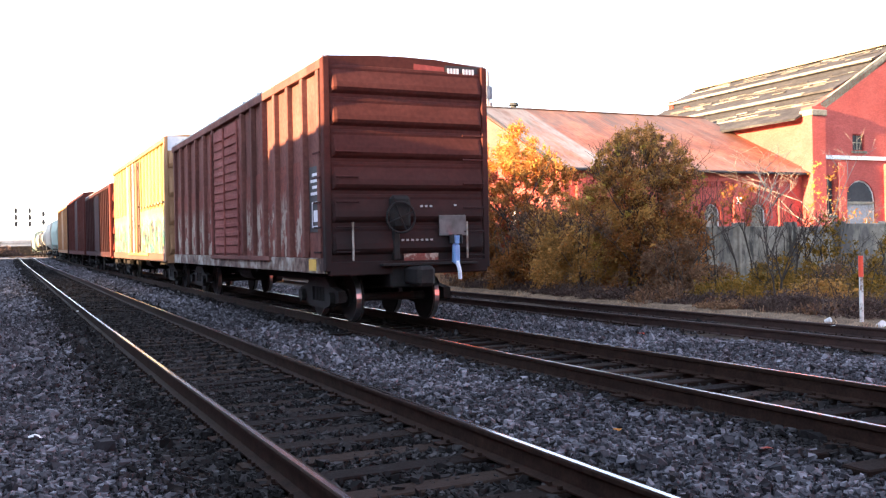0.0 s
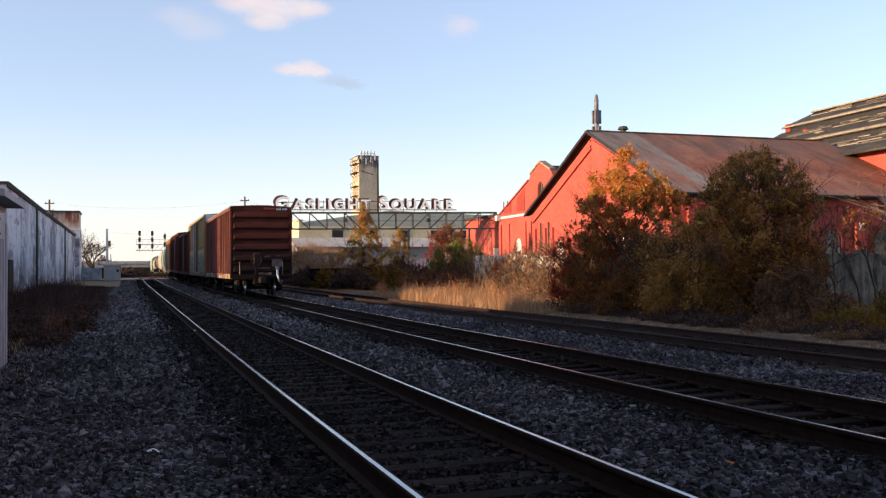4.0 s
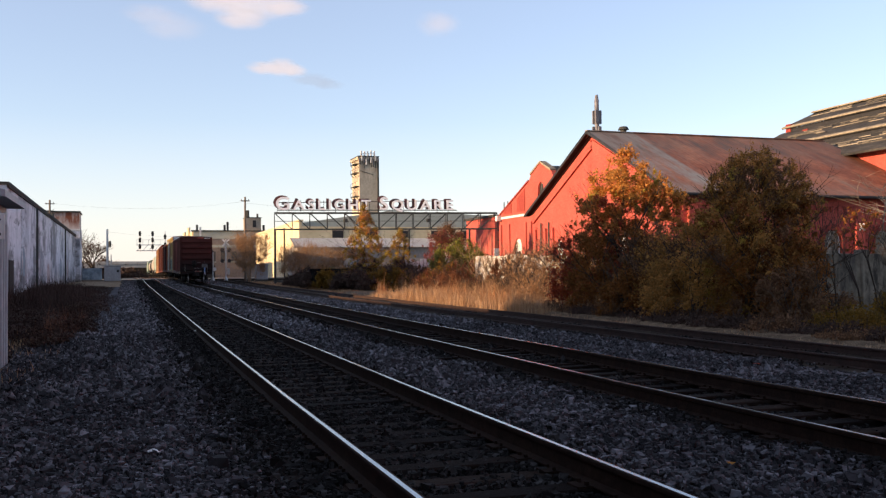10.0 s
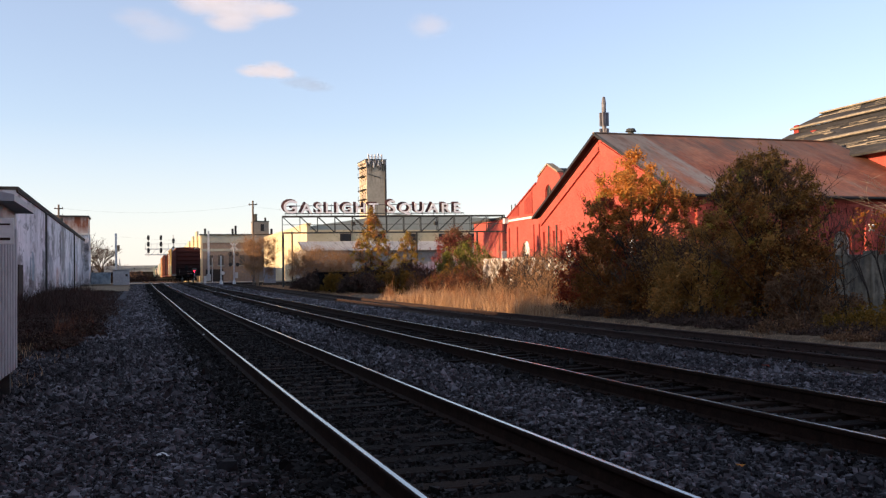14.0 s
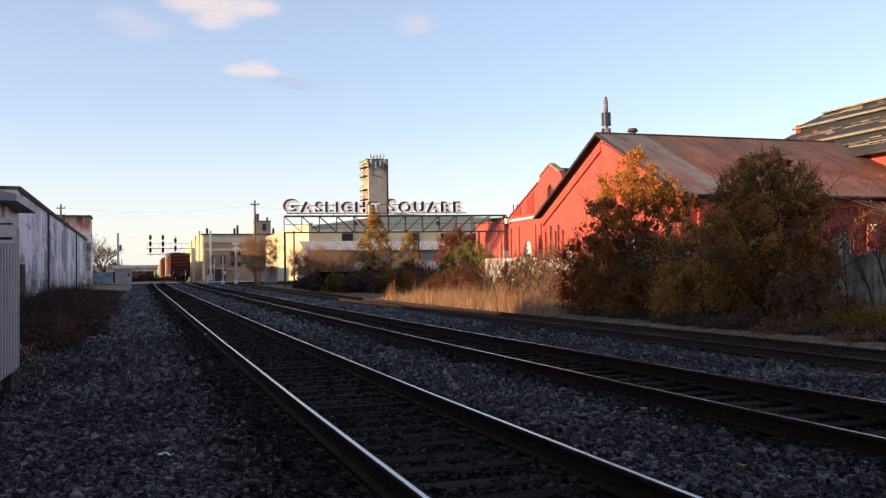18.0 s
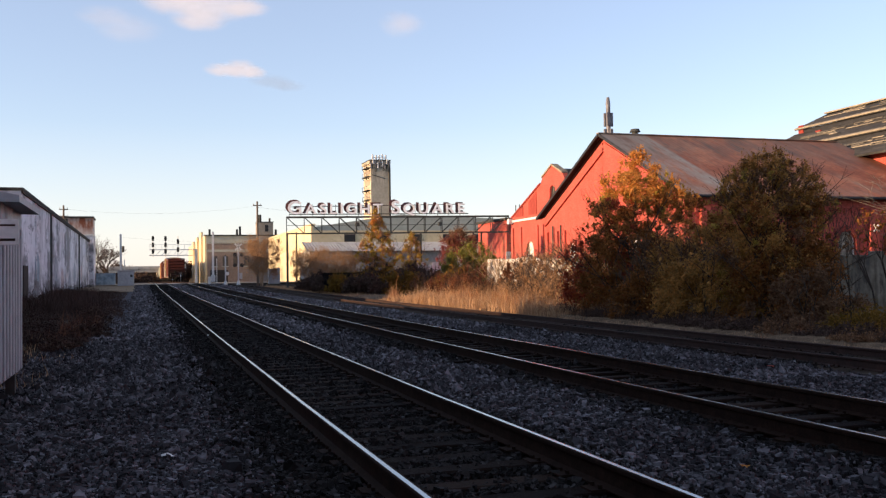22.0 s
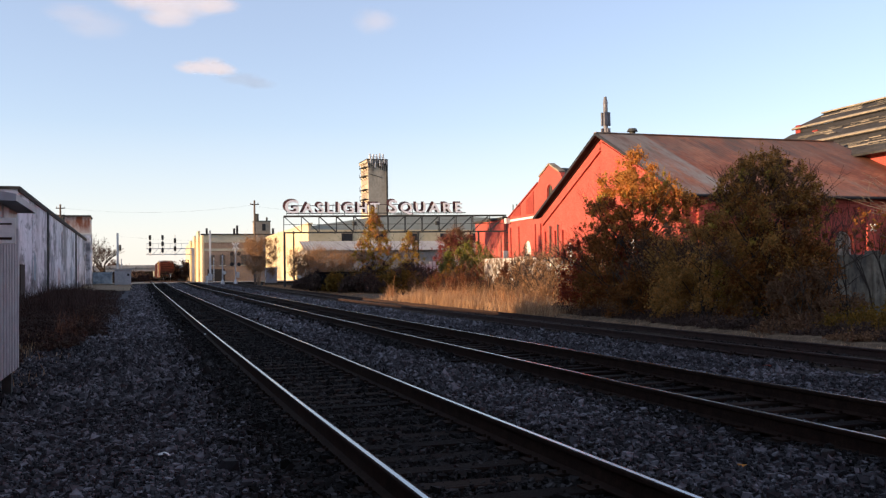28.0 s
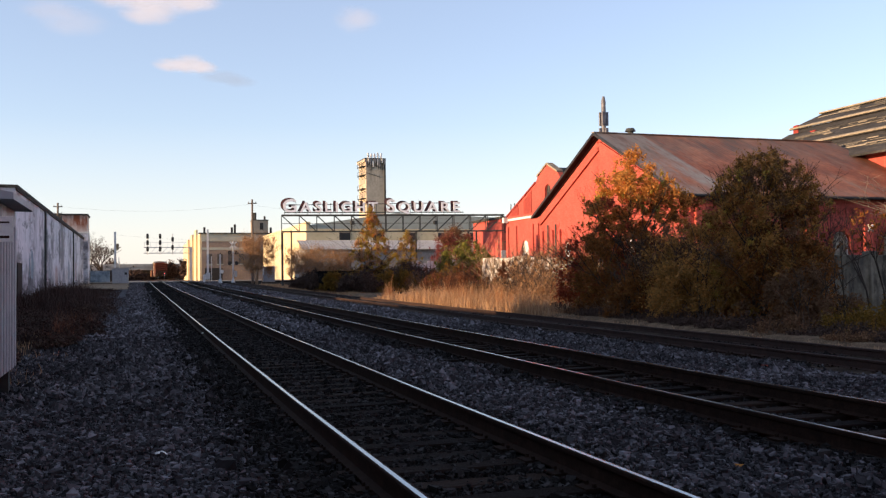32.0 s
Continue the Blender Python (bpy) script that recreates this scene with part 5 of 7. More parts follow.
def crossing():
    r = B()
    box(r, -60, 126, 0.97, 60, 163, 1.02)
    # Asphalt coloured pale tan; sun on the road is partly put into the colour.
    tagged(part("road", r, material("crossing_asphalt", [(0.3, (0.2, 0.18, 0.15)), (0.7, (0.36, 0.31, 0.25))], 0.9, scale=0.6, fine=(6, 0.3))), "road that crosses the tracks on the level", "road", kind="structure")
    # Pale tan strip added to brighten the ground before the crossing.
    tagged(strip("pale_ground_strip", [-6.7, -5.5, -4.4, -3.3, -2.2, -1.0, 0.6], [-0.1, -0.05, -0.04, -0.04, -0.04, -0.03, -0.06], 92, 126, 0.7,
                 [material("pale_tan_ground", [(0.3, (0.2, 0.14, 0.085)), (0.7, (0.36, 0.26, 0.155))], 0.95, scale=0.9, bump=0.02, fine=(8, 0.4))]), "pale tan ground before the level crossing", "gravel", kind="structure")
    for x, y, hgt in ((9.6, 134.6, 7.4), (-2.8, 138.0, 7.2)):
        g = thing("crossing_gate", "level crossing gate with its white arm raised", "gate", pose(x, y, 0.9), group="crossing gates")
        part("arm", box(B(), -0.14, -0.04, 0.6, 0.14, 0.04, hgt), M_WHITE, g)
        part("mechanism", box(B(), -0.3, -0.2, 0.3, 0.3, 0.2, 1.3, 0.05), M_GALV, g)
        part("mast", rod(B(), (0.5, 0, -0.2), (0.5, 0, 3.6), 0.06), M_GALV, g)
    for x, y, top in ((12.1, 124.3, 5.4), (10.2, 121.5, 3.6)):
        s = thing("crossing_signal", "level crossing signal mast with lamps and crossbuck", "signal", pose(x, y, 0.85), group="crossing signals")
        part("mast", rod(B(), (0, 0, -0.2), (0, 0, top), 0.09), M_GALV, s)
        part("base", rod(B(), (0, 0, -0.1), (0, 0, 0.5), 0.28, 0.14), M_GALV, s)
        if top > 4:
            for a in (45, -45):
                part("crossbuck", box(B(), -0.6, -0.05, -0.11, 0.6, -0.03, 0.11), M_WHITE, s).matrix_basis = pose(0, -0.1, top - 0.5, 0, a, 0)
            for dx in (-0.45, 0.45):
                for z in (top - 1.5, top - 2.9):
                    part("lamp_disc", rod(B(), (dx, -0.1, z), (dx, -0.04, z), 0.26, seg=14), M_BLACK, s)
            for z in (top - 1.5, top - 2.9):
                part("lamp_arm", beam(B(), (-0.5, 0, z), (0.5, 0, z), 0.06), M_GALV, s)
            part("cabinet", box(B(), 0.15, -0.15, 0.7, 0.5, 0.15, 1.5, 0.03), M_GALV, s)
        else:
            part("finial", rod(B(), (0, 0, top), (0, 0, top + 0.25), 0.12, 0.02), M_BLACK, s)
            part("lamp_disc", rod(B(), (0.2, -0.1, 1.4), (0.2, -0.04, 1.4), 0.24, seg=14), M_WHITE, s)
    c = thing("relay_cabinet", "pale blue-grey relay hut by the crossing", "cabinet", pose(-1.6, 121, gz(121)))
    part("body", box(B(), -1.2, -1, 0.05, 0.7, 1, 1.85, 0.03), M_SHEET, c)
    part("roof", box(B(), -1.32, -1.12, 1.85, 0.82, 1.12, 1.94, 0.02), M_SHEET, c)
    part("vent", box(B(), 0.25, -1.03, 1.1, 0.52, -1.0, 1.4), M_BLACK, c)
    k = thing("relay_cabinet", "grey relay cabinet beside the bushes", "cabinet", pose(15.75, 117, gz(117)))
    part("body", box(B(), -0.7, -0.5, 0.05, 0.7, 0.5, 1.9, 0.03), M_SHEET, k)
    part("lid", box(B(), -0.8, -0.6, 1.9, 0.8, 0.6, 1.98, 0.02), M_GALV, k)
    wp = thing("marker_post", "short white marker post at the crossing", "post", pose(8.4, 124, 0.9))
    part("post", rod(B(), (0, 0, -0.1), (0, 0, 1.0), 0.16, seg=10), M_WHITE, wp)
    d = thing("waste_skip", "blue waste container by the warehouse", "container", pose(-4.8, 141, 0.95))
    part("body", box(B(), -1.4, -0.8, 0.05, 1.2, 0.8, 1.6, 0.04), G_TEAL, d)
    part("lid", box(B(), -1.45, -0.85, 1.6, 1.25, 0.85, 1.7, 0.03), G_TEAL, d)
    m = thing("marker_stake", "pale marker post with an orange-red top", "post", pose(13.98, 11.9, -0.14))
    part("post", rod(B(), (0, 0, -0.1), (0, 0, 0.95), 0.036), M_LIMEWASH, m)
    part("top", rod(B(), (0, 0, 0.95), (0, 0, 1.33), 0.042), material("marker_red", [(0.4, (0.65, 0.06, 0.03)), (0.6, (0.75, 0.09, 0.04))], 0.6), m)
    for x, y, r in ((13.85, 12.55, 0.05), (13.85, 11.4, 0.065)):
        tub = thing("plastic_tub", "white plastic tub lying beside the siding", "litter", pose(x, y, gz(y) - 0.03, 70, 15, 30 * y), group="white plastic tubs")
        part("cup", rod(B(), (0, 0, -r), (0, 0, r), r * 0.75, r, 14), M_WHITE, tub)
        part("rim", rod(B(), (0, 0, r), (0, 0, r + 0.012), r * 1.1, r * 1.1, 14), M_WHITE, tub)
    st = thing("steel_beam", "long rust brown steel beam lying in the weeds", "beam")
    part("beam", box(B(), 19.0, 70.0, 0.75, 24.0, 70.3, 0.95, 0.02), M_GREY, st)
    car = thing("parked_car", "pale parked car behind the bushes", "car", pose(24.5, 81.5, gz(81), 0, 0, 70))
    bm = B()
    box(bm, -2.1, -0.85, 0.3, 2.1, 0.85, 0.85, 0.12)
    part("body", bm, M_WHITE, car)
    part("cabin", plate([(-1.1, 0.82), (1.2, 0.82), (0.7, 1.4), (-0.7, 1.4)], [], 1.5, pose(0, -0.75, 0)), M_DARK, car)
    for x in (-1.3, 1.3):
        for y in (-0.86, 0.72):
            part("wheel", rod(B(), (x, y, 0.32), (x, y + 0.14, 0.32), 0.32, seg=14), M_BLACK, car)


crossing()


# ---- plants ----
def leaves(name, parent, mat, clumps, count, size, seed, label=""):
    """A crown of small bent leaves gathered in clumps: (x, y, z, radius, height)."""
    rng = np.random.default_rng(seed)
    c = np.array(clumps, float)
    w = c[:, 3] ** 2 * c[:, 4]
    k = rng.choice(len(c), count, p=w / w.sum())
    d = rng.normal(0, 1, (count, 3))
    d /= np.linalg.norm(d, axis=1)[:, None]
    r = np.minimum(np.abs(rng.normal(0, 0.58, count)), 1.25)
    p = c[k, :3] + d * r[:, None] * np.stack([c[k, 3], c[k, 3], c[k, 4]], 1)
    p[:, 2] = np.maximum(p[:, 2], 0.05)
    a = rng.normal(0, 1, (count, 3))
    a /= np.linalg.norm(a, axis=1)[:, None]
    b = np.cross(a, rng.normal(0, 1, (count, 3)))
    b /= np.linalg.norm(b, axis=1)[:, None]
    s = size * rng.lognormal(0, 0.35, count)[:, None]
    n = np.cross(a, b) * s * 0.18
    pts = np.stack([p - a * s, p + b * s * 0.5 + n, p + a * s, p - b * s * 0.5 + n], 1).reshape(-1, 3)
    i = np.arange(count)[:, None] * 4
    faces = np.concatenate([i + np.array([[0, 1, 2]]), i + np.array([[0, 2, 3]])], 0)
    me = bpy.data.meshes.new(name)
    me.from_pydata(pts.tolist(), [], faces.tolist())
    me.materials.append(mat)
    ob = new(name, me)
    ob.parent = parent
    if label:
        ob["label"] = label
    return ob


def limbs(parent, mat, height, spread, seed, stems=1, r0=0.1, depth=4, name="trunk", lean=0.25, start=0.25):
    """Tapered stems that fork into limbs and twigs."""
    rng = random.Random(seed)
    bm = B()
    tips = []

    def grow(p, d, length, r, level):
        q = p + d * length
        rod(bm, p, q, r, r * 0.68, 6 if level < 2 else 4)
        tips.append((q, level))
        if level >= depth:
            return
        for i in range(rng.choice((2, 2, 3))):
            e = (d + Vector((rng.gauss(0, 1), rng.gauss(0, 1), rng.uniform(-0.1, 0.7))) * spread).normalized()
            grow(q, e, length * rng.uniform(0.62, 0.85), r * 0.62, level + 1)
    for i in range(stems):
        d = Vector((rng.uniform(-1, 1) * lean, rng.uniform(-1, 1) * lean, 1)).normalized()
        grow(Vector((rng.uniform(-0.3, 0.3) * (stems > 1), rng.uniform(-0.3, 0.3) * (stems > 1), -0.25)), d, height * start + 0.25, r0 * rng.uniform(0.7, 1.1), 0)
    part(name, bm, mat, parent)
    return tips


def tree(name, label, x, y, h, r, mats, count, size, seed, stems=1, low=0.2, r0=0.1, group="", depth=4, ratio=1.0):
    t = thing(name, label, "tree" if "tree" in name else "bush", pose(x, y, gz(y) - 0.1), group)
    rng = random.Random(seed)
    tips = limbs(t, M_BARK, h, 0.5, seed, stems, r0, depth)
    clumps = []
    n = 120
    for i in range(n):
        f = (i + 0.5) / n
        z = h * (low + (0.97 - low) * f)
        rr = r * (math.sin(math.pi * min(1, 0.25 + 0.73 * f)) ** 0.8) * math.sqrt(rng.random()) * rng.uniform(0.8, 1.12)
        a = rng.uniform(0, 6.283)
        rr *= 1 + 0.22 * math.sin(2 * a + seed) + 0.16 * math.sin(5 * a + 9 * f)
        cr = r * rng.uniform(0.09, 0.22)
        clumps.append((rr * math.cos(a), rr * math.sin(a), min(z, h - cr * 0.7), cr, cr * rng.uniform(0.8, 1.7)))
    for i in range(34):
        # loose sprays that break the outline
        f, a = rng.uniform(0.15, 1.0), rng.uniform(0, 6.283)
        rr = r * (math.sin(math.pi * min(1, 0.25 + 0.7 * f)) ** 0.8) * rng.uniform(0.85, 1.12)
        clumps.append((rr * math.cos(a), rr * math.sin(a), h * (low + (0.97 - low) * f), r * 0.07, r * rng.uniform(0.1, 0.24)))
    for q, level in tips:
        if level >= 2 and q.z < h * 1.02 and math.hypot(q.x, q.y) < r * 1.05:
            clumps.append((q.x, q.y, q.z, r * 0.14, r * 0.16))
    mats = mats if isinstance(mats, list) else [(mats, 0.0, 1.0)]
    for j, (mat, z0, z1) in enumerate(mats):
        sel = [c for c in clumps if z0 * h <= c[2] <= z1 * h]
        if sel:
            leaves("crown", t, mat, sel, int(count * len(sel) / len(clumps)), size, seed * 7 + j)
    return t


def bush(label, x, y, h, r, mat, count, size, seed, name="bush", twigs=True):
    t = thing(name, label, "bush", pose(x, y, gz(y) - 0.12))
    rng = random.Random(seed)
    if twigs:
        limbs(t, M_BARK, h, 0.6, seed, 5, 0.03, 3, "stem", 0.6, 0.32)
    clumps = []
    for i in range(64):
        a, q = rng.uniform(0, 6.283), r * math.sqrt(rng.random()) * 0.95
        zt = h * (1 - 0.5 * (q / r) ** 2) * rng.uniform(0.25, 1.0)
        cr = r * rng.uniform(0.12, 0.26)
        clumps.append((q * math.cos(a), q * math.sin(a), max(0.15, zt - cr * 0.4), cr, min(cr * 1.3, zt * 0.7)))
    leaves("foliage", t, mat, clumps, count, size, seed)
    return t


def grass(label, areas, count, height, width, mat, seed, name="dry_grass"):
    """Thin curved blades over areas (x0, y0, x1, y1)."""
    rng = np.random.default_rng(seed)
    ar = np.array(areas, float)
    w = (ar[:, 2] - ar[:, 0]) * (ar[:, 3] - ar[:, 1])
    k = rng.choice(len(ar), count, p=w / w.sum())
    x = rng.uniform(ar[k, 0], ar[k, 2])
    y = rng.uniform(ar[k, 1], ar[k, 3])
    patch = 0.55 + 0.45 * np.sin(x * 1.3 + 2 * np.sin(y * 0.5)) * np.sin(y * 0.9 + x)
    keep = rng.random(count) < np.clip(patch, 0.15, 1)
    x, y, patch = x[keep], y[keep], patch[keep]
    n = len(x)
    z = np.interp(y, [10, 20, 35, 60, 90, 110, 125, 150, 400], [0, 0.04, 0.13, 0.3, 0.52, 0.75, 0.92, 0.95, 0.95]) - 0.14
    h = height * rng.lognormal(-0.1, 0.4, n) * (0.5 + 0.7 * patch)
    a = rng.uniform(0, 6.283, n)
    lx, ly = rng.normal(0, 0.28, n) * h, rng.normal(0, 0.28, n) * h
    dx, dy = np.cos(a) * width, np.sin(a) * width
    pts = np.stack([np.stack([x - dx, y - dy, z], 1), np.stack([x + dx, y + dy, z], 1),
                    np.stack([x + lx * 0.35 + dx * 0.7, y + ly * 0.35 + dy * 0.7, z + h * 0.6], 1), np.stack([x + lx * 0.35 - dx * 0.7, y + ly * 0.35 - dy * 0.7, z + h * 0.6], 1),
                    np.stack([x + lx, y + ly, z + h * 0.97], 1)], 1).reshape(-1, 3)
    i = np.arange(n)[:, None] * 5
    faces = np.concatenate([i + np.array([[0, 1, 2]]), i + np.array([[0, 2, 3]]), i + np.array([[3, 2, 4]])], 0)
    me = bpy.data.meshes.new(name)
    me.from_pydata(pts.tolist(), [], faces.tolist())
    me.materials.append(mat)
    return tagged(new(name, me), label, "grass", kind="stuff")


def thicket_tree(label, x, y, outline, mats, count, size, seed, stems=3, r0=0.07, drift=(0, 0), clumps=150, loose=60):
    """A many-stemmed autumn tree. outline: (height, radius); mats: (leaf, share, from, to) in metres; drift: lean of the crown a metre."""
    h = outline[-1][0]
    t = thing("tree", label, "tree", pose(x, y, gz(y) - 0.1))
    rng = random.Random(seed)
    tips = limbs(t, M_BARK, h, 0.4, seed, stems, r0, 5, lean=0.22)
    zs, rs = [o[0] for o in outline], [o[1] for o in outline]
    rad = lambda z: float(np.interp(z, zs, rs))
    sets = {k: [] for k in range(len(mats))}

    def put(px, py, z, r, hh):
        fit_here = [k for k, m in enumerate(mats) if m[2] <= z <= m[3]]
        if fit_here:
            k = rng.choices(fit_here, [mats[k][1] for k in fit_here])[0]
            sets[k].append((px + drift[0] * z, py + drift[1] * z, z, r, hh))
    for i in range(clumps):
        while True:
            z = rng.uniform(zs[0], h)
            if rng.random() * max(rs) < rad(z):
                break
        a = rng.uniform(0, 6.283)
        q = rad(z) * rng.random() ** 0.4 * (1 + 0.17 * math.sin(3 * a + seed + z) + 0.17 * math.sin(5 * a + 2.4 * z))
        c = rng.uniform(0.16, 0.36)
        put(q * math.cos(a), q * math.sin(a), z, c, c * rng.uniform(0.6, 1.2))
    for i in range(loose):
        z = rng.uniform(zs[0] + 0.3, h + 0.15)
        a = rng.uniform(0, 6.283)
        q = rad(min(z, h)) * rng.uniform(0.95, 1.2) + 0.05
        put(q * math.cos(a), q * math.sin(a), z, rng.uniform(0.06, 0.12), rng.uniform(0.1, 0.3))
    for q, level in tips:
        if level >= 3 and q.z < h and math.hypot(q.x, q.y) < rad(q.z) + 0.15:
            put(q.x - drift[0] * q.z, q.y - drift[1] * q.z, q.z, 0.14, 0.16)
    total = sum(len(v) for v in sets.values())
    for k, v in sets.items():
        if v:
            leaves("crown", t, mats[k][0], v, int(count * len(v) / total), size, seed * 7 + k)
    return t


# verge between the siding and the yard wall
thicket_tree("olive and rust brown autumn tree by the siding", 16.9, 22.0, [(0.3, 1.2), (1.5, 1.55), (2.7, 1.65), (3.6, 1.5), (4.2, 1.15), (4.6, 0.75), (4.9, 0.2)],
             [(L_OLIVE, 1.0, 0, 9), (L_RUST, 0.7, 0, 3.9), (L_BROWN, 0.35, 0, 9), (L_YELLOW, 0.12, 0, 9)], 70000, 0.034, 11, 5, 0.06, clumps=330, loose=150)
# Gold only above the shadow line; darker leaves below also stand for shade.
thicket_tree("golden autumn tree with its shaded base coloured darker", 17.1, 29.6, [(0.3, 1.9), (2.2, 2.1), (3.6, 1.9), (4.4, 1.65), (5.0, 1.1), (5.5, 0.55), (5.8, 0.15)],
             [(L_GOLD, 1.3, 3.2, 9), (L_YELLOW, 0.22, 3.2, 9), (L_OLIVE, 0.5, 0, 4.0), (L_OLIVE, 0.2, 4.0, 9), (L_RUST, 0.8, 0, 4.2), (L_RED, 0.35, 0, 4.2)], 74000, 0.036, 12, 4, 0.08, clumps=330, loose=110)
bush("dark red shrub at the edge of the verge", 16.3, 31.2, 3.7, 1.6, L_RED, 17000, 0.038, 13)
bush("olive brown shrub between the trees", 17.2, 25.6, 3.3, 2.1, L_OLIVE, 27000, 0.036, 14)
bush("rusty brown shrub between the trees", 16.1, 28.6, 3.7, 1.9, L_RUST, 22000, 0.036, 15)
bush("brown tangled shrub between the trees", 16.4, 26.8, 3.2, 1.8, L_BROWN, 16000, 0.036, 39)
bush("olive shrub under the tree", 15.9, 23.6, 3.0, 1.6, L_OLIVE, 20000, 0.036, 16)
bush("rust brown shrub round the trunk", 16.8, 21.4, 3.3, 1.6, L_RUST, 22000, 0.036, 37)
bush("brown shrub under the tree", 16.3, 19.8, 1.9, 1.0, L_BROWN, 8000, 0.036, 17)
bush("rusty low shrub under the tree", 15.4, 26.4, 1.8, 1.2, L_RUST, 8000, 0.036, 36)
bush("thin olive shrub before the concrete wall", 18.8, 19.0, 0.9, 1.0, L_GREEN, 2200, 0.045, 18)
bush("thin brown shrub before the concrete wall", 17.8, 16.3, 0.7, 1.1, L_OLIVE, 2600, 0.04, 19)
bush("low green shrub before the concrete wall", 21.4, 21.0, 1.25, 1.1, L_GREEN, 2400, 0.045, 20)
bush("yellowing shrub at the wall", 25.6, 23.1, 2.5, 1.0, L_GREEN, 1700, 0.05, 21)
bush("green and yellow shrub at the wall", 24.6, 19.6, 1.9, 1.2, L_GREEN, 2400, 0.05, 43)
bush("brown brush before the concrete wall", 21.0, 17.6, 0.8, 1.3, L_GREEN, 2800, 0.04, 41)
bush("brown brush before the concrete wall", 19.4, 22.4, 1.1, 1.2, L_BROWN, 2200, 0.045, 42)
bush("brown brush before the concrete wall", 22.8, 20.4, 0.9, 1.2, L_BROWN, 2200, 0.045, 44)
for k, (x, y, h) in enumerate(((21.9, 23.2, 2.6), (23.6, 23.5, 2.4), (24.8, 23.7, 2.3), (19.7, 22.2, 2.6), (18.9, 21.6, 2.8), (17.6, 17.4, 1.5))):
    t = thing("bare_tree", "leafless dark sapling before the wall", "tree", pose(x, y, -0.05), group="leafless saplings")
    limbs(t, M_BARK, h, 0.3, 40 + k, 2, 0.036, 4, "trunk", 0.25, 0.36)
for k, (x, y, h, lb) in enumerate(((24.2, 25.9, 2.6, "pale-barked leafless tree leaning over the wall"), (28.6, 25.9, 3.3, "pale-barked leafless tree beside the wall"), (30.6, 25.9, 1.9, "small pale-barked leafless tree beside the wall"))):
    t = thing("bare_tree", lb, "tree", pose(x, y, -0.05))
    limbs(t, M_PALEBARK, h, 0.75, 361 + k, 1, 0.06, 5, "trunk", 0.12, 0.52)
    leaves("crown", t, L_RUST if k == 0 else L_GOLD, [(0.5 * math.cos(a * 2.4), 0.5 * math.sin(a * 2.4), h * (0.8 + 0.05 * a), 0.5, 0.3) for a in range(12)], 700 if k == 0 else 260, 0.05, 66 + k, "few last autumn leaves")
    if k == 0:
        bm = B()
        for a in (0.8, -0.8):
            beam(bm, (-0.16 * math.cos(a), -0.09, 3.0 - 0.16 * math.sin(a)), (0.16 * math.cos(a), -0.05, 3.0 + 0.16 * math.sin(a)), 0.07, 0.03)
        part("plastic_scrap", bm, M_WHITE, t, "white plastic scrap caught on the trunk")
rb = random.Random(5)
for k in range(22):
    bush("dark tangled dead brush at the foot of the trees", 14.95 + rb.uniform(-0.25, 0.3), 12.5 + k * 0.9 + rb.uniform(-0.3, 0.3), rb.uniform(0.28, 0.5), rb.uniform(0.6, 0.9), (L_WEED, L_BROWN, L_WEED)[k % 3], 3000, 0.028, 260 + k, "brush", False)
for k, (x, y, h, r) in enumerate(((17.0, 14.2, 0.4, 1.2), (18.8, 15.4, 0.45, 1.2), (20.6, 16.0, 0.5, 1.2), (16.2, 12.6, 0.4, 1.2), (16.4, 15.6, 0.5, 1.1), (16.2, 17.8, 0.7, 1.1))):
    bush("dark tangled dead brush before the concrete wall", x, y, h, r, L_GREEN if k % 2 else L_WEED, 3600, 0.03, 290 + k, "brush", False)
# farther bushes and trees towards the gantry
bush("deep green rounded bush", 20.2, 56.5, 3.75, 1.9, L_DEEP, 32000, 0.055, 22)
bush("low deep green bush beside the pale wall", 21.3, 57.6, 3.4, 1.5, L_DEEP, 16000, 0.055, 38)
bush("olive brown bush beside the pale wall", 18.6, 54.6, 2.2, 1.5, L_GREEN, 10000, 0.06, 23)
for k, (x, y, h, r) in enumerate(((19.5, 45.6, 2.4, 1.0), (19.4, 43.8, 2.6, 1.2), (19.6, 41.8, 2.3, 1.1), (19.4, 39.8, 2.5, 1.2), (19.3, 37.4, 2.4, 1.3), (19.3, 35.0, 2.6, 1.3), (18.2, 46.4, 1.5, 0.9), (18.0, 43.5, 1.5, 1.1), (17.6, 38.6, 1.6, 1.1),
                                    (17.0, 46.2, 1.0, 0.9), (16.8, 41.2, 1.1, 0.9), (16.6, 36.0, 1.4, 1.0), (18.8, 61.0, 1.8, 1.4), (18.6, 41.5, 2.1, 1.2), (18.5, 36.6, 2.2, 1.2), (18.4, 33.2, 2.4, 1.2), (17.2, 33.8, 1.6, 1.0))):
    bush("bare brown brush along the old wall", x, y, h * (1.25 if k < 6 else 1.0), r, L_TWIGGY if k % 3 else L_BROWN, 4600, 0.032, 200 + k)
for k, (x, y, h, r) in enumerate(((18.0, 51.0, 1.6, 1.2), (17.2, 53.0, 1.5, 1.2), (18.8, 53.2, 2.2, 1.2), (16.6, 49.4, 1.0, 1.0), (19.3, 46.9, 2.3, 0.8), (19.6, 52.6, 2.4, 0.8), (18.6, 49.0, 1.1, 0.9))):
    bush("dead rust brown shrub on the sunny verge", x, y, h, r, L_DEADBR, 7000, 0.04, 230 + k)
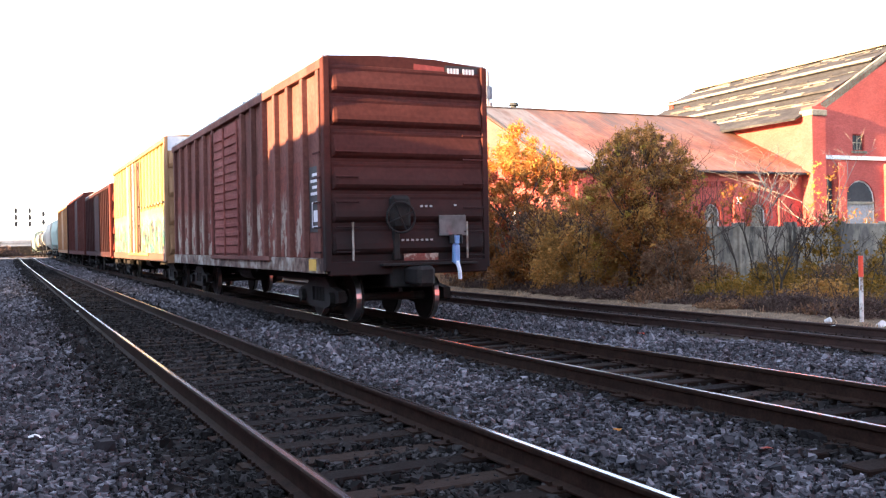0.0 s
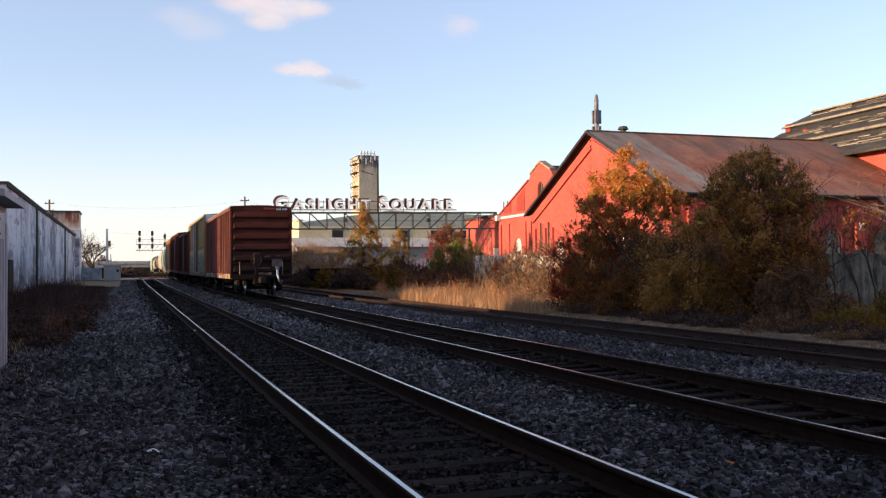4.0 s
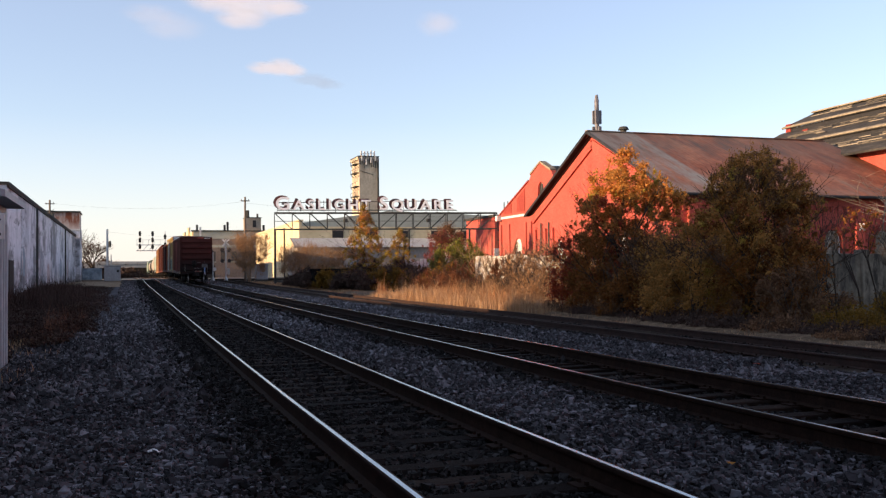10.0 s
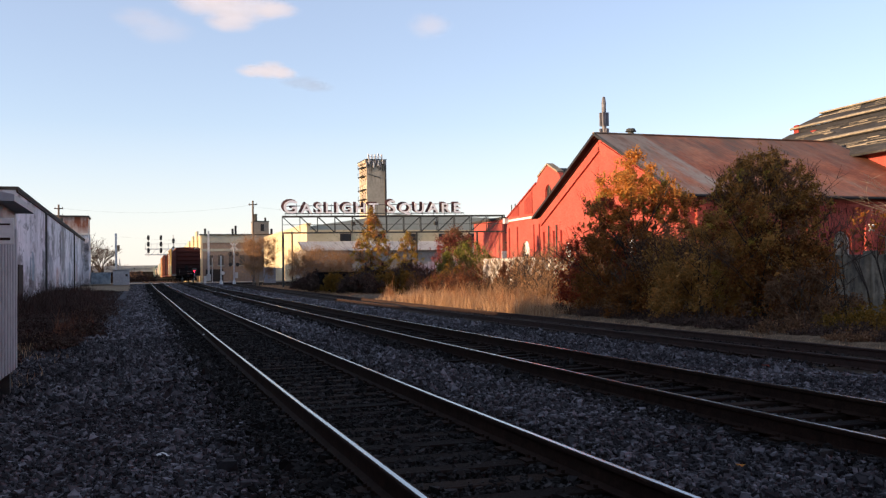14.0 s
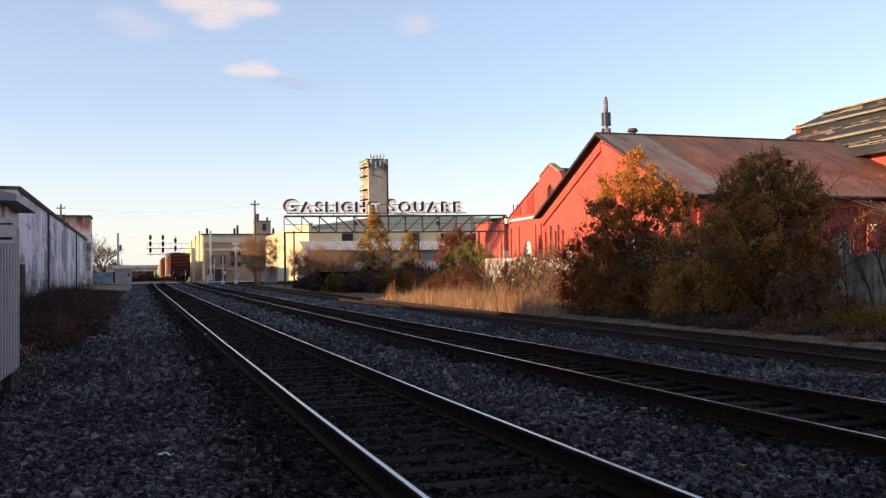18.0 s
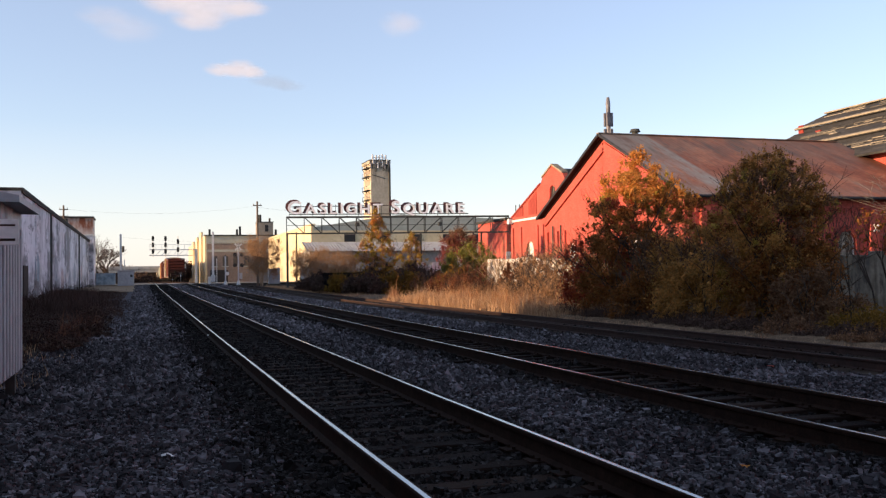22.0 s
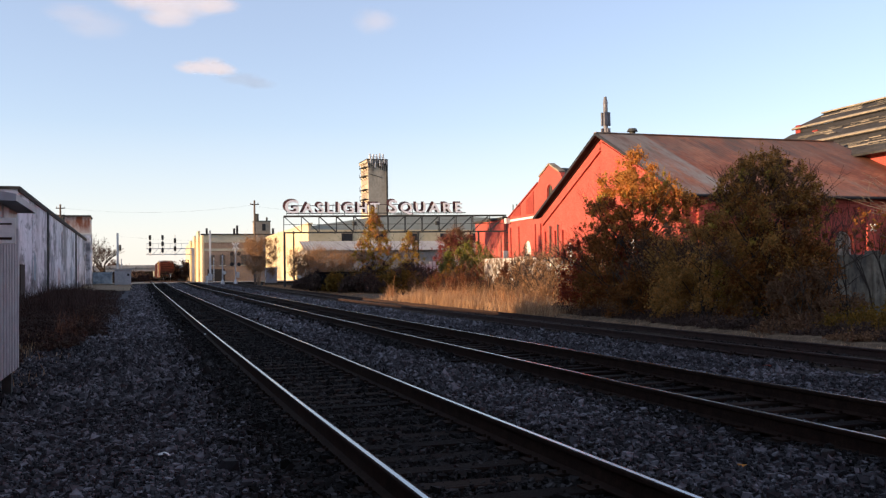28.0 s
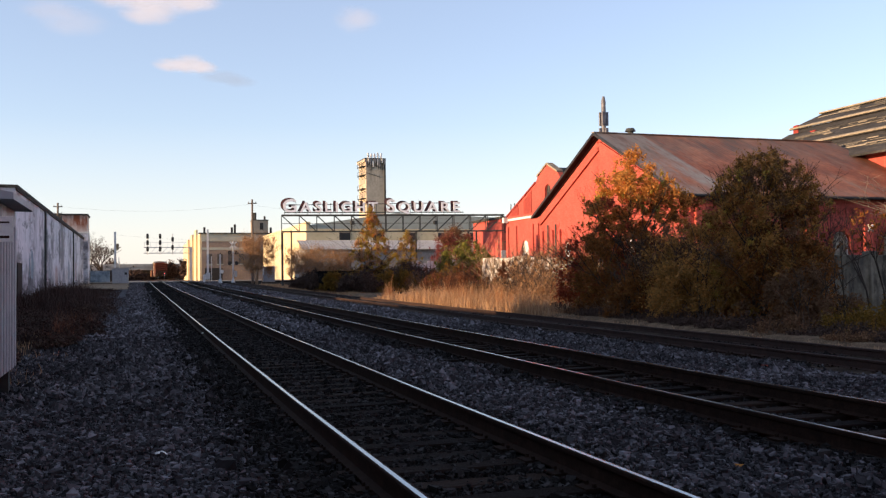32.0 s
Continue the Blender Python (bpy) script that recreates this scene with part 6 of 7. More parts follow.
for k, (x, y, h) in enumerate(((19.0, 47.6, 2.6), (19.2, 44.2, 3.2), (19.0, 40.4, 3.0), (19.4, 36.4, 3.2), (19.6, 50.6, 3.4))):
    t = thing("bare_tree", "leafless grey-brown sapling along the old wall", "tree", pose(x, y, gz(y) - 0.1), group="leafless saplings along the wall")
    limbs(t, M_TWIG, h, 0.45, 240 + k, 3, 0.03, 4, "trunk", 0.4, 0.3)
# Yellow begins near the shadow top; the dark lower leaf colours stand for shade.
thicket_tree("feathery golden yellow tree", 18.5, 74.6, [(0.4, 1.7), (1.8, 1.75), (3.2, 1.5), (4.6, 1.0), (5.8, 0.5), (6.9, 0.08)],
             [(L_YELLOW, 1.0, 1.8, 9), (L_GOLD, 0.12, 1.8, 9), (L_TWIGGY, 0.7, 1.8, 9), (L_GREEN, 0.5, 0, 2.8), (L_WEED, 0.7, 0, 2.0)], 22000, 0.055, 28, 3, 0.06, clumps=240, loose=90)
thicket_tree("small golden yellow tree", 22.7, 78.5, [(0.4, 1.2), (1.6, 1.3), (2.8, 1.1), (4.0, 0.65), (5.1, 0.08)],
             [(L_YELLOW, 1.0, 1.9, 9), (L_TWIGGY, 0.4, 1.9, 9), (L_GREEN, 0.6, 0, 2.4), (L_WEED, 0.6, 0, 2.0)], 12000, 0.055, 29, 2, 0.05, clumps=150, loose=60)
tree("tree", "dark red spreading tree", 30.3, 88.0, 5.9, 2.9, [(L_MAROON, 0.2, 0.85), (L_BROWN, 0.7, 1.0)], 17000, 0.055, 30, 1, 0.25, 0.16)
for k, (x, y, h, r) in enumerate(((16.0, 78.0, 2.6, 2.2), (19.4, 76.2, 3.4, 2.0), (22.3, 76.0, 3.4, 2.1), (17.4, 72.5, 2.6, 2.2), (20.6, 72.0, 2.8, 2.3), (14.8, 83.5, 1.3, 1.6), (23.9, 73.5, 2.6, 2.0), (15.4, 89.0, 1.2, 1.6), (16.2, 68.5, 1.9, 1.8), (19.0, 68.0, 2.0, 1.9), (21.6, 68.6, 1.9, 1.8), (24.6, 79.5, 3.0, 2.0), (14.7, 71.8, 1.7, 1.1), (16.0, 71.2, 1.3, 1.2), (13.9, 74.5, 1.9, 0.9), (17.6, 71.4, 1.1, 1.0), (14.6, 79.6, 2.0, 1.2))):
    bush("dark olive undergrowth by the siding", x, y, h * (0.72 if h > 2.4 else 0.9), r, L_GREEN if k % 3 == 0 else L_WEED, 10000, 0.07, 50 + k)
for k, (x, y, h, r) in enumerate(((17.4, 101.5, 4.6, 2.2), (13.9, 112.0, 6.4, 2.2), (19.8, 106, 4.6, 2.2), (22.2, 104, 4.0, 2.0))):
    thick = 2.2 if k == 1 else 1.0
    t = thing("bare_tree", "leafless brown shrubby tree in low sun", "tree", pose(x, y, gz(y) - 0.1), group="leafless trees")
    limbs(t, M_TWIG, h, 0.5, 70 + k, 6, 0.06, 6, "trunk", 0.4, 0.26)
    rk = random.Random(300 + k)
    leaves("crown", t, L_TWIGGY, [(r * 0.75 * rk.uniform(-1, 1), r * 0.75 * rk.uniform(-1, 1), h * rk.uniform(0.2, 0.85), r * 0.32, h * 0.14) for a in range(60)], int(13000 * thick), 0.042, 80 + k)
for k, (x, y, h) in enumerate(((-7.4, 165, 8.5), (-5.6, 172, 7.0))):
    t = thing("bare_tree", "leafless tree behind the crossing", "tree", pose(x, y, 0.85), group="leafless trees")
    limbs(t, M_BARK, h, 0.55, 90 + k, 3, 0.2, 6, "trunk", 0.25, 0.26)
    rk = random.Random(400 + k)
    leaves("crown", t, L_WEED, [(rk.uniform(-2, 2), rk.uniform(-2, 2), h * rk.uniform(0.4, 0.9), 0.9, 0.9) for a in range(18)], 2200, 0.06, 95 + k)
# Dark leaves also stand for the shade beneath the deck.
for k, (x, y, h, r) in enumerate(((-14, 286, 3.2, 9), (-32, 284, 3.6, 10), (-1, 292, 3.0, 6), (14, 235, 7, 4), (12, 262, 6, 5), (22, 288, 6, 7), (-8, 310, 7, 6))):
    bush("dark distant trees under the overpass", x, y, h, r, L_WEED, 6000, 0.25, 100 + k, twigs=False)

grass("tall straw coloured grass on the sunny verge", [(13.45, 29.5, 16.2, 33), (13.45, 33, 17.5, 53), (16.0, 50, 19.0, 57), (17.0, 36, 19.6, 54)], 62000, 0.5, 0.0075, L_STRAW, 5)
grass("tufts of rust coloured broom grass on the sunny verge", [(14.6, 35, 15.4, 37), (15.2, 38.6, 16.0, 40), (14.5, 41, 15.5, 42.5), (15.0, 44, 16.2, 45.4), (15.6, 47, 16.6, 48.4), (15.0, 50.0, 15.8, 51.2), (14.4, 54.5, 15.0, 55.6)], 3600, 0.62, 0.009, L_BROOM, 15)
grass("short dry grass along the siding", [(13.45, 9, 14.6, 34), (13.6, 52, 16, 110)], 42000, 0.1, 0.008, L_STRAW, 6)
grass("dry tangled grass under the trees", [(16.4, 12, 20, 32)], 12000, 0.22, 0.008, L_BROWN, 7)
grass("brown tufts at the foot of the shrubs", [(14.3, 12, 16.6, 34)], 18000, 0.3, 0.008, L_WEED, 27)
grass("rusty brown weeds beside the warehouse", [(-6.6, 15, -1.2, 60), (-5.5, 24, -0.5, 62), (-2.2, 30, -0.3, 62), (-6, 60, -1.2, 92)], 36000, 0.17, 0.008, L_DARKWEED, 8, "weeds")
grass("tall dark dead weeds along the warehouse", [(-6.7, 44, -2.2, 62), (-6.5, 62, -3.6, 84)], 24000, 0.55, 0.01, L_DARKWEED, 18, "weeds")
grass("rust red dead weeds beside the ballast", [(-2.2, 24, -1.3, 36)], 1300, 0.42, 0.007, L_DEADWEED, 19, "weeds")
grass("dry trodden grass by the signal cabin", [(-6, 14.5, -1.3, 26)], 3500, 0.16, 0.008, L_STRAW, 9)
for k, (x, y, h, r) in enumerate(((-2.0, 24.5, 0.8, 0.7), (-3.2, 27, 1.1, 1.0), (-2.2, 31, 1.0, 1.0), (-4.4, 33, 1.3, 1.3), (-2.4, 37, 1.1, 1.1), (-4.6, 41, 1.4, 1.5), (-2.0, 43, 0.9, 1.0), (-5.0, 48, 1.5, 1.5), (-2.8, 51, 1.1, 1.3), (-5.0, 55, 1.4, 1.4), (-3.4, 20.5, 0.8, 0.8), (-5.0, 22.5, 1.2, 1.2), (-1.6, 28.5, 0.8, 0.6), (-4.0, 60, 1.2, 1.4), (-3.5, 68, 1.2, 1.6), (-4.5, 78, 1.2, 1.6), (-4.0, 90, 1.2, 1.6))):
    bush("rusty brown weed clump beside the ballast", x, y, h * 0.36, r * 1.35, L_DARKWEED, 1500, 0.03, 120 + k, "weed_clump", False)

for k, (x, y, h, r) in enumerate(((-1.7, 22.0, 0.5, 0.5), (-1.3, 26.5, 0.6, 0.5), (-2.6, 18.6, 0.5, 0.6), (-1.6, 33.0, 0.7, 0.7), (-1.4, 39.0, 0.7, 0.7), (-3.6, 24.0, 0.6, 0.8))):
    bush("rusty red dead weeds beside the ballast", x, y, h, r, L_WEED, 1800, 0.028, 320 + k, "weed_clump", False)

# ---- ties ----
def ties():
    bm = B()
    box(bm, -1.3, -0.115, -0.17, 1.3, 0.115, 0.0, 0.012)
    a = mesh_of("tie", bm, M_TIE)
    bm = B()
    box(bm, -0.18, -0.09, 0.0, 0.18, 0.09, 0.014)
    for u in (-0.1, 0.1):
        for v in (-0.06, 0.06):
            box(bm, u - 0.012, v - 0.012, 0.012, u + 0.012, v + 0.012, 0.04)
    plate_me = mesh_of("tie_plate", bm, M_RAIL)
    rng = random.Random(4)
    for (tr, cx), y1, sp in zip(TIES, (62, 50, 40), (0.53, 0.53, 0.56)):
        n = int((y1 + 4) / sp)
        for i in range(n):
            y = round(-4 / sp) * sp + i * sp + 0.125
            m = pose(cx + rng.uniform(-0.06, 0.06), y, gz(y) + dip(cx, y) - 0.004 + rng.uniform(-0.012, 0.004), 0, rng.uniform(-0.4, 0.4), rng.uniform(-1.2, 1.2))
            share("tie", a, tr, m)
            if 2 < y < 22:
                for side in (-1, 1):
                    share("tie_plate", plate_me, tr, pose(cx + side * GAUGE / 2, y, gz(y) + dip(cx, y) - 0.003))


ties()


def bits():
    rng = random.Random(8)
    for x, y, mat, s, nm, lb in ((0.2, 8.3, M_WHITE, 0.09, "litter", "small crumpled scrap of white plastic on the stones"), (5.9, 6.3, L_GOLD, 0.05, "fallen_leaf", "yellow fallen leaf on the ballast"),
                                 (7.4, 6.9, L_GOLD, 0.06, "fallen_leaf", "yellow fallen leaf on the ballast"), (4.9, 5.0, L_RED, 0.07, "fallen_leaf", "red fallen leaf on the ballast"), (4.4, 6.1, L_GOLD, 0.05, "fallen_leaf", "yellow fallen leaf on the ballast"),
                                 (13.6, 10.6, M_WHITE, 0.1, "litter", "white plastic scrap by the siding"), (12.7, 11.4, M_WHITE, 0.05, "litter", "white plastic scrap by the siding"), (1.7, 24.5, M_WHITE, 0.12, "litter", "flat white scrap between the rails"), (11.4, 9.0, M_WHITE, 0.05, "litter", "small white scrap on the ballast"), (8.9, 12.6, M_WHITE, 0.05, "litter", "small white scrap on the ballast"), (9.3, 12.2, L_RED, 0.06, "fallen_leaf", "red fallen leaf on the ballast")):
        bm = B()
        vs = [bm.verts.new((math.cos(a) * s * rng.uniform(0.6, 1.1), math.sin(a) * s * rng.uniform(0.5, 0.9), rng.uniform(0.0, 0.03))) for a in [k * 0.898 for k in range(7)]]
        c = bm.verts.new((0, 0, s * 0.4))
        for i in range(7):
            bm.faces.new((vs[i], vs[(i + 1) % 7], c))
        ob = tagged(part(nm, bm, mat), lb, "litter" if nm == "litter" else "leaf")
        ob.matrix_basis = pose(x, y, gz(y) + 0.015)


bits()


# ---- train ----
M_BOX = material("oxide_red_car", [(0.3, (0.1196, 0.0483, 0.0384)), (0.55, (0.1794, 0.0759, 0.06)), (0.8, (0.2392, 0.115, 0.0924))], 0.85, scale=0.8, stretch=(1, 1, 0.4), fine=(12, 0.3), spec=0.1)
overlay(M_BOX, (0.04, 0.018, 0.015), 1.1, 0.5, 0.7, (1, 1, 0.3), strength=0.7)
M_BOXPEEL = material("flaking_oxide_red", [(0.3, (0.13, 0.042, 0.032)), (0.55, (0.195, 0.066, 0.05)), (0.8, (0.26, 0.1, 0.077))], 0.85, scale=0.8, stretch=(1, 1, 0.4), fine=(12, 0.3), spec=0.1)
overlay(M_BOXPEEL, (0.33, 0.28, 0.22), 1.6, 0.47, 0.51, (1, 1.4, 0.9), axis=2, band=(2.45, 2.0), strength=0.9)
overlay(M_BOXPEEL, (0.08, 0.035, 0.03), 7.0, 0.52, 0.6, (1, 1.5, 0.5), strength=0.8)
M_REDDOOR = material("repainted_red_door", [(0.3, (0.161, 0.0504, 0.0425)), (0.55, (0.2415, 0.0792, 0.065)), (0.8, (0.3105, 0.1176, 0.1))], 0.85, scale=0.8, stretch=(1, 1, 0.4), fine=(12, 0.3), spec=0.1)
M_SILL = material("patched_sill_paint", [(0.4, (0.05, 0.026, 0.02)), (0.46, (0.15, 0.09, 0.065)), (0.52, (0.2, 0.15, 0.11)), (0.58, (0.36, 0.32, 0.27))], 0.85, scale=2.0, stretch=(1, 0.8, 0.8), fine=(9, 0.4))
# Darker copy of the car red for the end wall.
M_BOXEND = material("darkened_oxide_red_end", [(0.3, (0.0547, 0.0165, 0.0128)), (0.55, (0.0811, 0.0248, 0.0191)), (0.8, (0.1146, 0.0413, 0.0323))], 0.85, scale=0.9, stretch=(0.4, 1, 1), fine=(12, 0.3), spec=0.1)
# Both overlays darken the end further towards the bottom.
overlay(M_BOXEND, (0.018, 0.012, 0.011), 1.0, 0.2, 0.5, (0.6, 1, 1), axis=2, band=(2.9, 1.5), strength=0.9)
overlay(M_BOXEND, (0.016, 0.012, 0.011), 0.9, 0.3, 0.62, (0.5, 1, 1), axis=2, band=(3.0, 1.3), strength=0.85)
M_BOXROOF = material("grey_car_roof", [(0.3, (0.2, 0.2, 0.2)), (0.7, (0.34, 0.34, 0.33))], 0.6, 0.3, scale=2)
M_YELLOW = material("yellow_car", [(0.3, (0.25, 0.17, 0.045)), (0.55, (0.32, 0.23, 0.07)), (0.75, (0.38, 0.29, 0.11))], 0.65, scale=0.6, stretch=(1, 1, 0.4), fine=(8, 0.25))
overlay(M_YELLOW, (0.2, 0.09, 0.03), 0.9, 0.55, 0.75, (1, 1, 0.3), strength=0.7)
M_ORDOOR = material("rust_orange_door", [(0.3, (0.22, 0.11, 0.05)), (0.7, (0.34, 0.2, 0.1))], 0.7, scale=1.2, stretch=(1, 1, 0.3))
M_BROWNCAR = material("dark_brown_car", [(0.3, (0.03, 0.012, 0.011)), (0.7, (0.055, 0.02, 0.017))], 0.8, scale=0.7, fine=(9, 0.25), spec=0.1)
M_REDCAR = material("faded_red_car", [(0.3, (0.2, 0.032, 0.02)), (0.7, (0.28, 0.055, 0.034))], 0.75, scale=0.7, fine=(9, 0.25), spec=0.15)
M_MAROON = material("dark_maroon_car", [(0.3, (0.07, 0.02, 0.016)), (0.7, (0.11, 0.032, 0.024))], 0.8, scale=0.7, fine=(9, 0.25), spec=0.1)
M_ORCAR = material("orange_brown_car", [(0.3, (0.3, 0.13, 0.05)), (0.7, (0.4, 0.2, 0.08))], 0.7, scale=0.7, fine=(9, 0.25))
M_PALECAR = material("pale_green_hopper", [(0.3, (0.21, 0.276, 0.2184)), (0.7, (0.275, 0.348, 0.2808))], 0.6, scale=0.7)
M_TANK = material("cream_tank", [(0.3, (0.3, 0.264, 0.204)), (0.7, (0.372, 0.336, 0.27))], 0.5, scale=0.8)
M_STENCIL = material("stencil_white", [(0.3, (0.5, 0.5, 0.5)), (0.7, (0.66, 0.66, 0.66))], 0.7, scale=8)
M_PLACARD = material("dull_placard", [(0.3, (0.06, 0.055, 0.05)), (0.7, (0.13, 0.12, 0.11))], 0.7, scale=6)
M_CARDOOR = material("dark_brown_car_door", [(0.3, (0.06, 0.032, 0.02)), (0.7, (0.13, 0.07, 0.04))], 0.7, scale=1.2, stretch=(1, 1, 0.3))
M_SAFETY = material("safety_yellow", [(0.3, (0.5, 0.3, 0.04)), (0.7, (0.6, 0.38, 0.06))], 0.6, scale=6)
M_BLUE = material("blue_plastic", [(0.3, (0.112, 0.21, 0.385)), (0.7, (0.168, 0.28, 0.476))], 0.4, scale=8)
M_HOSE = material("pale_hose", [(0.3, (0.5, 0.55, 0.62)), (0.7, (0.66, 0.7, 0.74))], 0.5, scale=8)
M_LAMP = bpy.data.materials.new("red_marker_lamp")
M_LAMP.use_nodes = True
M_LAMP.node_tree.nodes["Principled BSDF"].inputs["Base Color"].default_value = (0.5, 0.01, 0.01, 1)
M_LAMP.node_tree.nodes["Principled BSDF"].inputs["Emission Color"].default_value = (1.0, 0.01, 0.03, 1)
M_LAMP.node_tree.nodes["Principled BSDF"].inputs["Emission Strength"].default_value = 14.0

WHEELS = []
TRAIN = []


def wheelset_mesh():
    bm = B()
    for s in (-1, 1):
        c = s * 0.75
        rod(bm, (c - 0.05, 0, 0), (c + 0.05, 0, 0), 0.42, seg=28)
        rod(bm, (c - s * 0.09, 0, 0), (c - s * 0.05, 0, 0), 0.45, seg=28)
        rod(bm, (c + s * 0.05, 0, 0), (c + s * 0.09, 0, 0), 0.16, seg=12)
    rod(bm, (-1.0, 0, 0), (1.0, 0, 0), 0.075, seg=10)
    for f in bm.faces:
        n = f.normal
    me = mesh_of("wheelset", bm, [M_GRIME, M_WHEEL])
    for p in me.polygons:
        c, n = p.center, p.normal
        r = math.hypot(c.y, c.z)
        if abs(n.x) < 0.2 and 0.4 < r < 0.43:
            p.material_index = 1
    return me


WHEELSET = wheelset_mesh()


def truck(car, y, rolling):
    """A two-axle truck centred at y under a car."""
    for s in (-1, 1):
        x = s * 1.02
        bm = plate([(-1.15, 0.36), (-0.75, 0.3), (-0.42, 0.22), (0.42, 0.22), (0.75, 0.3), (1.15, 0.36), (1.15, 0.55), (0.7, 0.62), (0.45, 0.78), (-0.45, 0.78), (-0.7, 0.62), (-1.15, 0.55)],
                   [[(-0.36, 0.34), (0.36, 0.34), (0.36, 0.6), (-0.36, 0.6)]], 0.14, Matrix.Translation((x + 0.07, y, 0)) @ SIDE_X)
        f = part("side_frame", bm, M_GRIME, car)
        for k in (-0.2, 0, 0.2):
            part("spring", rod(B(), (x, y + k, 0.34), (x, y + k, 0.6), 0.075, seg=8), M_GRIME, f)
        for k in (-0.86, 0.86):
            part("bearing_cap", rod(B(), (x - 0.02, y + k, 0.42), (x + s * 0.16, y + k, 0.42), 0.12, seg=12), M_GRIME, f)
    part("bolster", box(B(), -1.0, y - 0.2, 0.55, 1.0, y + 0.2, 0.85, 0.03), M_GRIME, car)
    for k in (-0.86, 0.86):
        w = share("wheelset", WHEELSET, car, pose(0, y + k, 0.42))
        if rolling:
            WHEELS.append((w, y + k))


def boxcar(label, L, HW, zt, peak, body, door_mat, roof_mat, end_mat, ribs=(6, 5), detail=2, door=(6.1, 9.0), rolling=False, sill=None, end_cap=None, rib_out=0.055):
    car = thing("boxcar", label, "freight car", group="freight cars of the train")
    z0 = 1.05
    b = part("body", box(B(), -HW + 0.05, 0.06, z0, HW - 0.05, L - 0.06, zt), body, car)
    for s in (-1, 1):
        x = s * HW
        part("side_sill", box(B(), x - 0.05, 0.1, z0 - 0.16, x + 0.05, L - 0.1, z0 + 0.1, 0.01), sill or body, car)
        part("top_rail", box(B(), x - 0.06, 0.05, zt - 0.16, x + 0.05, L - 0.05, zt, 0.01), body, car)
        ys = [0.35 + i * (door[0] - 0.5) / ribs[0] for i in range(ribs[0] + 1)] + [door[1] + 0.15 + i * (L - door[1] - 0.5) / ribs[1] for i in range(ribs[1] + 1)]
        for y in ys:
            part("rib", box(B(), x - rib_out, y - 0.07, z0 + 0.1, x + rib_out, y + 0.07, zt - 0.16, 0.012), body, car)
        d = part("door", box(B(), x - 0.03 - 0.0 * s, door[0], z0 + 0.15, x + 0.045, door[1], zt - 0.25, 0.01), door_mat, car)
        if detail > 0 and s < 0:
            n = 13 if detail > 1 else 5
            for k in range(n):
                z = z0 + 0.4 + k * (zt - z0 - 0.9) / (n - 1)
                part("door_corrugation", box(B(), x - 0.065, door[0] + 0.12, z - 0.05, x - 0.03, door[1] - 0.12, z + 0.05, 0.012), door_mat, d)
            for y in (door[0], (door[0] + door[1]) / 2, door[1]):
                part("door_bar", rod(B(), (x - 0.1, y, z0 + 0.1), (x - 0.1, y, zt - 0.3), 0.025, seg=6), door_mat, d)
            part("door_track", box(B(), x - 0.1, door[0] - 2.6, z0 + 0.02, x - 0.03, door[1] + 0.3, z0 + 0.12, 0.01), body, car)
    # roof with a low peak and seams
    bm = plate([(-HW - 0.04, zt), (HW + 0.04, zt), (HW + 0.04, zt + 0.04), (0.5, peak), (-0.5, peak), (-HW - 0.04, zt + 0.04)], [], L - 0.1, pose(0, 0.05, 0))
    rf = part("roof", bm, roof_mat, car)
    if detail > 0:
        for k in range(12):
            y = 0.6 + k * (L - 1.2) / 11
            part("roof_seam", plate([(-HW - 0.03, zt + 0.04), (-0.5, peak), (0.5, peak), (HW + 0.03, zt + 0.04), (HW + 0.03, zt + 0.08), (0.5, peak + 0.04), (-0.5, peak + 0.04), (-HW - 0.03, zt + 0.08)], [], 0.06, pose(0, y, 0)), roof_mat, rf)
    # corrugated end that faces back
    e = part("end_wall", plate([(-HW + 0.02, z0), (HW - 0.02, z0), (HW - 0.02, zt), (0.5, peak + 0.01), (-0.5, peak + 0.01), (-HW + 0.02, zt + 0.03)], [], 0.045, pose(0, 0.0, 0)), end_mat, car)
    n = 6 if detail > 1 else 4
    step = (zt - z0 - 0.2) / n
    w = HW - 0.06
    prof = [(0, -0.07), (-0.07, -0.02), (-0.105, 0.03), (-0.09, 0.12), (-0.045, 0.24), (-0.012, 0.33), (-0.02, 0.37), (-0.012, 0.41), (0, 0.42)]
    for k in range(n):
        z = z0 + 0.22 + k * step
        bm = B()
        for u, sc in ((-w, 0.1), (-w + 0.05, 0.85), (-w + 0.1, 1.0), (w - 0.1, 1.0), (w - 0.05, 0.85), (w, 0.1)):
            for dy, dz in prof:
                bm.verts.new((u, dy * sc, z + dz * step / 0.55))
        bm.verts.ensure_lookup_table()
        q = len(prof)
        for i in range(5):
            for j in range(q - 1):
                bm.faces.new((bm.verts[i * q + j], bm.verts[(i + 1) * q + j], bm.verts[(i + 1) * q + j + 1], bm.verts[i * q + j + 1]))
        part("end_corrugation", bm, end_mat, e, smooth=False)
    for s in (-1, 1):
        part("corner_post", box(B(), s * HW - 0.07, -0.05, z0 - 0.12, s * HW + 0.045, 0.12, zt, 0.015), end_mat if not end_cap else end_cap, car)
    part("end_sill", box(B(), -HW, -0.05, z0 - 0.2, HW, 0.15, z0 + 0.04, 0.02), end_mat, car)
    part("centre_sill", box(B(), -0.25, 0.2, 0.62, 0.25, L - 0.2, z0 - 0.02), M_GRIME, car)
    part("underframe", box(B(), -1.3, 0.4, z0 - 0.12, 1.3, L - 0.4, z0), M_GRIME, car)
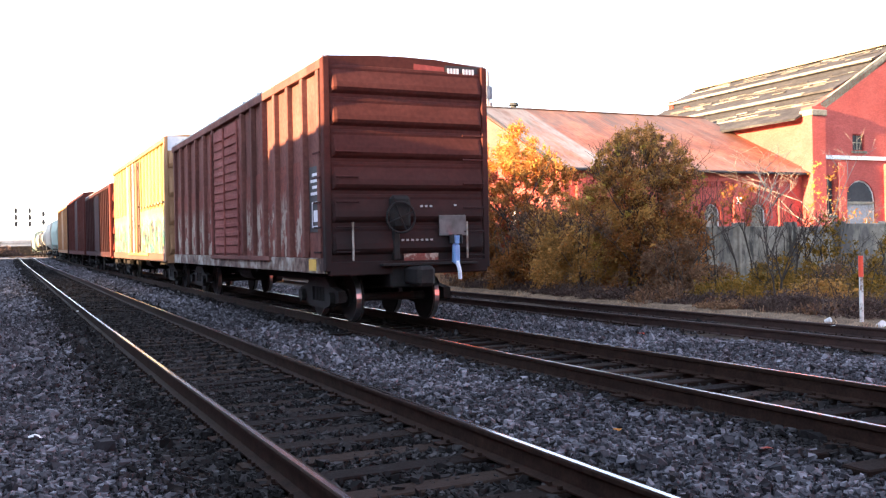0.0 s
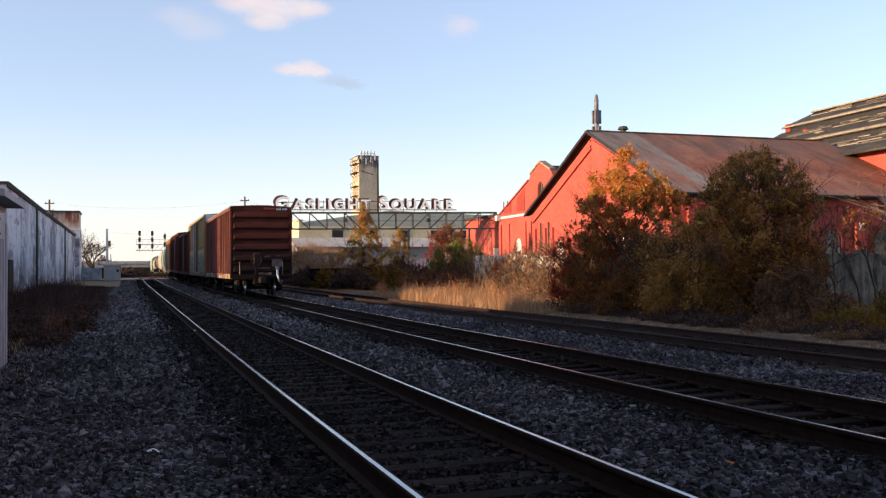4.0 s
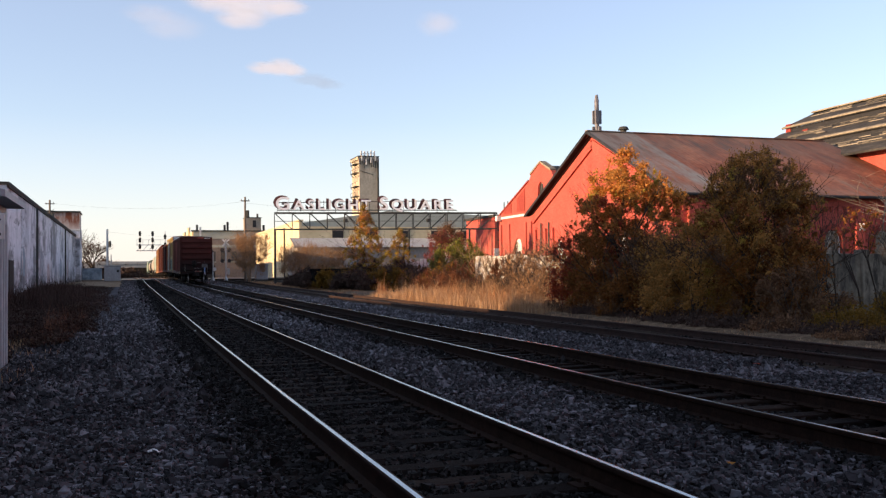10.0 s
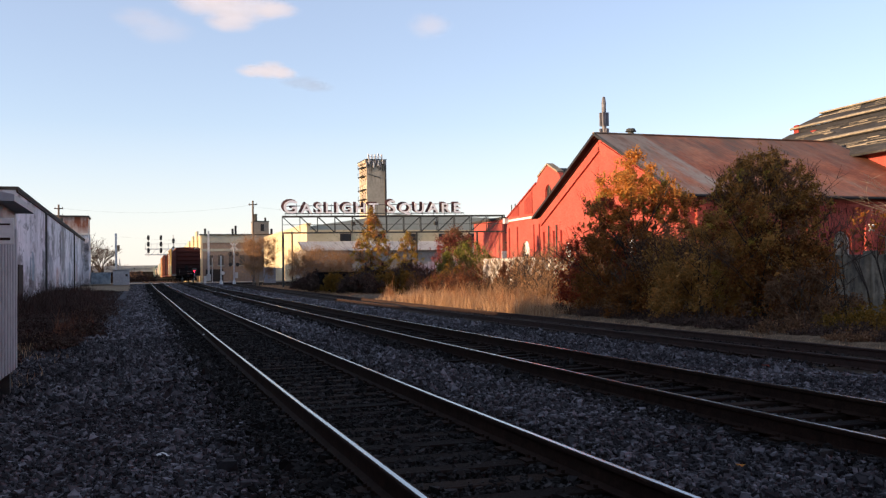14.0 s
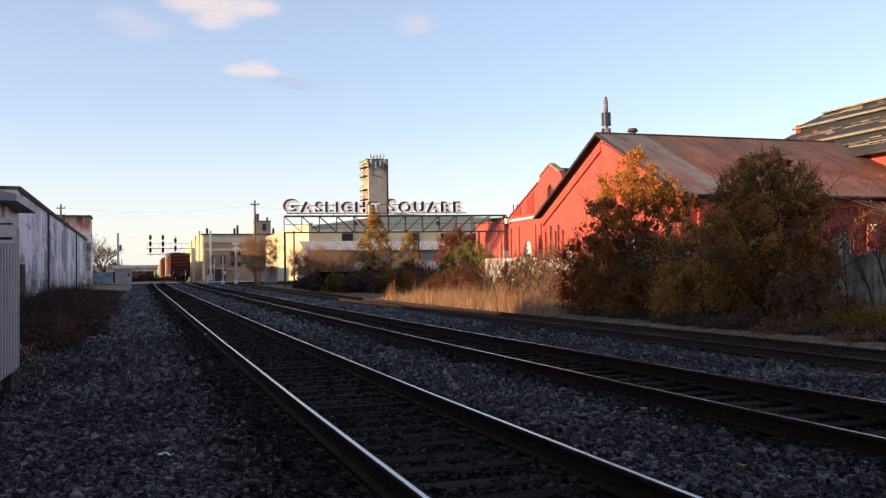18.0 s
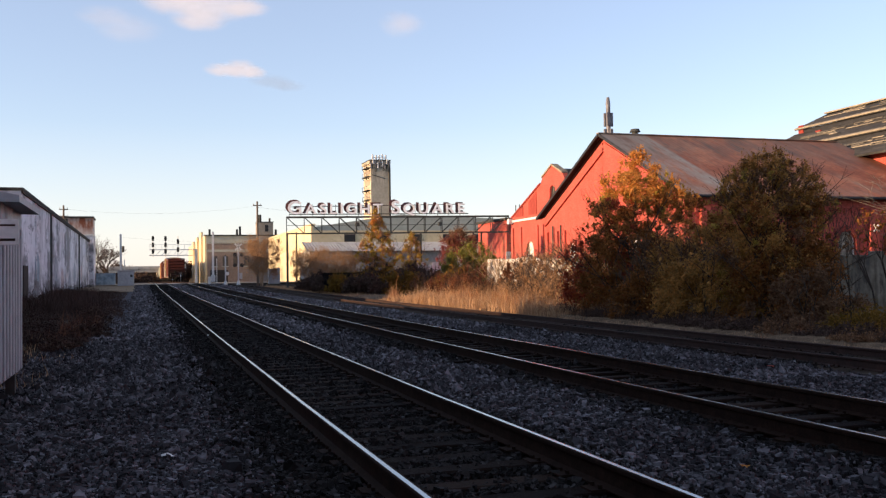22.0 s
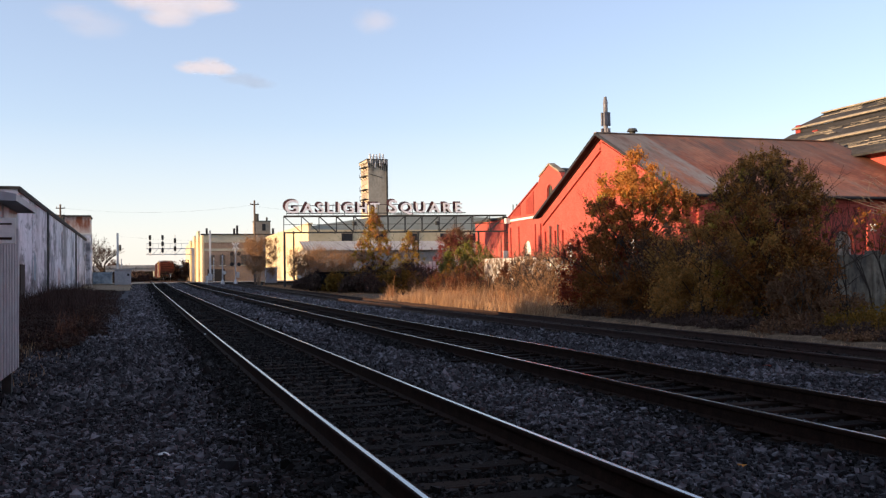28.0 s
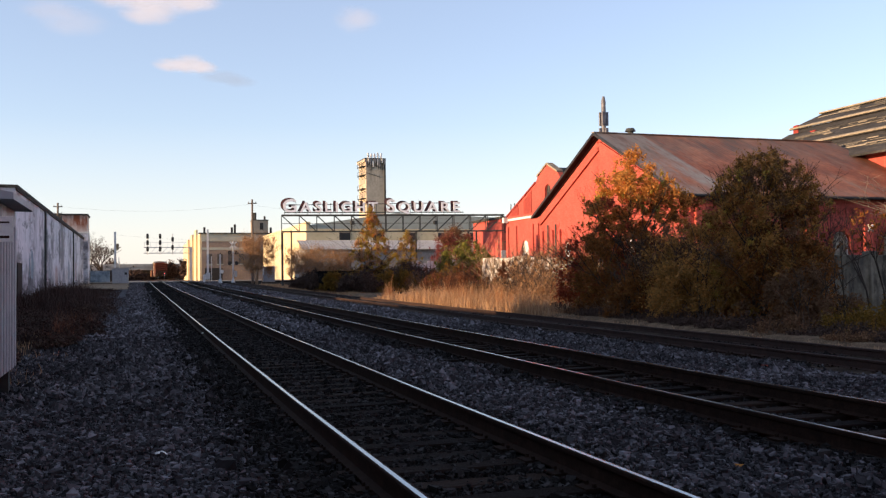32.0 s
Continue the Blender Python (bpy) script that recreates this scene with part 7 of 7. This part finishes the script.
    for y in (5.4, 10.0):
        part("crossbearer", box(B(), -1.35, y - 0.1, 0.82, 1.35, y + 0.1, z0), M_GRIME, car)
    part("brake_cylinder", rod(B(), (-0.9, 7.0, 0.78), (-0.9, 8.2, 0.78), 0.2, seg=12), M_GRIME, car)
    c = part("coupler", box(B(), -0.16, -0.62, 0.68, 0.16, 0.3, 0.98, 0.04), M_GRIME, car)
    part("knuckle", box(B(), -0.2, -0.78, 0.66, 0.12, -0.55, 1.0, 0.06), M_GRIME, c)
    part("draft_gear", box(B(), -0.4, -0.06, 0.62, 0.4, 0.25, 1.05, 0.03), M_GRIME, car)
    truck(car, 1.85, rolling)
    truck(car, L - 1.85, rolling)
    return car, e

# Greyer copy of the stencil white, for the small lettering on the end.
M_DIMSTENCIL = material("dim_stencil_white", [(0.3, (0.2, 0.19, 0.18)), (0.7, (0.34, 0.33, 0.31))], 0.8, scale=6)
M_REPAINT = material("repainted_red_patch", [(0.3, (0.26, 0.05, 0.04)), (0.7, (0.34, 0.07, 0.055))], 0.8, scale=3, fine=(12, 0.3))


def last_car():
    L, HW = 15.3, 1.48
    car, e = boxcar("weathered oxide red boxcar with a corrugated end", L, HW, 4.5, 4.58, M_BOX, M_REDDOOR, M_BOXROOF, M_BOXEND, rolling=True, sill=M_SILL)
    rng = random.Random(6)
    # peeling pale patches between the ribs, low on the side
    ys = [0.35 + i * (6.1 - 0.5) / 6 for i in range(7)] + [9.15 + i * (L - 9.0 - 0.5) / 5 for i in range(6)]
    for a, b in zip(ys, ys[1:]):
        if b - a > 2 or a < 0.9:
            continue
        part("side_panel", box(B(), -HW + 0.035, a + 0.08, 1.16, -HW + 0.049, b - 0.08, 2.9), M_BOXPEEL, car, "side panel with pale flaking paint")
    part("stencil_panel", box(B(), -HW + 0.035, 0.48, 1.6, -HW + 0.047, 1.14, 2.75), M_BLACK, car, "black stencil panel")
    for i in range(4):
        part("stencil_bar", box(B(), -HW + 0.03, 0.55, 2.25 + i * 0.11, -HW + 0.036, 1.05 - 0.1 * (i % 2), 2.3 + i * 0.11), M_STENCIL, car)
    for a in ((0.6, 1.68, 1.0, 1.71), (0.6, 2.1, 1.0, 2.13), (0.6, 1.68, 0.63, 2.13), (0.97, 1.68, 1.0, 2.13), (0.68, 1.78, 0.9, 1.98)):
        part("stencil_bar", box(B(), -HW + 0.03, a[0], a[1], -HW + 0.036, a[2], a[3]), M_STENCIL, car)
    part("yellow_mark", box(B(), -HW - 0.058, 0.55, 0.93, -HW - 0.05, 0.95, 1.13), M_SAFETY, car, "yellow safety mark")
    for k in range(5):
        z = 1.25 + k * 0.42
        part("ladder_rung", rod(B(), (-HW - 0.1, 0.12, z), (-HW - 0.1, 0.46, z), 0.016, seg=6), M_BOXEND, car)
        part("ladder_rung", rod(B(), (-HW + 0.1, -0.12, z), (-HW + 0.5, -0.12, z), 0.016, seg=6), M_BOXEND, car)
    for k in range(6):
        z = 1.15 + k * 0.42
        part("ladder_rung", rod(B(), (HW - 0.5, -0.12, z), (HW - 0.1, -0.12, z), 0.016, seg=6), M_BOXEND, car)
    for x in (-HW + 0.38, HW - 0.45):
        part("grab_iron", rod(B(), (x, -0.14, 1.1), (x, -0.14, 1.75), 0.018, seg=6), M_SILL, car)
    # brake gear, routing board, stencils and number board on the end
    hb = part("brake_housing", box(B(), -0.42, -0.2, 1.62, -0.05, -0.02, 2.2, 0.06), M_GRIME, car)
    bm = B()
    for i in range(20):
        a, b2 = i * math.pi / 10, (i + 1) * math.pi / 10
        rod(bm, (-0.28 + 0.26 * math.cos(a), -0.26, 1.82 + 0.26 * math.sin(a)), (-0.28 + 0.26 * math.cos(b2), -0.26, 1.82 + 0.26 * math.sin(b2)), 0.02, seg=6)
    for i in range(4):
        a = i * math.pi / 2 + 0.4
        rod(bm, (-0.28, -0.25, 1.82), (-0.28 + 0.26 * math.cos(a), -0.26, 1.82 + 0.26 * math.sin(a)), 0.014, seg=5)
    part("brake_wheel", bm, M_GRIME, hb)
    part("chain_guard", box(B(), -0.36, -0.12, 1.1, -0.24, -0.02, 1.6, 0.02), M_GRIME, car)
    part("routing_board", box(B(), 0.5, -0.13, 1.5, 1.02, -0.1, 1.86, 0.01), M_PLACARD, car, "dull grey placard board")
    part("number_board", box(B(), 0.72, -0.012, 4.28, 1.36, -0.002, 4.5), M_BLACK, car, "black number board")
    for i, x in enumerate((0.76, 0.82, 0.88, 0.94, 1.06, 1.12, 1.18, 1.24)):
        part("lettering_bar", box(B(), x, -0.017, 4.33, x + 0.04, -0.012, 4.45), M_STENCIL, car)
    for x0, x1, z, h in ((-0.3, 0.42, 1.42, 0.032), (0.15, 0.42, 2.0, 0.035), (0.8, 0.94, 2.02, 0.03)):
        n = int((x1 - x0) / 0.09)
        for i in range(n):
            part("lettering_bar", box(B(), x0 + i * 0.09, -0.105, z, x0 + i * 0.09 + 0.05, -0.1, z + h), M_DIMSTENCIL, car)
    part("repaint_patch", plate([(0.12, 4.02), (0.7, 4.02), (0.7, 4.46), (0.12, 4.49)], [], 0.006, pose(0, -0.004, 0)), M_REPAINT, car, "brighter red repainted patch")
    part("bare_patch", plate([(-0.35, 4.578), (0.3, 4.575), (0.2, 4.6), (-0.25, 4.605)], [], 0.3, pose(0, 0.02, 0)), M_ROOFPALE, car, "bare pale metal on the roof edge")
    part("faded_mark", box(B(), -0.15, -0.056, 1.08, 0.5, -0.05, 1.2), M_BOXPEEL, car, "faded pale lettering")
    part("crossover_step", box(B(), -0.6, -0.22, 1.0, 1.2, -0.03, 1.04, 0.005), M_GRIME, car)
    # end-of-train unit with hose and marker lamp
    u = part("end_of_train_unit", box(B(), 0.71, -0.27, 1.0, 0.83, -0.15, 1.36, 0.03), M_BLUE, car, "blue end-of-train unit")
    bm = B()
    last = None
    for i in range(9):
        f = i / 8
        p = Vector((0.77 + 0.05 * f, -0.25 - 0.04 * math.sin(f * 3.14), 1.05 - 0.3 * f))
        if last:
            rod(bm, last, p, 0.035, seg=7)
        last = p
    part("air_hose", bm, M_HOSE, u, "pale blue air hose")
    part("lamp_housing", rod(B(), (0.77, -0.22, 1.36), (0.77, -0.22, 1.5), 0.07, seg=12), M_BLUE, u)
    # Added shield: hides the glow while the lamp, turning for a flash, faces away.
    bm = B()
    for i in range(8):
        a = radians(-30 + i * 240 / 7)
        bmesh.ops.create_cube(bm, size=1.0, matrix=Matrix.LocRotScale((0.77 + 0.108 * math.cos(a), -0.22 + 0.108 * math.sin(a), 1.44), Euler((0, 0, a)), (0.012, 0.075, 0.16)))
    part("lamp_glow_shield", bm, M_BLACK, u)
    bm = box(B(), -0.045, -0.085, -0.055, 0.045, -0.05, 0.055)
    lamp = part("lamp", bm, [M_BLACK, M_LAMP], u, "red marker lamp that turns")
    for p in lamp.data.polygons:
        p.material_index = 1 if p.normal.y < -0.5 else 0
    TRAIN.append((car, 0.0))
    return car, lamp


LAST, LAMP = last_car()
y0 = 15.3 + 1.35
YEL, _ = boxcar("tall yellow boxcar with rusty doors and graffiti", 16.1, 1.5, 5.0, 5.12, M_YELLOW, M_CARDOOR, M_GALV, M_ORDOOR, (7, 6), 1, (6.6, 9.6), True, sill=M_CARDOOR, rib_out=0.012)
M_GRAFF = material("sprayed_yellow_panel", [(0.3, (0.3, 0.21, 0.06)), (0.55, (0.38, 0.28, 0.09)), (0.75, (0.45, 0.34, 0.14))], 0.65, scale=0.6, stretch=(1, 1, 0.4), fine=(8, 0.25))
for colour, sc, lo, hi, top in (((0.15, 0.17, 0.15), 1.2, 0.45, 0.47, 2.6), ((0.02, 0.11, 0.05), 1.5, 0.48, 0.5, 2.5), ((0.015, 0.08, 0.09), 2.0, 0.56, 0.58, 2.4), ((0.15, 0.03, 0.028), 2.3, 0.56, 0.58, 2.3), ((0.012, 0.012, 0.014), 2.6, 0.55, 0.565, 2.5)):
    overlay(M_GRAFF, colour, sc, lo, hi, (1.7, 1.0, 1.0), axis=2, band=(top, top - 0.25), strength=0.9)
yr = [0.35 + i * 6.1 / 7 for i in range(8)]
yl = [9.75 + i * (16.1 - 9.6 - 0.5) / 6 for i in range(7)]
for a, b in list(zip(yr, yr[1:])) + list(zip(yl, yl[1:])):
    part("sprayed_panel", box(B(), -1.516, a + 0.005, 1.16, -1.45, b - 0.005, 2.75), M_GRAFF, YEL, "lower panel covered in bright graffiti")
for k in range(4):
    yk = 6.75 + k * 0.9
    part("door_bar", rod(B(), (-1.62, yk, 1.15), (-1.62, yk, 4.75), 0.03, seg=6), M_GALV if k % 2 else M_ORDOOR, YEL)
for k in range(8):
    part("lading_anchor", box(B(), -1.57, 0.5 + k * 0.75, 2.85, -1.5, 0.9 + k * 0.75, 2.92), M_ORDOOR, YEL)
part("end_cap", box(B(), -1.44, -0.03, 4.55, 1.44, 0.0, 5.02), M_GALV, YEL, "grey upper end panel")
TRAIN.append((YEL, y0))
y0 += 17.5
CARS = [("dark brown boxcar with a red end", 15.3, 1.5, 4.55, 4.7, M_BROWNCAR, M_BROWNCAR, M_REDCAR), ("tall faded red boxcar with dark doors", 16.1, 1.5, 5.0, 5.12, M_MAROON, M_BROWNCAR, M_MAROON),
        ("orange brown boxcar with ribs", 15.3, 1.5, 4.9, 5.0, M_ORCAR, M_ORCAR, M_BROWNCAR)]
for lb, L, HW, zt, pk, bo, do, en in CARS:
    c, _ = boxcar(lb, L, HW, zt, pk, bo, do, M_BOXROOF, en, (6, 5), 0, rolling=False)
    TRAIN.append((c, y0))
    y0 += L + 1.4


def hopper(label, mat, L=14.5):
    car = thing("hopper_car", label, "freight car", group="freight cars of the train")
    out = [(-1.45, 1.6), (-0.9, 1.1), (0.9, 1.1), (1.45, 1.6), (1.55, 3.0), (1.35, 4.1), (0.8, 4.5), (-0.8, 4.5), (-1.35, 4.1), (-1.55, 3.0)]
    part("body", plate(out, [], L - 2.4, pose(0, 1.2, 0)), mat, car)
    for k in range(4):
        y = 2.4 + k * 3.1
        part("hopper_bay", plate([(-0.9, 1.2), (0.9, 1.2), (0.4, 0.5), (-0.4, 0.5)], [], 1.2, pose(0, y, 0)), mat, car)
        part("roof_hatch", box(B(), -0.4, y, 4.5, 0.4, y + 0.8, 4.62, 0.03), mat, car)
    for s in (-1, 1):
        for y in (0.3, L - 0.3):
            part("corner_post", box(B(), s * 1.4 - 0.06, y - 0.06, 1.0, s * 1.4 + 0.06, y + 0.06, 3.6), mat, car)
    part("sill", box(B(), -0.3, 0, 0.75, 0.3, L, 1.1), M_GRIME, car)
    part("end_platform", box(B(), -1.45, 0, 1.0, 1.45, 1.2, 1.08), M_GRIME, car)
    truck(car, 1.6, False)
    truck(car, L - 1.6, False)
    return car


def tank(label, mat, L=14.0):
    car = thing("tank_car", label, "freight car", group="freight cars of the train")
    bm = rod(B(), (0, 0.9, 2.7), (0, L - 0.9, 2.7), 1.45, seg=24)
    for y, s in ((0.9, -1), (L - 0.9, 1)):
        bmesh.ops.create_uvsphere(bm, u_segments=24, v_segments=10, radius=1.0, matrix=Matrix.LocRotScale((0, y, 2.7), None, (1.44, 0.45, 1.44)))
    part("tank", bm, mat, car, smooth=True)
    part("dome", rod(B(), (0, L / 2, 4.1), (0, L / 2, 4.5), 0.45, seg=16), mat, car)
    part("sill", box(B(), -0.35, 0, 0.75, 0.35, L, 1.15), M_GRIME, car)
    part("ladder", box(B(), -1.5, L / 2 - 0.25, 1.1, -1.45, L / 2 + 0.25, 3.9), M_GRIME, car)
    for y in (1.6, L - 1.6):
        part("saddle", box(B(), -1.2, y - 0.3, 1.0, 1.2, y + 0.3, 1.7), M_GRIME, car)
    truck(car, 1.6, False)
    truck(car, L - 1.6, False)
    return car


for fn, lb, mt, L in ((hopper, "pale green covered hopper car", M_PALECAR, 14.5), (hopper, "cream covered hopper freight car", M_TANK, 14.5), (tank, "cream tank car with a dome", M_TANK, 14.0), (tank, "black tank car with a dome", M_BLACK, 14.0),
                      (tank, "cream tank car with a dome", M_TANK, 14.0), (hopper, "pale covered hopper car", M_PALECAR, 14.5), (tank, "black tank car with a dome", M_BLACK, 14.0)):
    TRAIN.append((fn(lb, mt, L), y0))
    y0 += L + 1.4


# ---- clouds ----
def cloud_material(name, most, colour=(1.0, 0.89, 0.86, 1), glow=0.45):
    m = bpy.data.materials.new(name)
    m.use_nodes = True
    n, l = m.node_tree.nodes, m.node_tree.links
    n.remove(n["Principled BSDF"])
    out = n["Material Output"]
    co = n.new("ShaderNodeTexCoord")
    gr = n.new("ShaderNodeTexGradient")
    gr.gradient_type = "SPHERICAL"
    ns = n.new("ShaderNodeTexNoise")
    ns.inputs["Scale"].default_value = 1.7
    ns.inputs["Detail"].default_value = 7
    ns.inputs["Roughness"].default_value = 0.6
    l.new(co.outputs["Object"], ns.inputs["Vector"])
    l.new(co.outputs["Object"], gr.inputs["Vector"])
    mu = n.new("ShaderNodeMath")
    mu.operation = "MULTIPLY"
    l.new(gr.outputs["Fac"], mu.inputs[0])
    l.new(ns.outputs["Fac"], mu.inputs[1])
    r = n.new("ShaderNodeMapRange")
    r.interpolation_type = "SMOOTHSTEP"
    r.inputs["From Min"].default_value, r.inputs["From Max"].default_value = 0.05, 0.42
    r.inputs["To Max"].default_value = most
    l.new(mu.outputs[0], r.inputs["Value"])
    # Clouds glow by themselves: sunlight on them is put in as emission.
    em = n.new("ShaderNodeEmission")
    em.inputs["Color"].default_value = colour
    em.inputs["Strength"].default_value = glow
    tr = n.new("ShaderNodeBsdfTransparent")
    mx = n.new("ShaderNodeMixShader")
    l.new(r.outputs[0], mx.inputs[0])
    l.new(tr.outputs[0], mx.inputs[1])
    l.new(em.outputs[0], mx.inputs[2])
    l.new(mx.outputs[0], out.inputs["Surface"])
    return m


M_CLOUD = cloud_material("thin_cloud", 0.56, (1.0, 0.87, 0.87, 1))
# Cloud shade is put into this greyer, weaker glow.
M_SHADECLOUD = cloud_material("shaded_cloud", 0.2, (0.86, 0.88, 1.0, 1), 0.3)
M_WISP = cloud_material("faint_cloud", 0.15, (1.0, 0.87, 0.87, 1))
CLOUDS = []


def cloud(az, el, puffs, label, mat=None):
    D = 2600.0
    t = thing("cloud", label, "cloud", group="clouds", kind="stuff")
    for u, v, w, h in puffs:
        bm = B()
        bmesh.ops.create_uvsphere(bm, u_segments=20, v_segments=12, radius=1.0, matrix=Matrix.Diagonal((1, 0.12, 1, 1)))
        p = part("puff", bm, mat or M_CLOUD, t, smooth=True)
        k = D * 0.000745
        p.matrix_basis = Matrix.LocRotScale((u * k, 20 * u / 50.0, v * k), None, (w * k, w * k, h * k))
        p.visible_shadow = False
    x = D * math.tan(radians(az))
    CLOUDS.append((t, x, D, 1.5 + math.hypot(x, D) * math.tan(radians(el))))


cloud(8.7, 15.9, [(-58, 26, 56, 30), (-24, 10, 64, 34), (30, 4, 80, 28), (78, 8, 44, 18), (12, -18, 50, 22), (-5, 18, 48, 24)], "soft pink-white cloud drifting over the yard")
cloud(11.4, 12.25, [(4, 4, 32, 18), (-20, 0, 36, 13), (22, 1, 26, 12)], "small soft pink-white cloud over the tower")
cloud(13.3, 11.7, [(0, 0, 44, 13), (25, -5, 34, 11)], "small thin grey cloud over the tower", M_SHADECLOUD)
cloud(20.8, 14.9, [(0, 0, 40, 28), (15, 4, 36, 20)], "small faint cloud over the yard", M_WISP)
cloud(5.2, 14.5, [(0, 0, 58, 26), (-30, 14, 50, 20)], "faint wisp of cloud over the line", M_WISP)


# ---- moving train and clouds ----
def tail(t):
    """Distance of the train's tail along the line."""
    return 14.75 + 8.18 * t - 0.0195 * t * t


def motions():
    for car, off in TRAIN:
        rows = []
        for i in range(33):
            y = tail(i) + off
            slope = math.degrees(math.atan2(gz(y + 14) - gz(y + 1), 13.0))
            rows.append((i, pose(TRACKS["middle"], y, 0.18 + gz(y + 1) - 0.077 * math.tan(radians(slope)), slope, 0, 0)))
        walk(car, rows)
    for w, y in WHEELS:
        rows, t = [], 0.0
        while t < 32.0:
            rows.append((t, pose(0, y, 0.42, -math.degrees((tail(t) - tail(0)) / 0.42), 0, 0)))
            t = round(t + 2 / 30, 4)
        rows.append((32.0, pose(0, y, 0.42, -math.degrees((tail(32.0) - tail(0)) / 0.42), 0, 0)))
        walk(w, rows)
    # Turning stands in for the lamp's flashing.
    rows = [(i * 0.25, pose(0.77, -0.22, 1.44, 0, 0, (i * 0.25 - 2.0) * 240 - 8)) for i in range(129)]
    walk(LAMP, rows)
    for c, x, d, z in CLOUDS:
        walk(c, [(0.0, pose(x, d, z)), (32.0, pose(x - 390, d, z))])


motions()
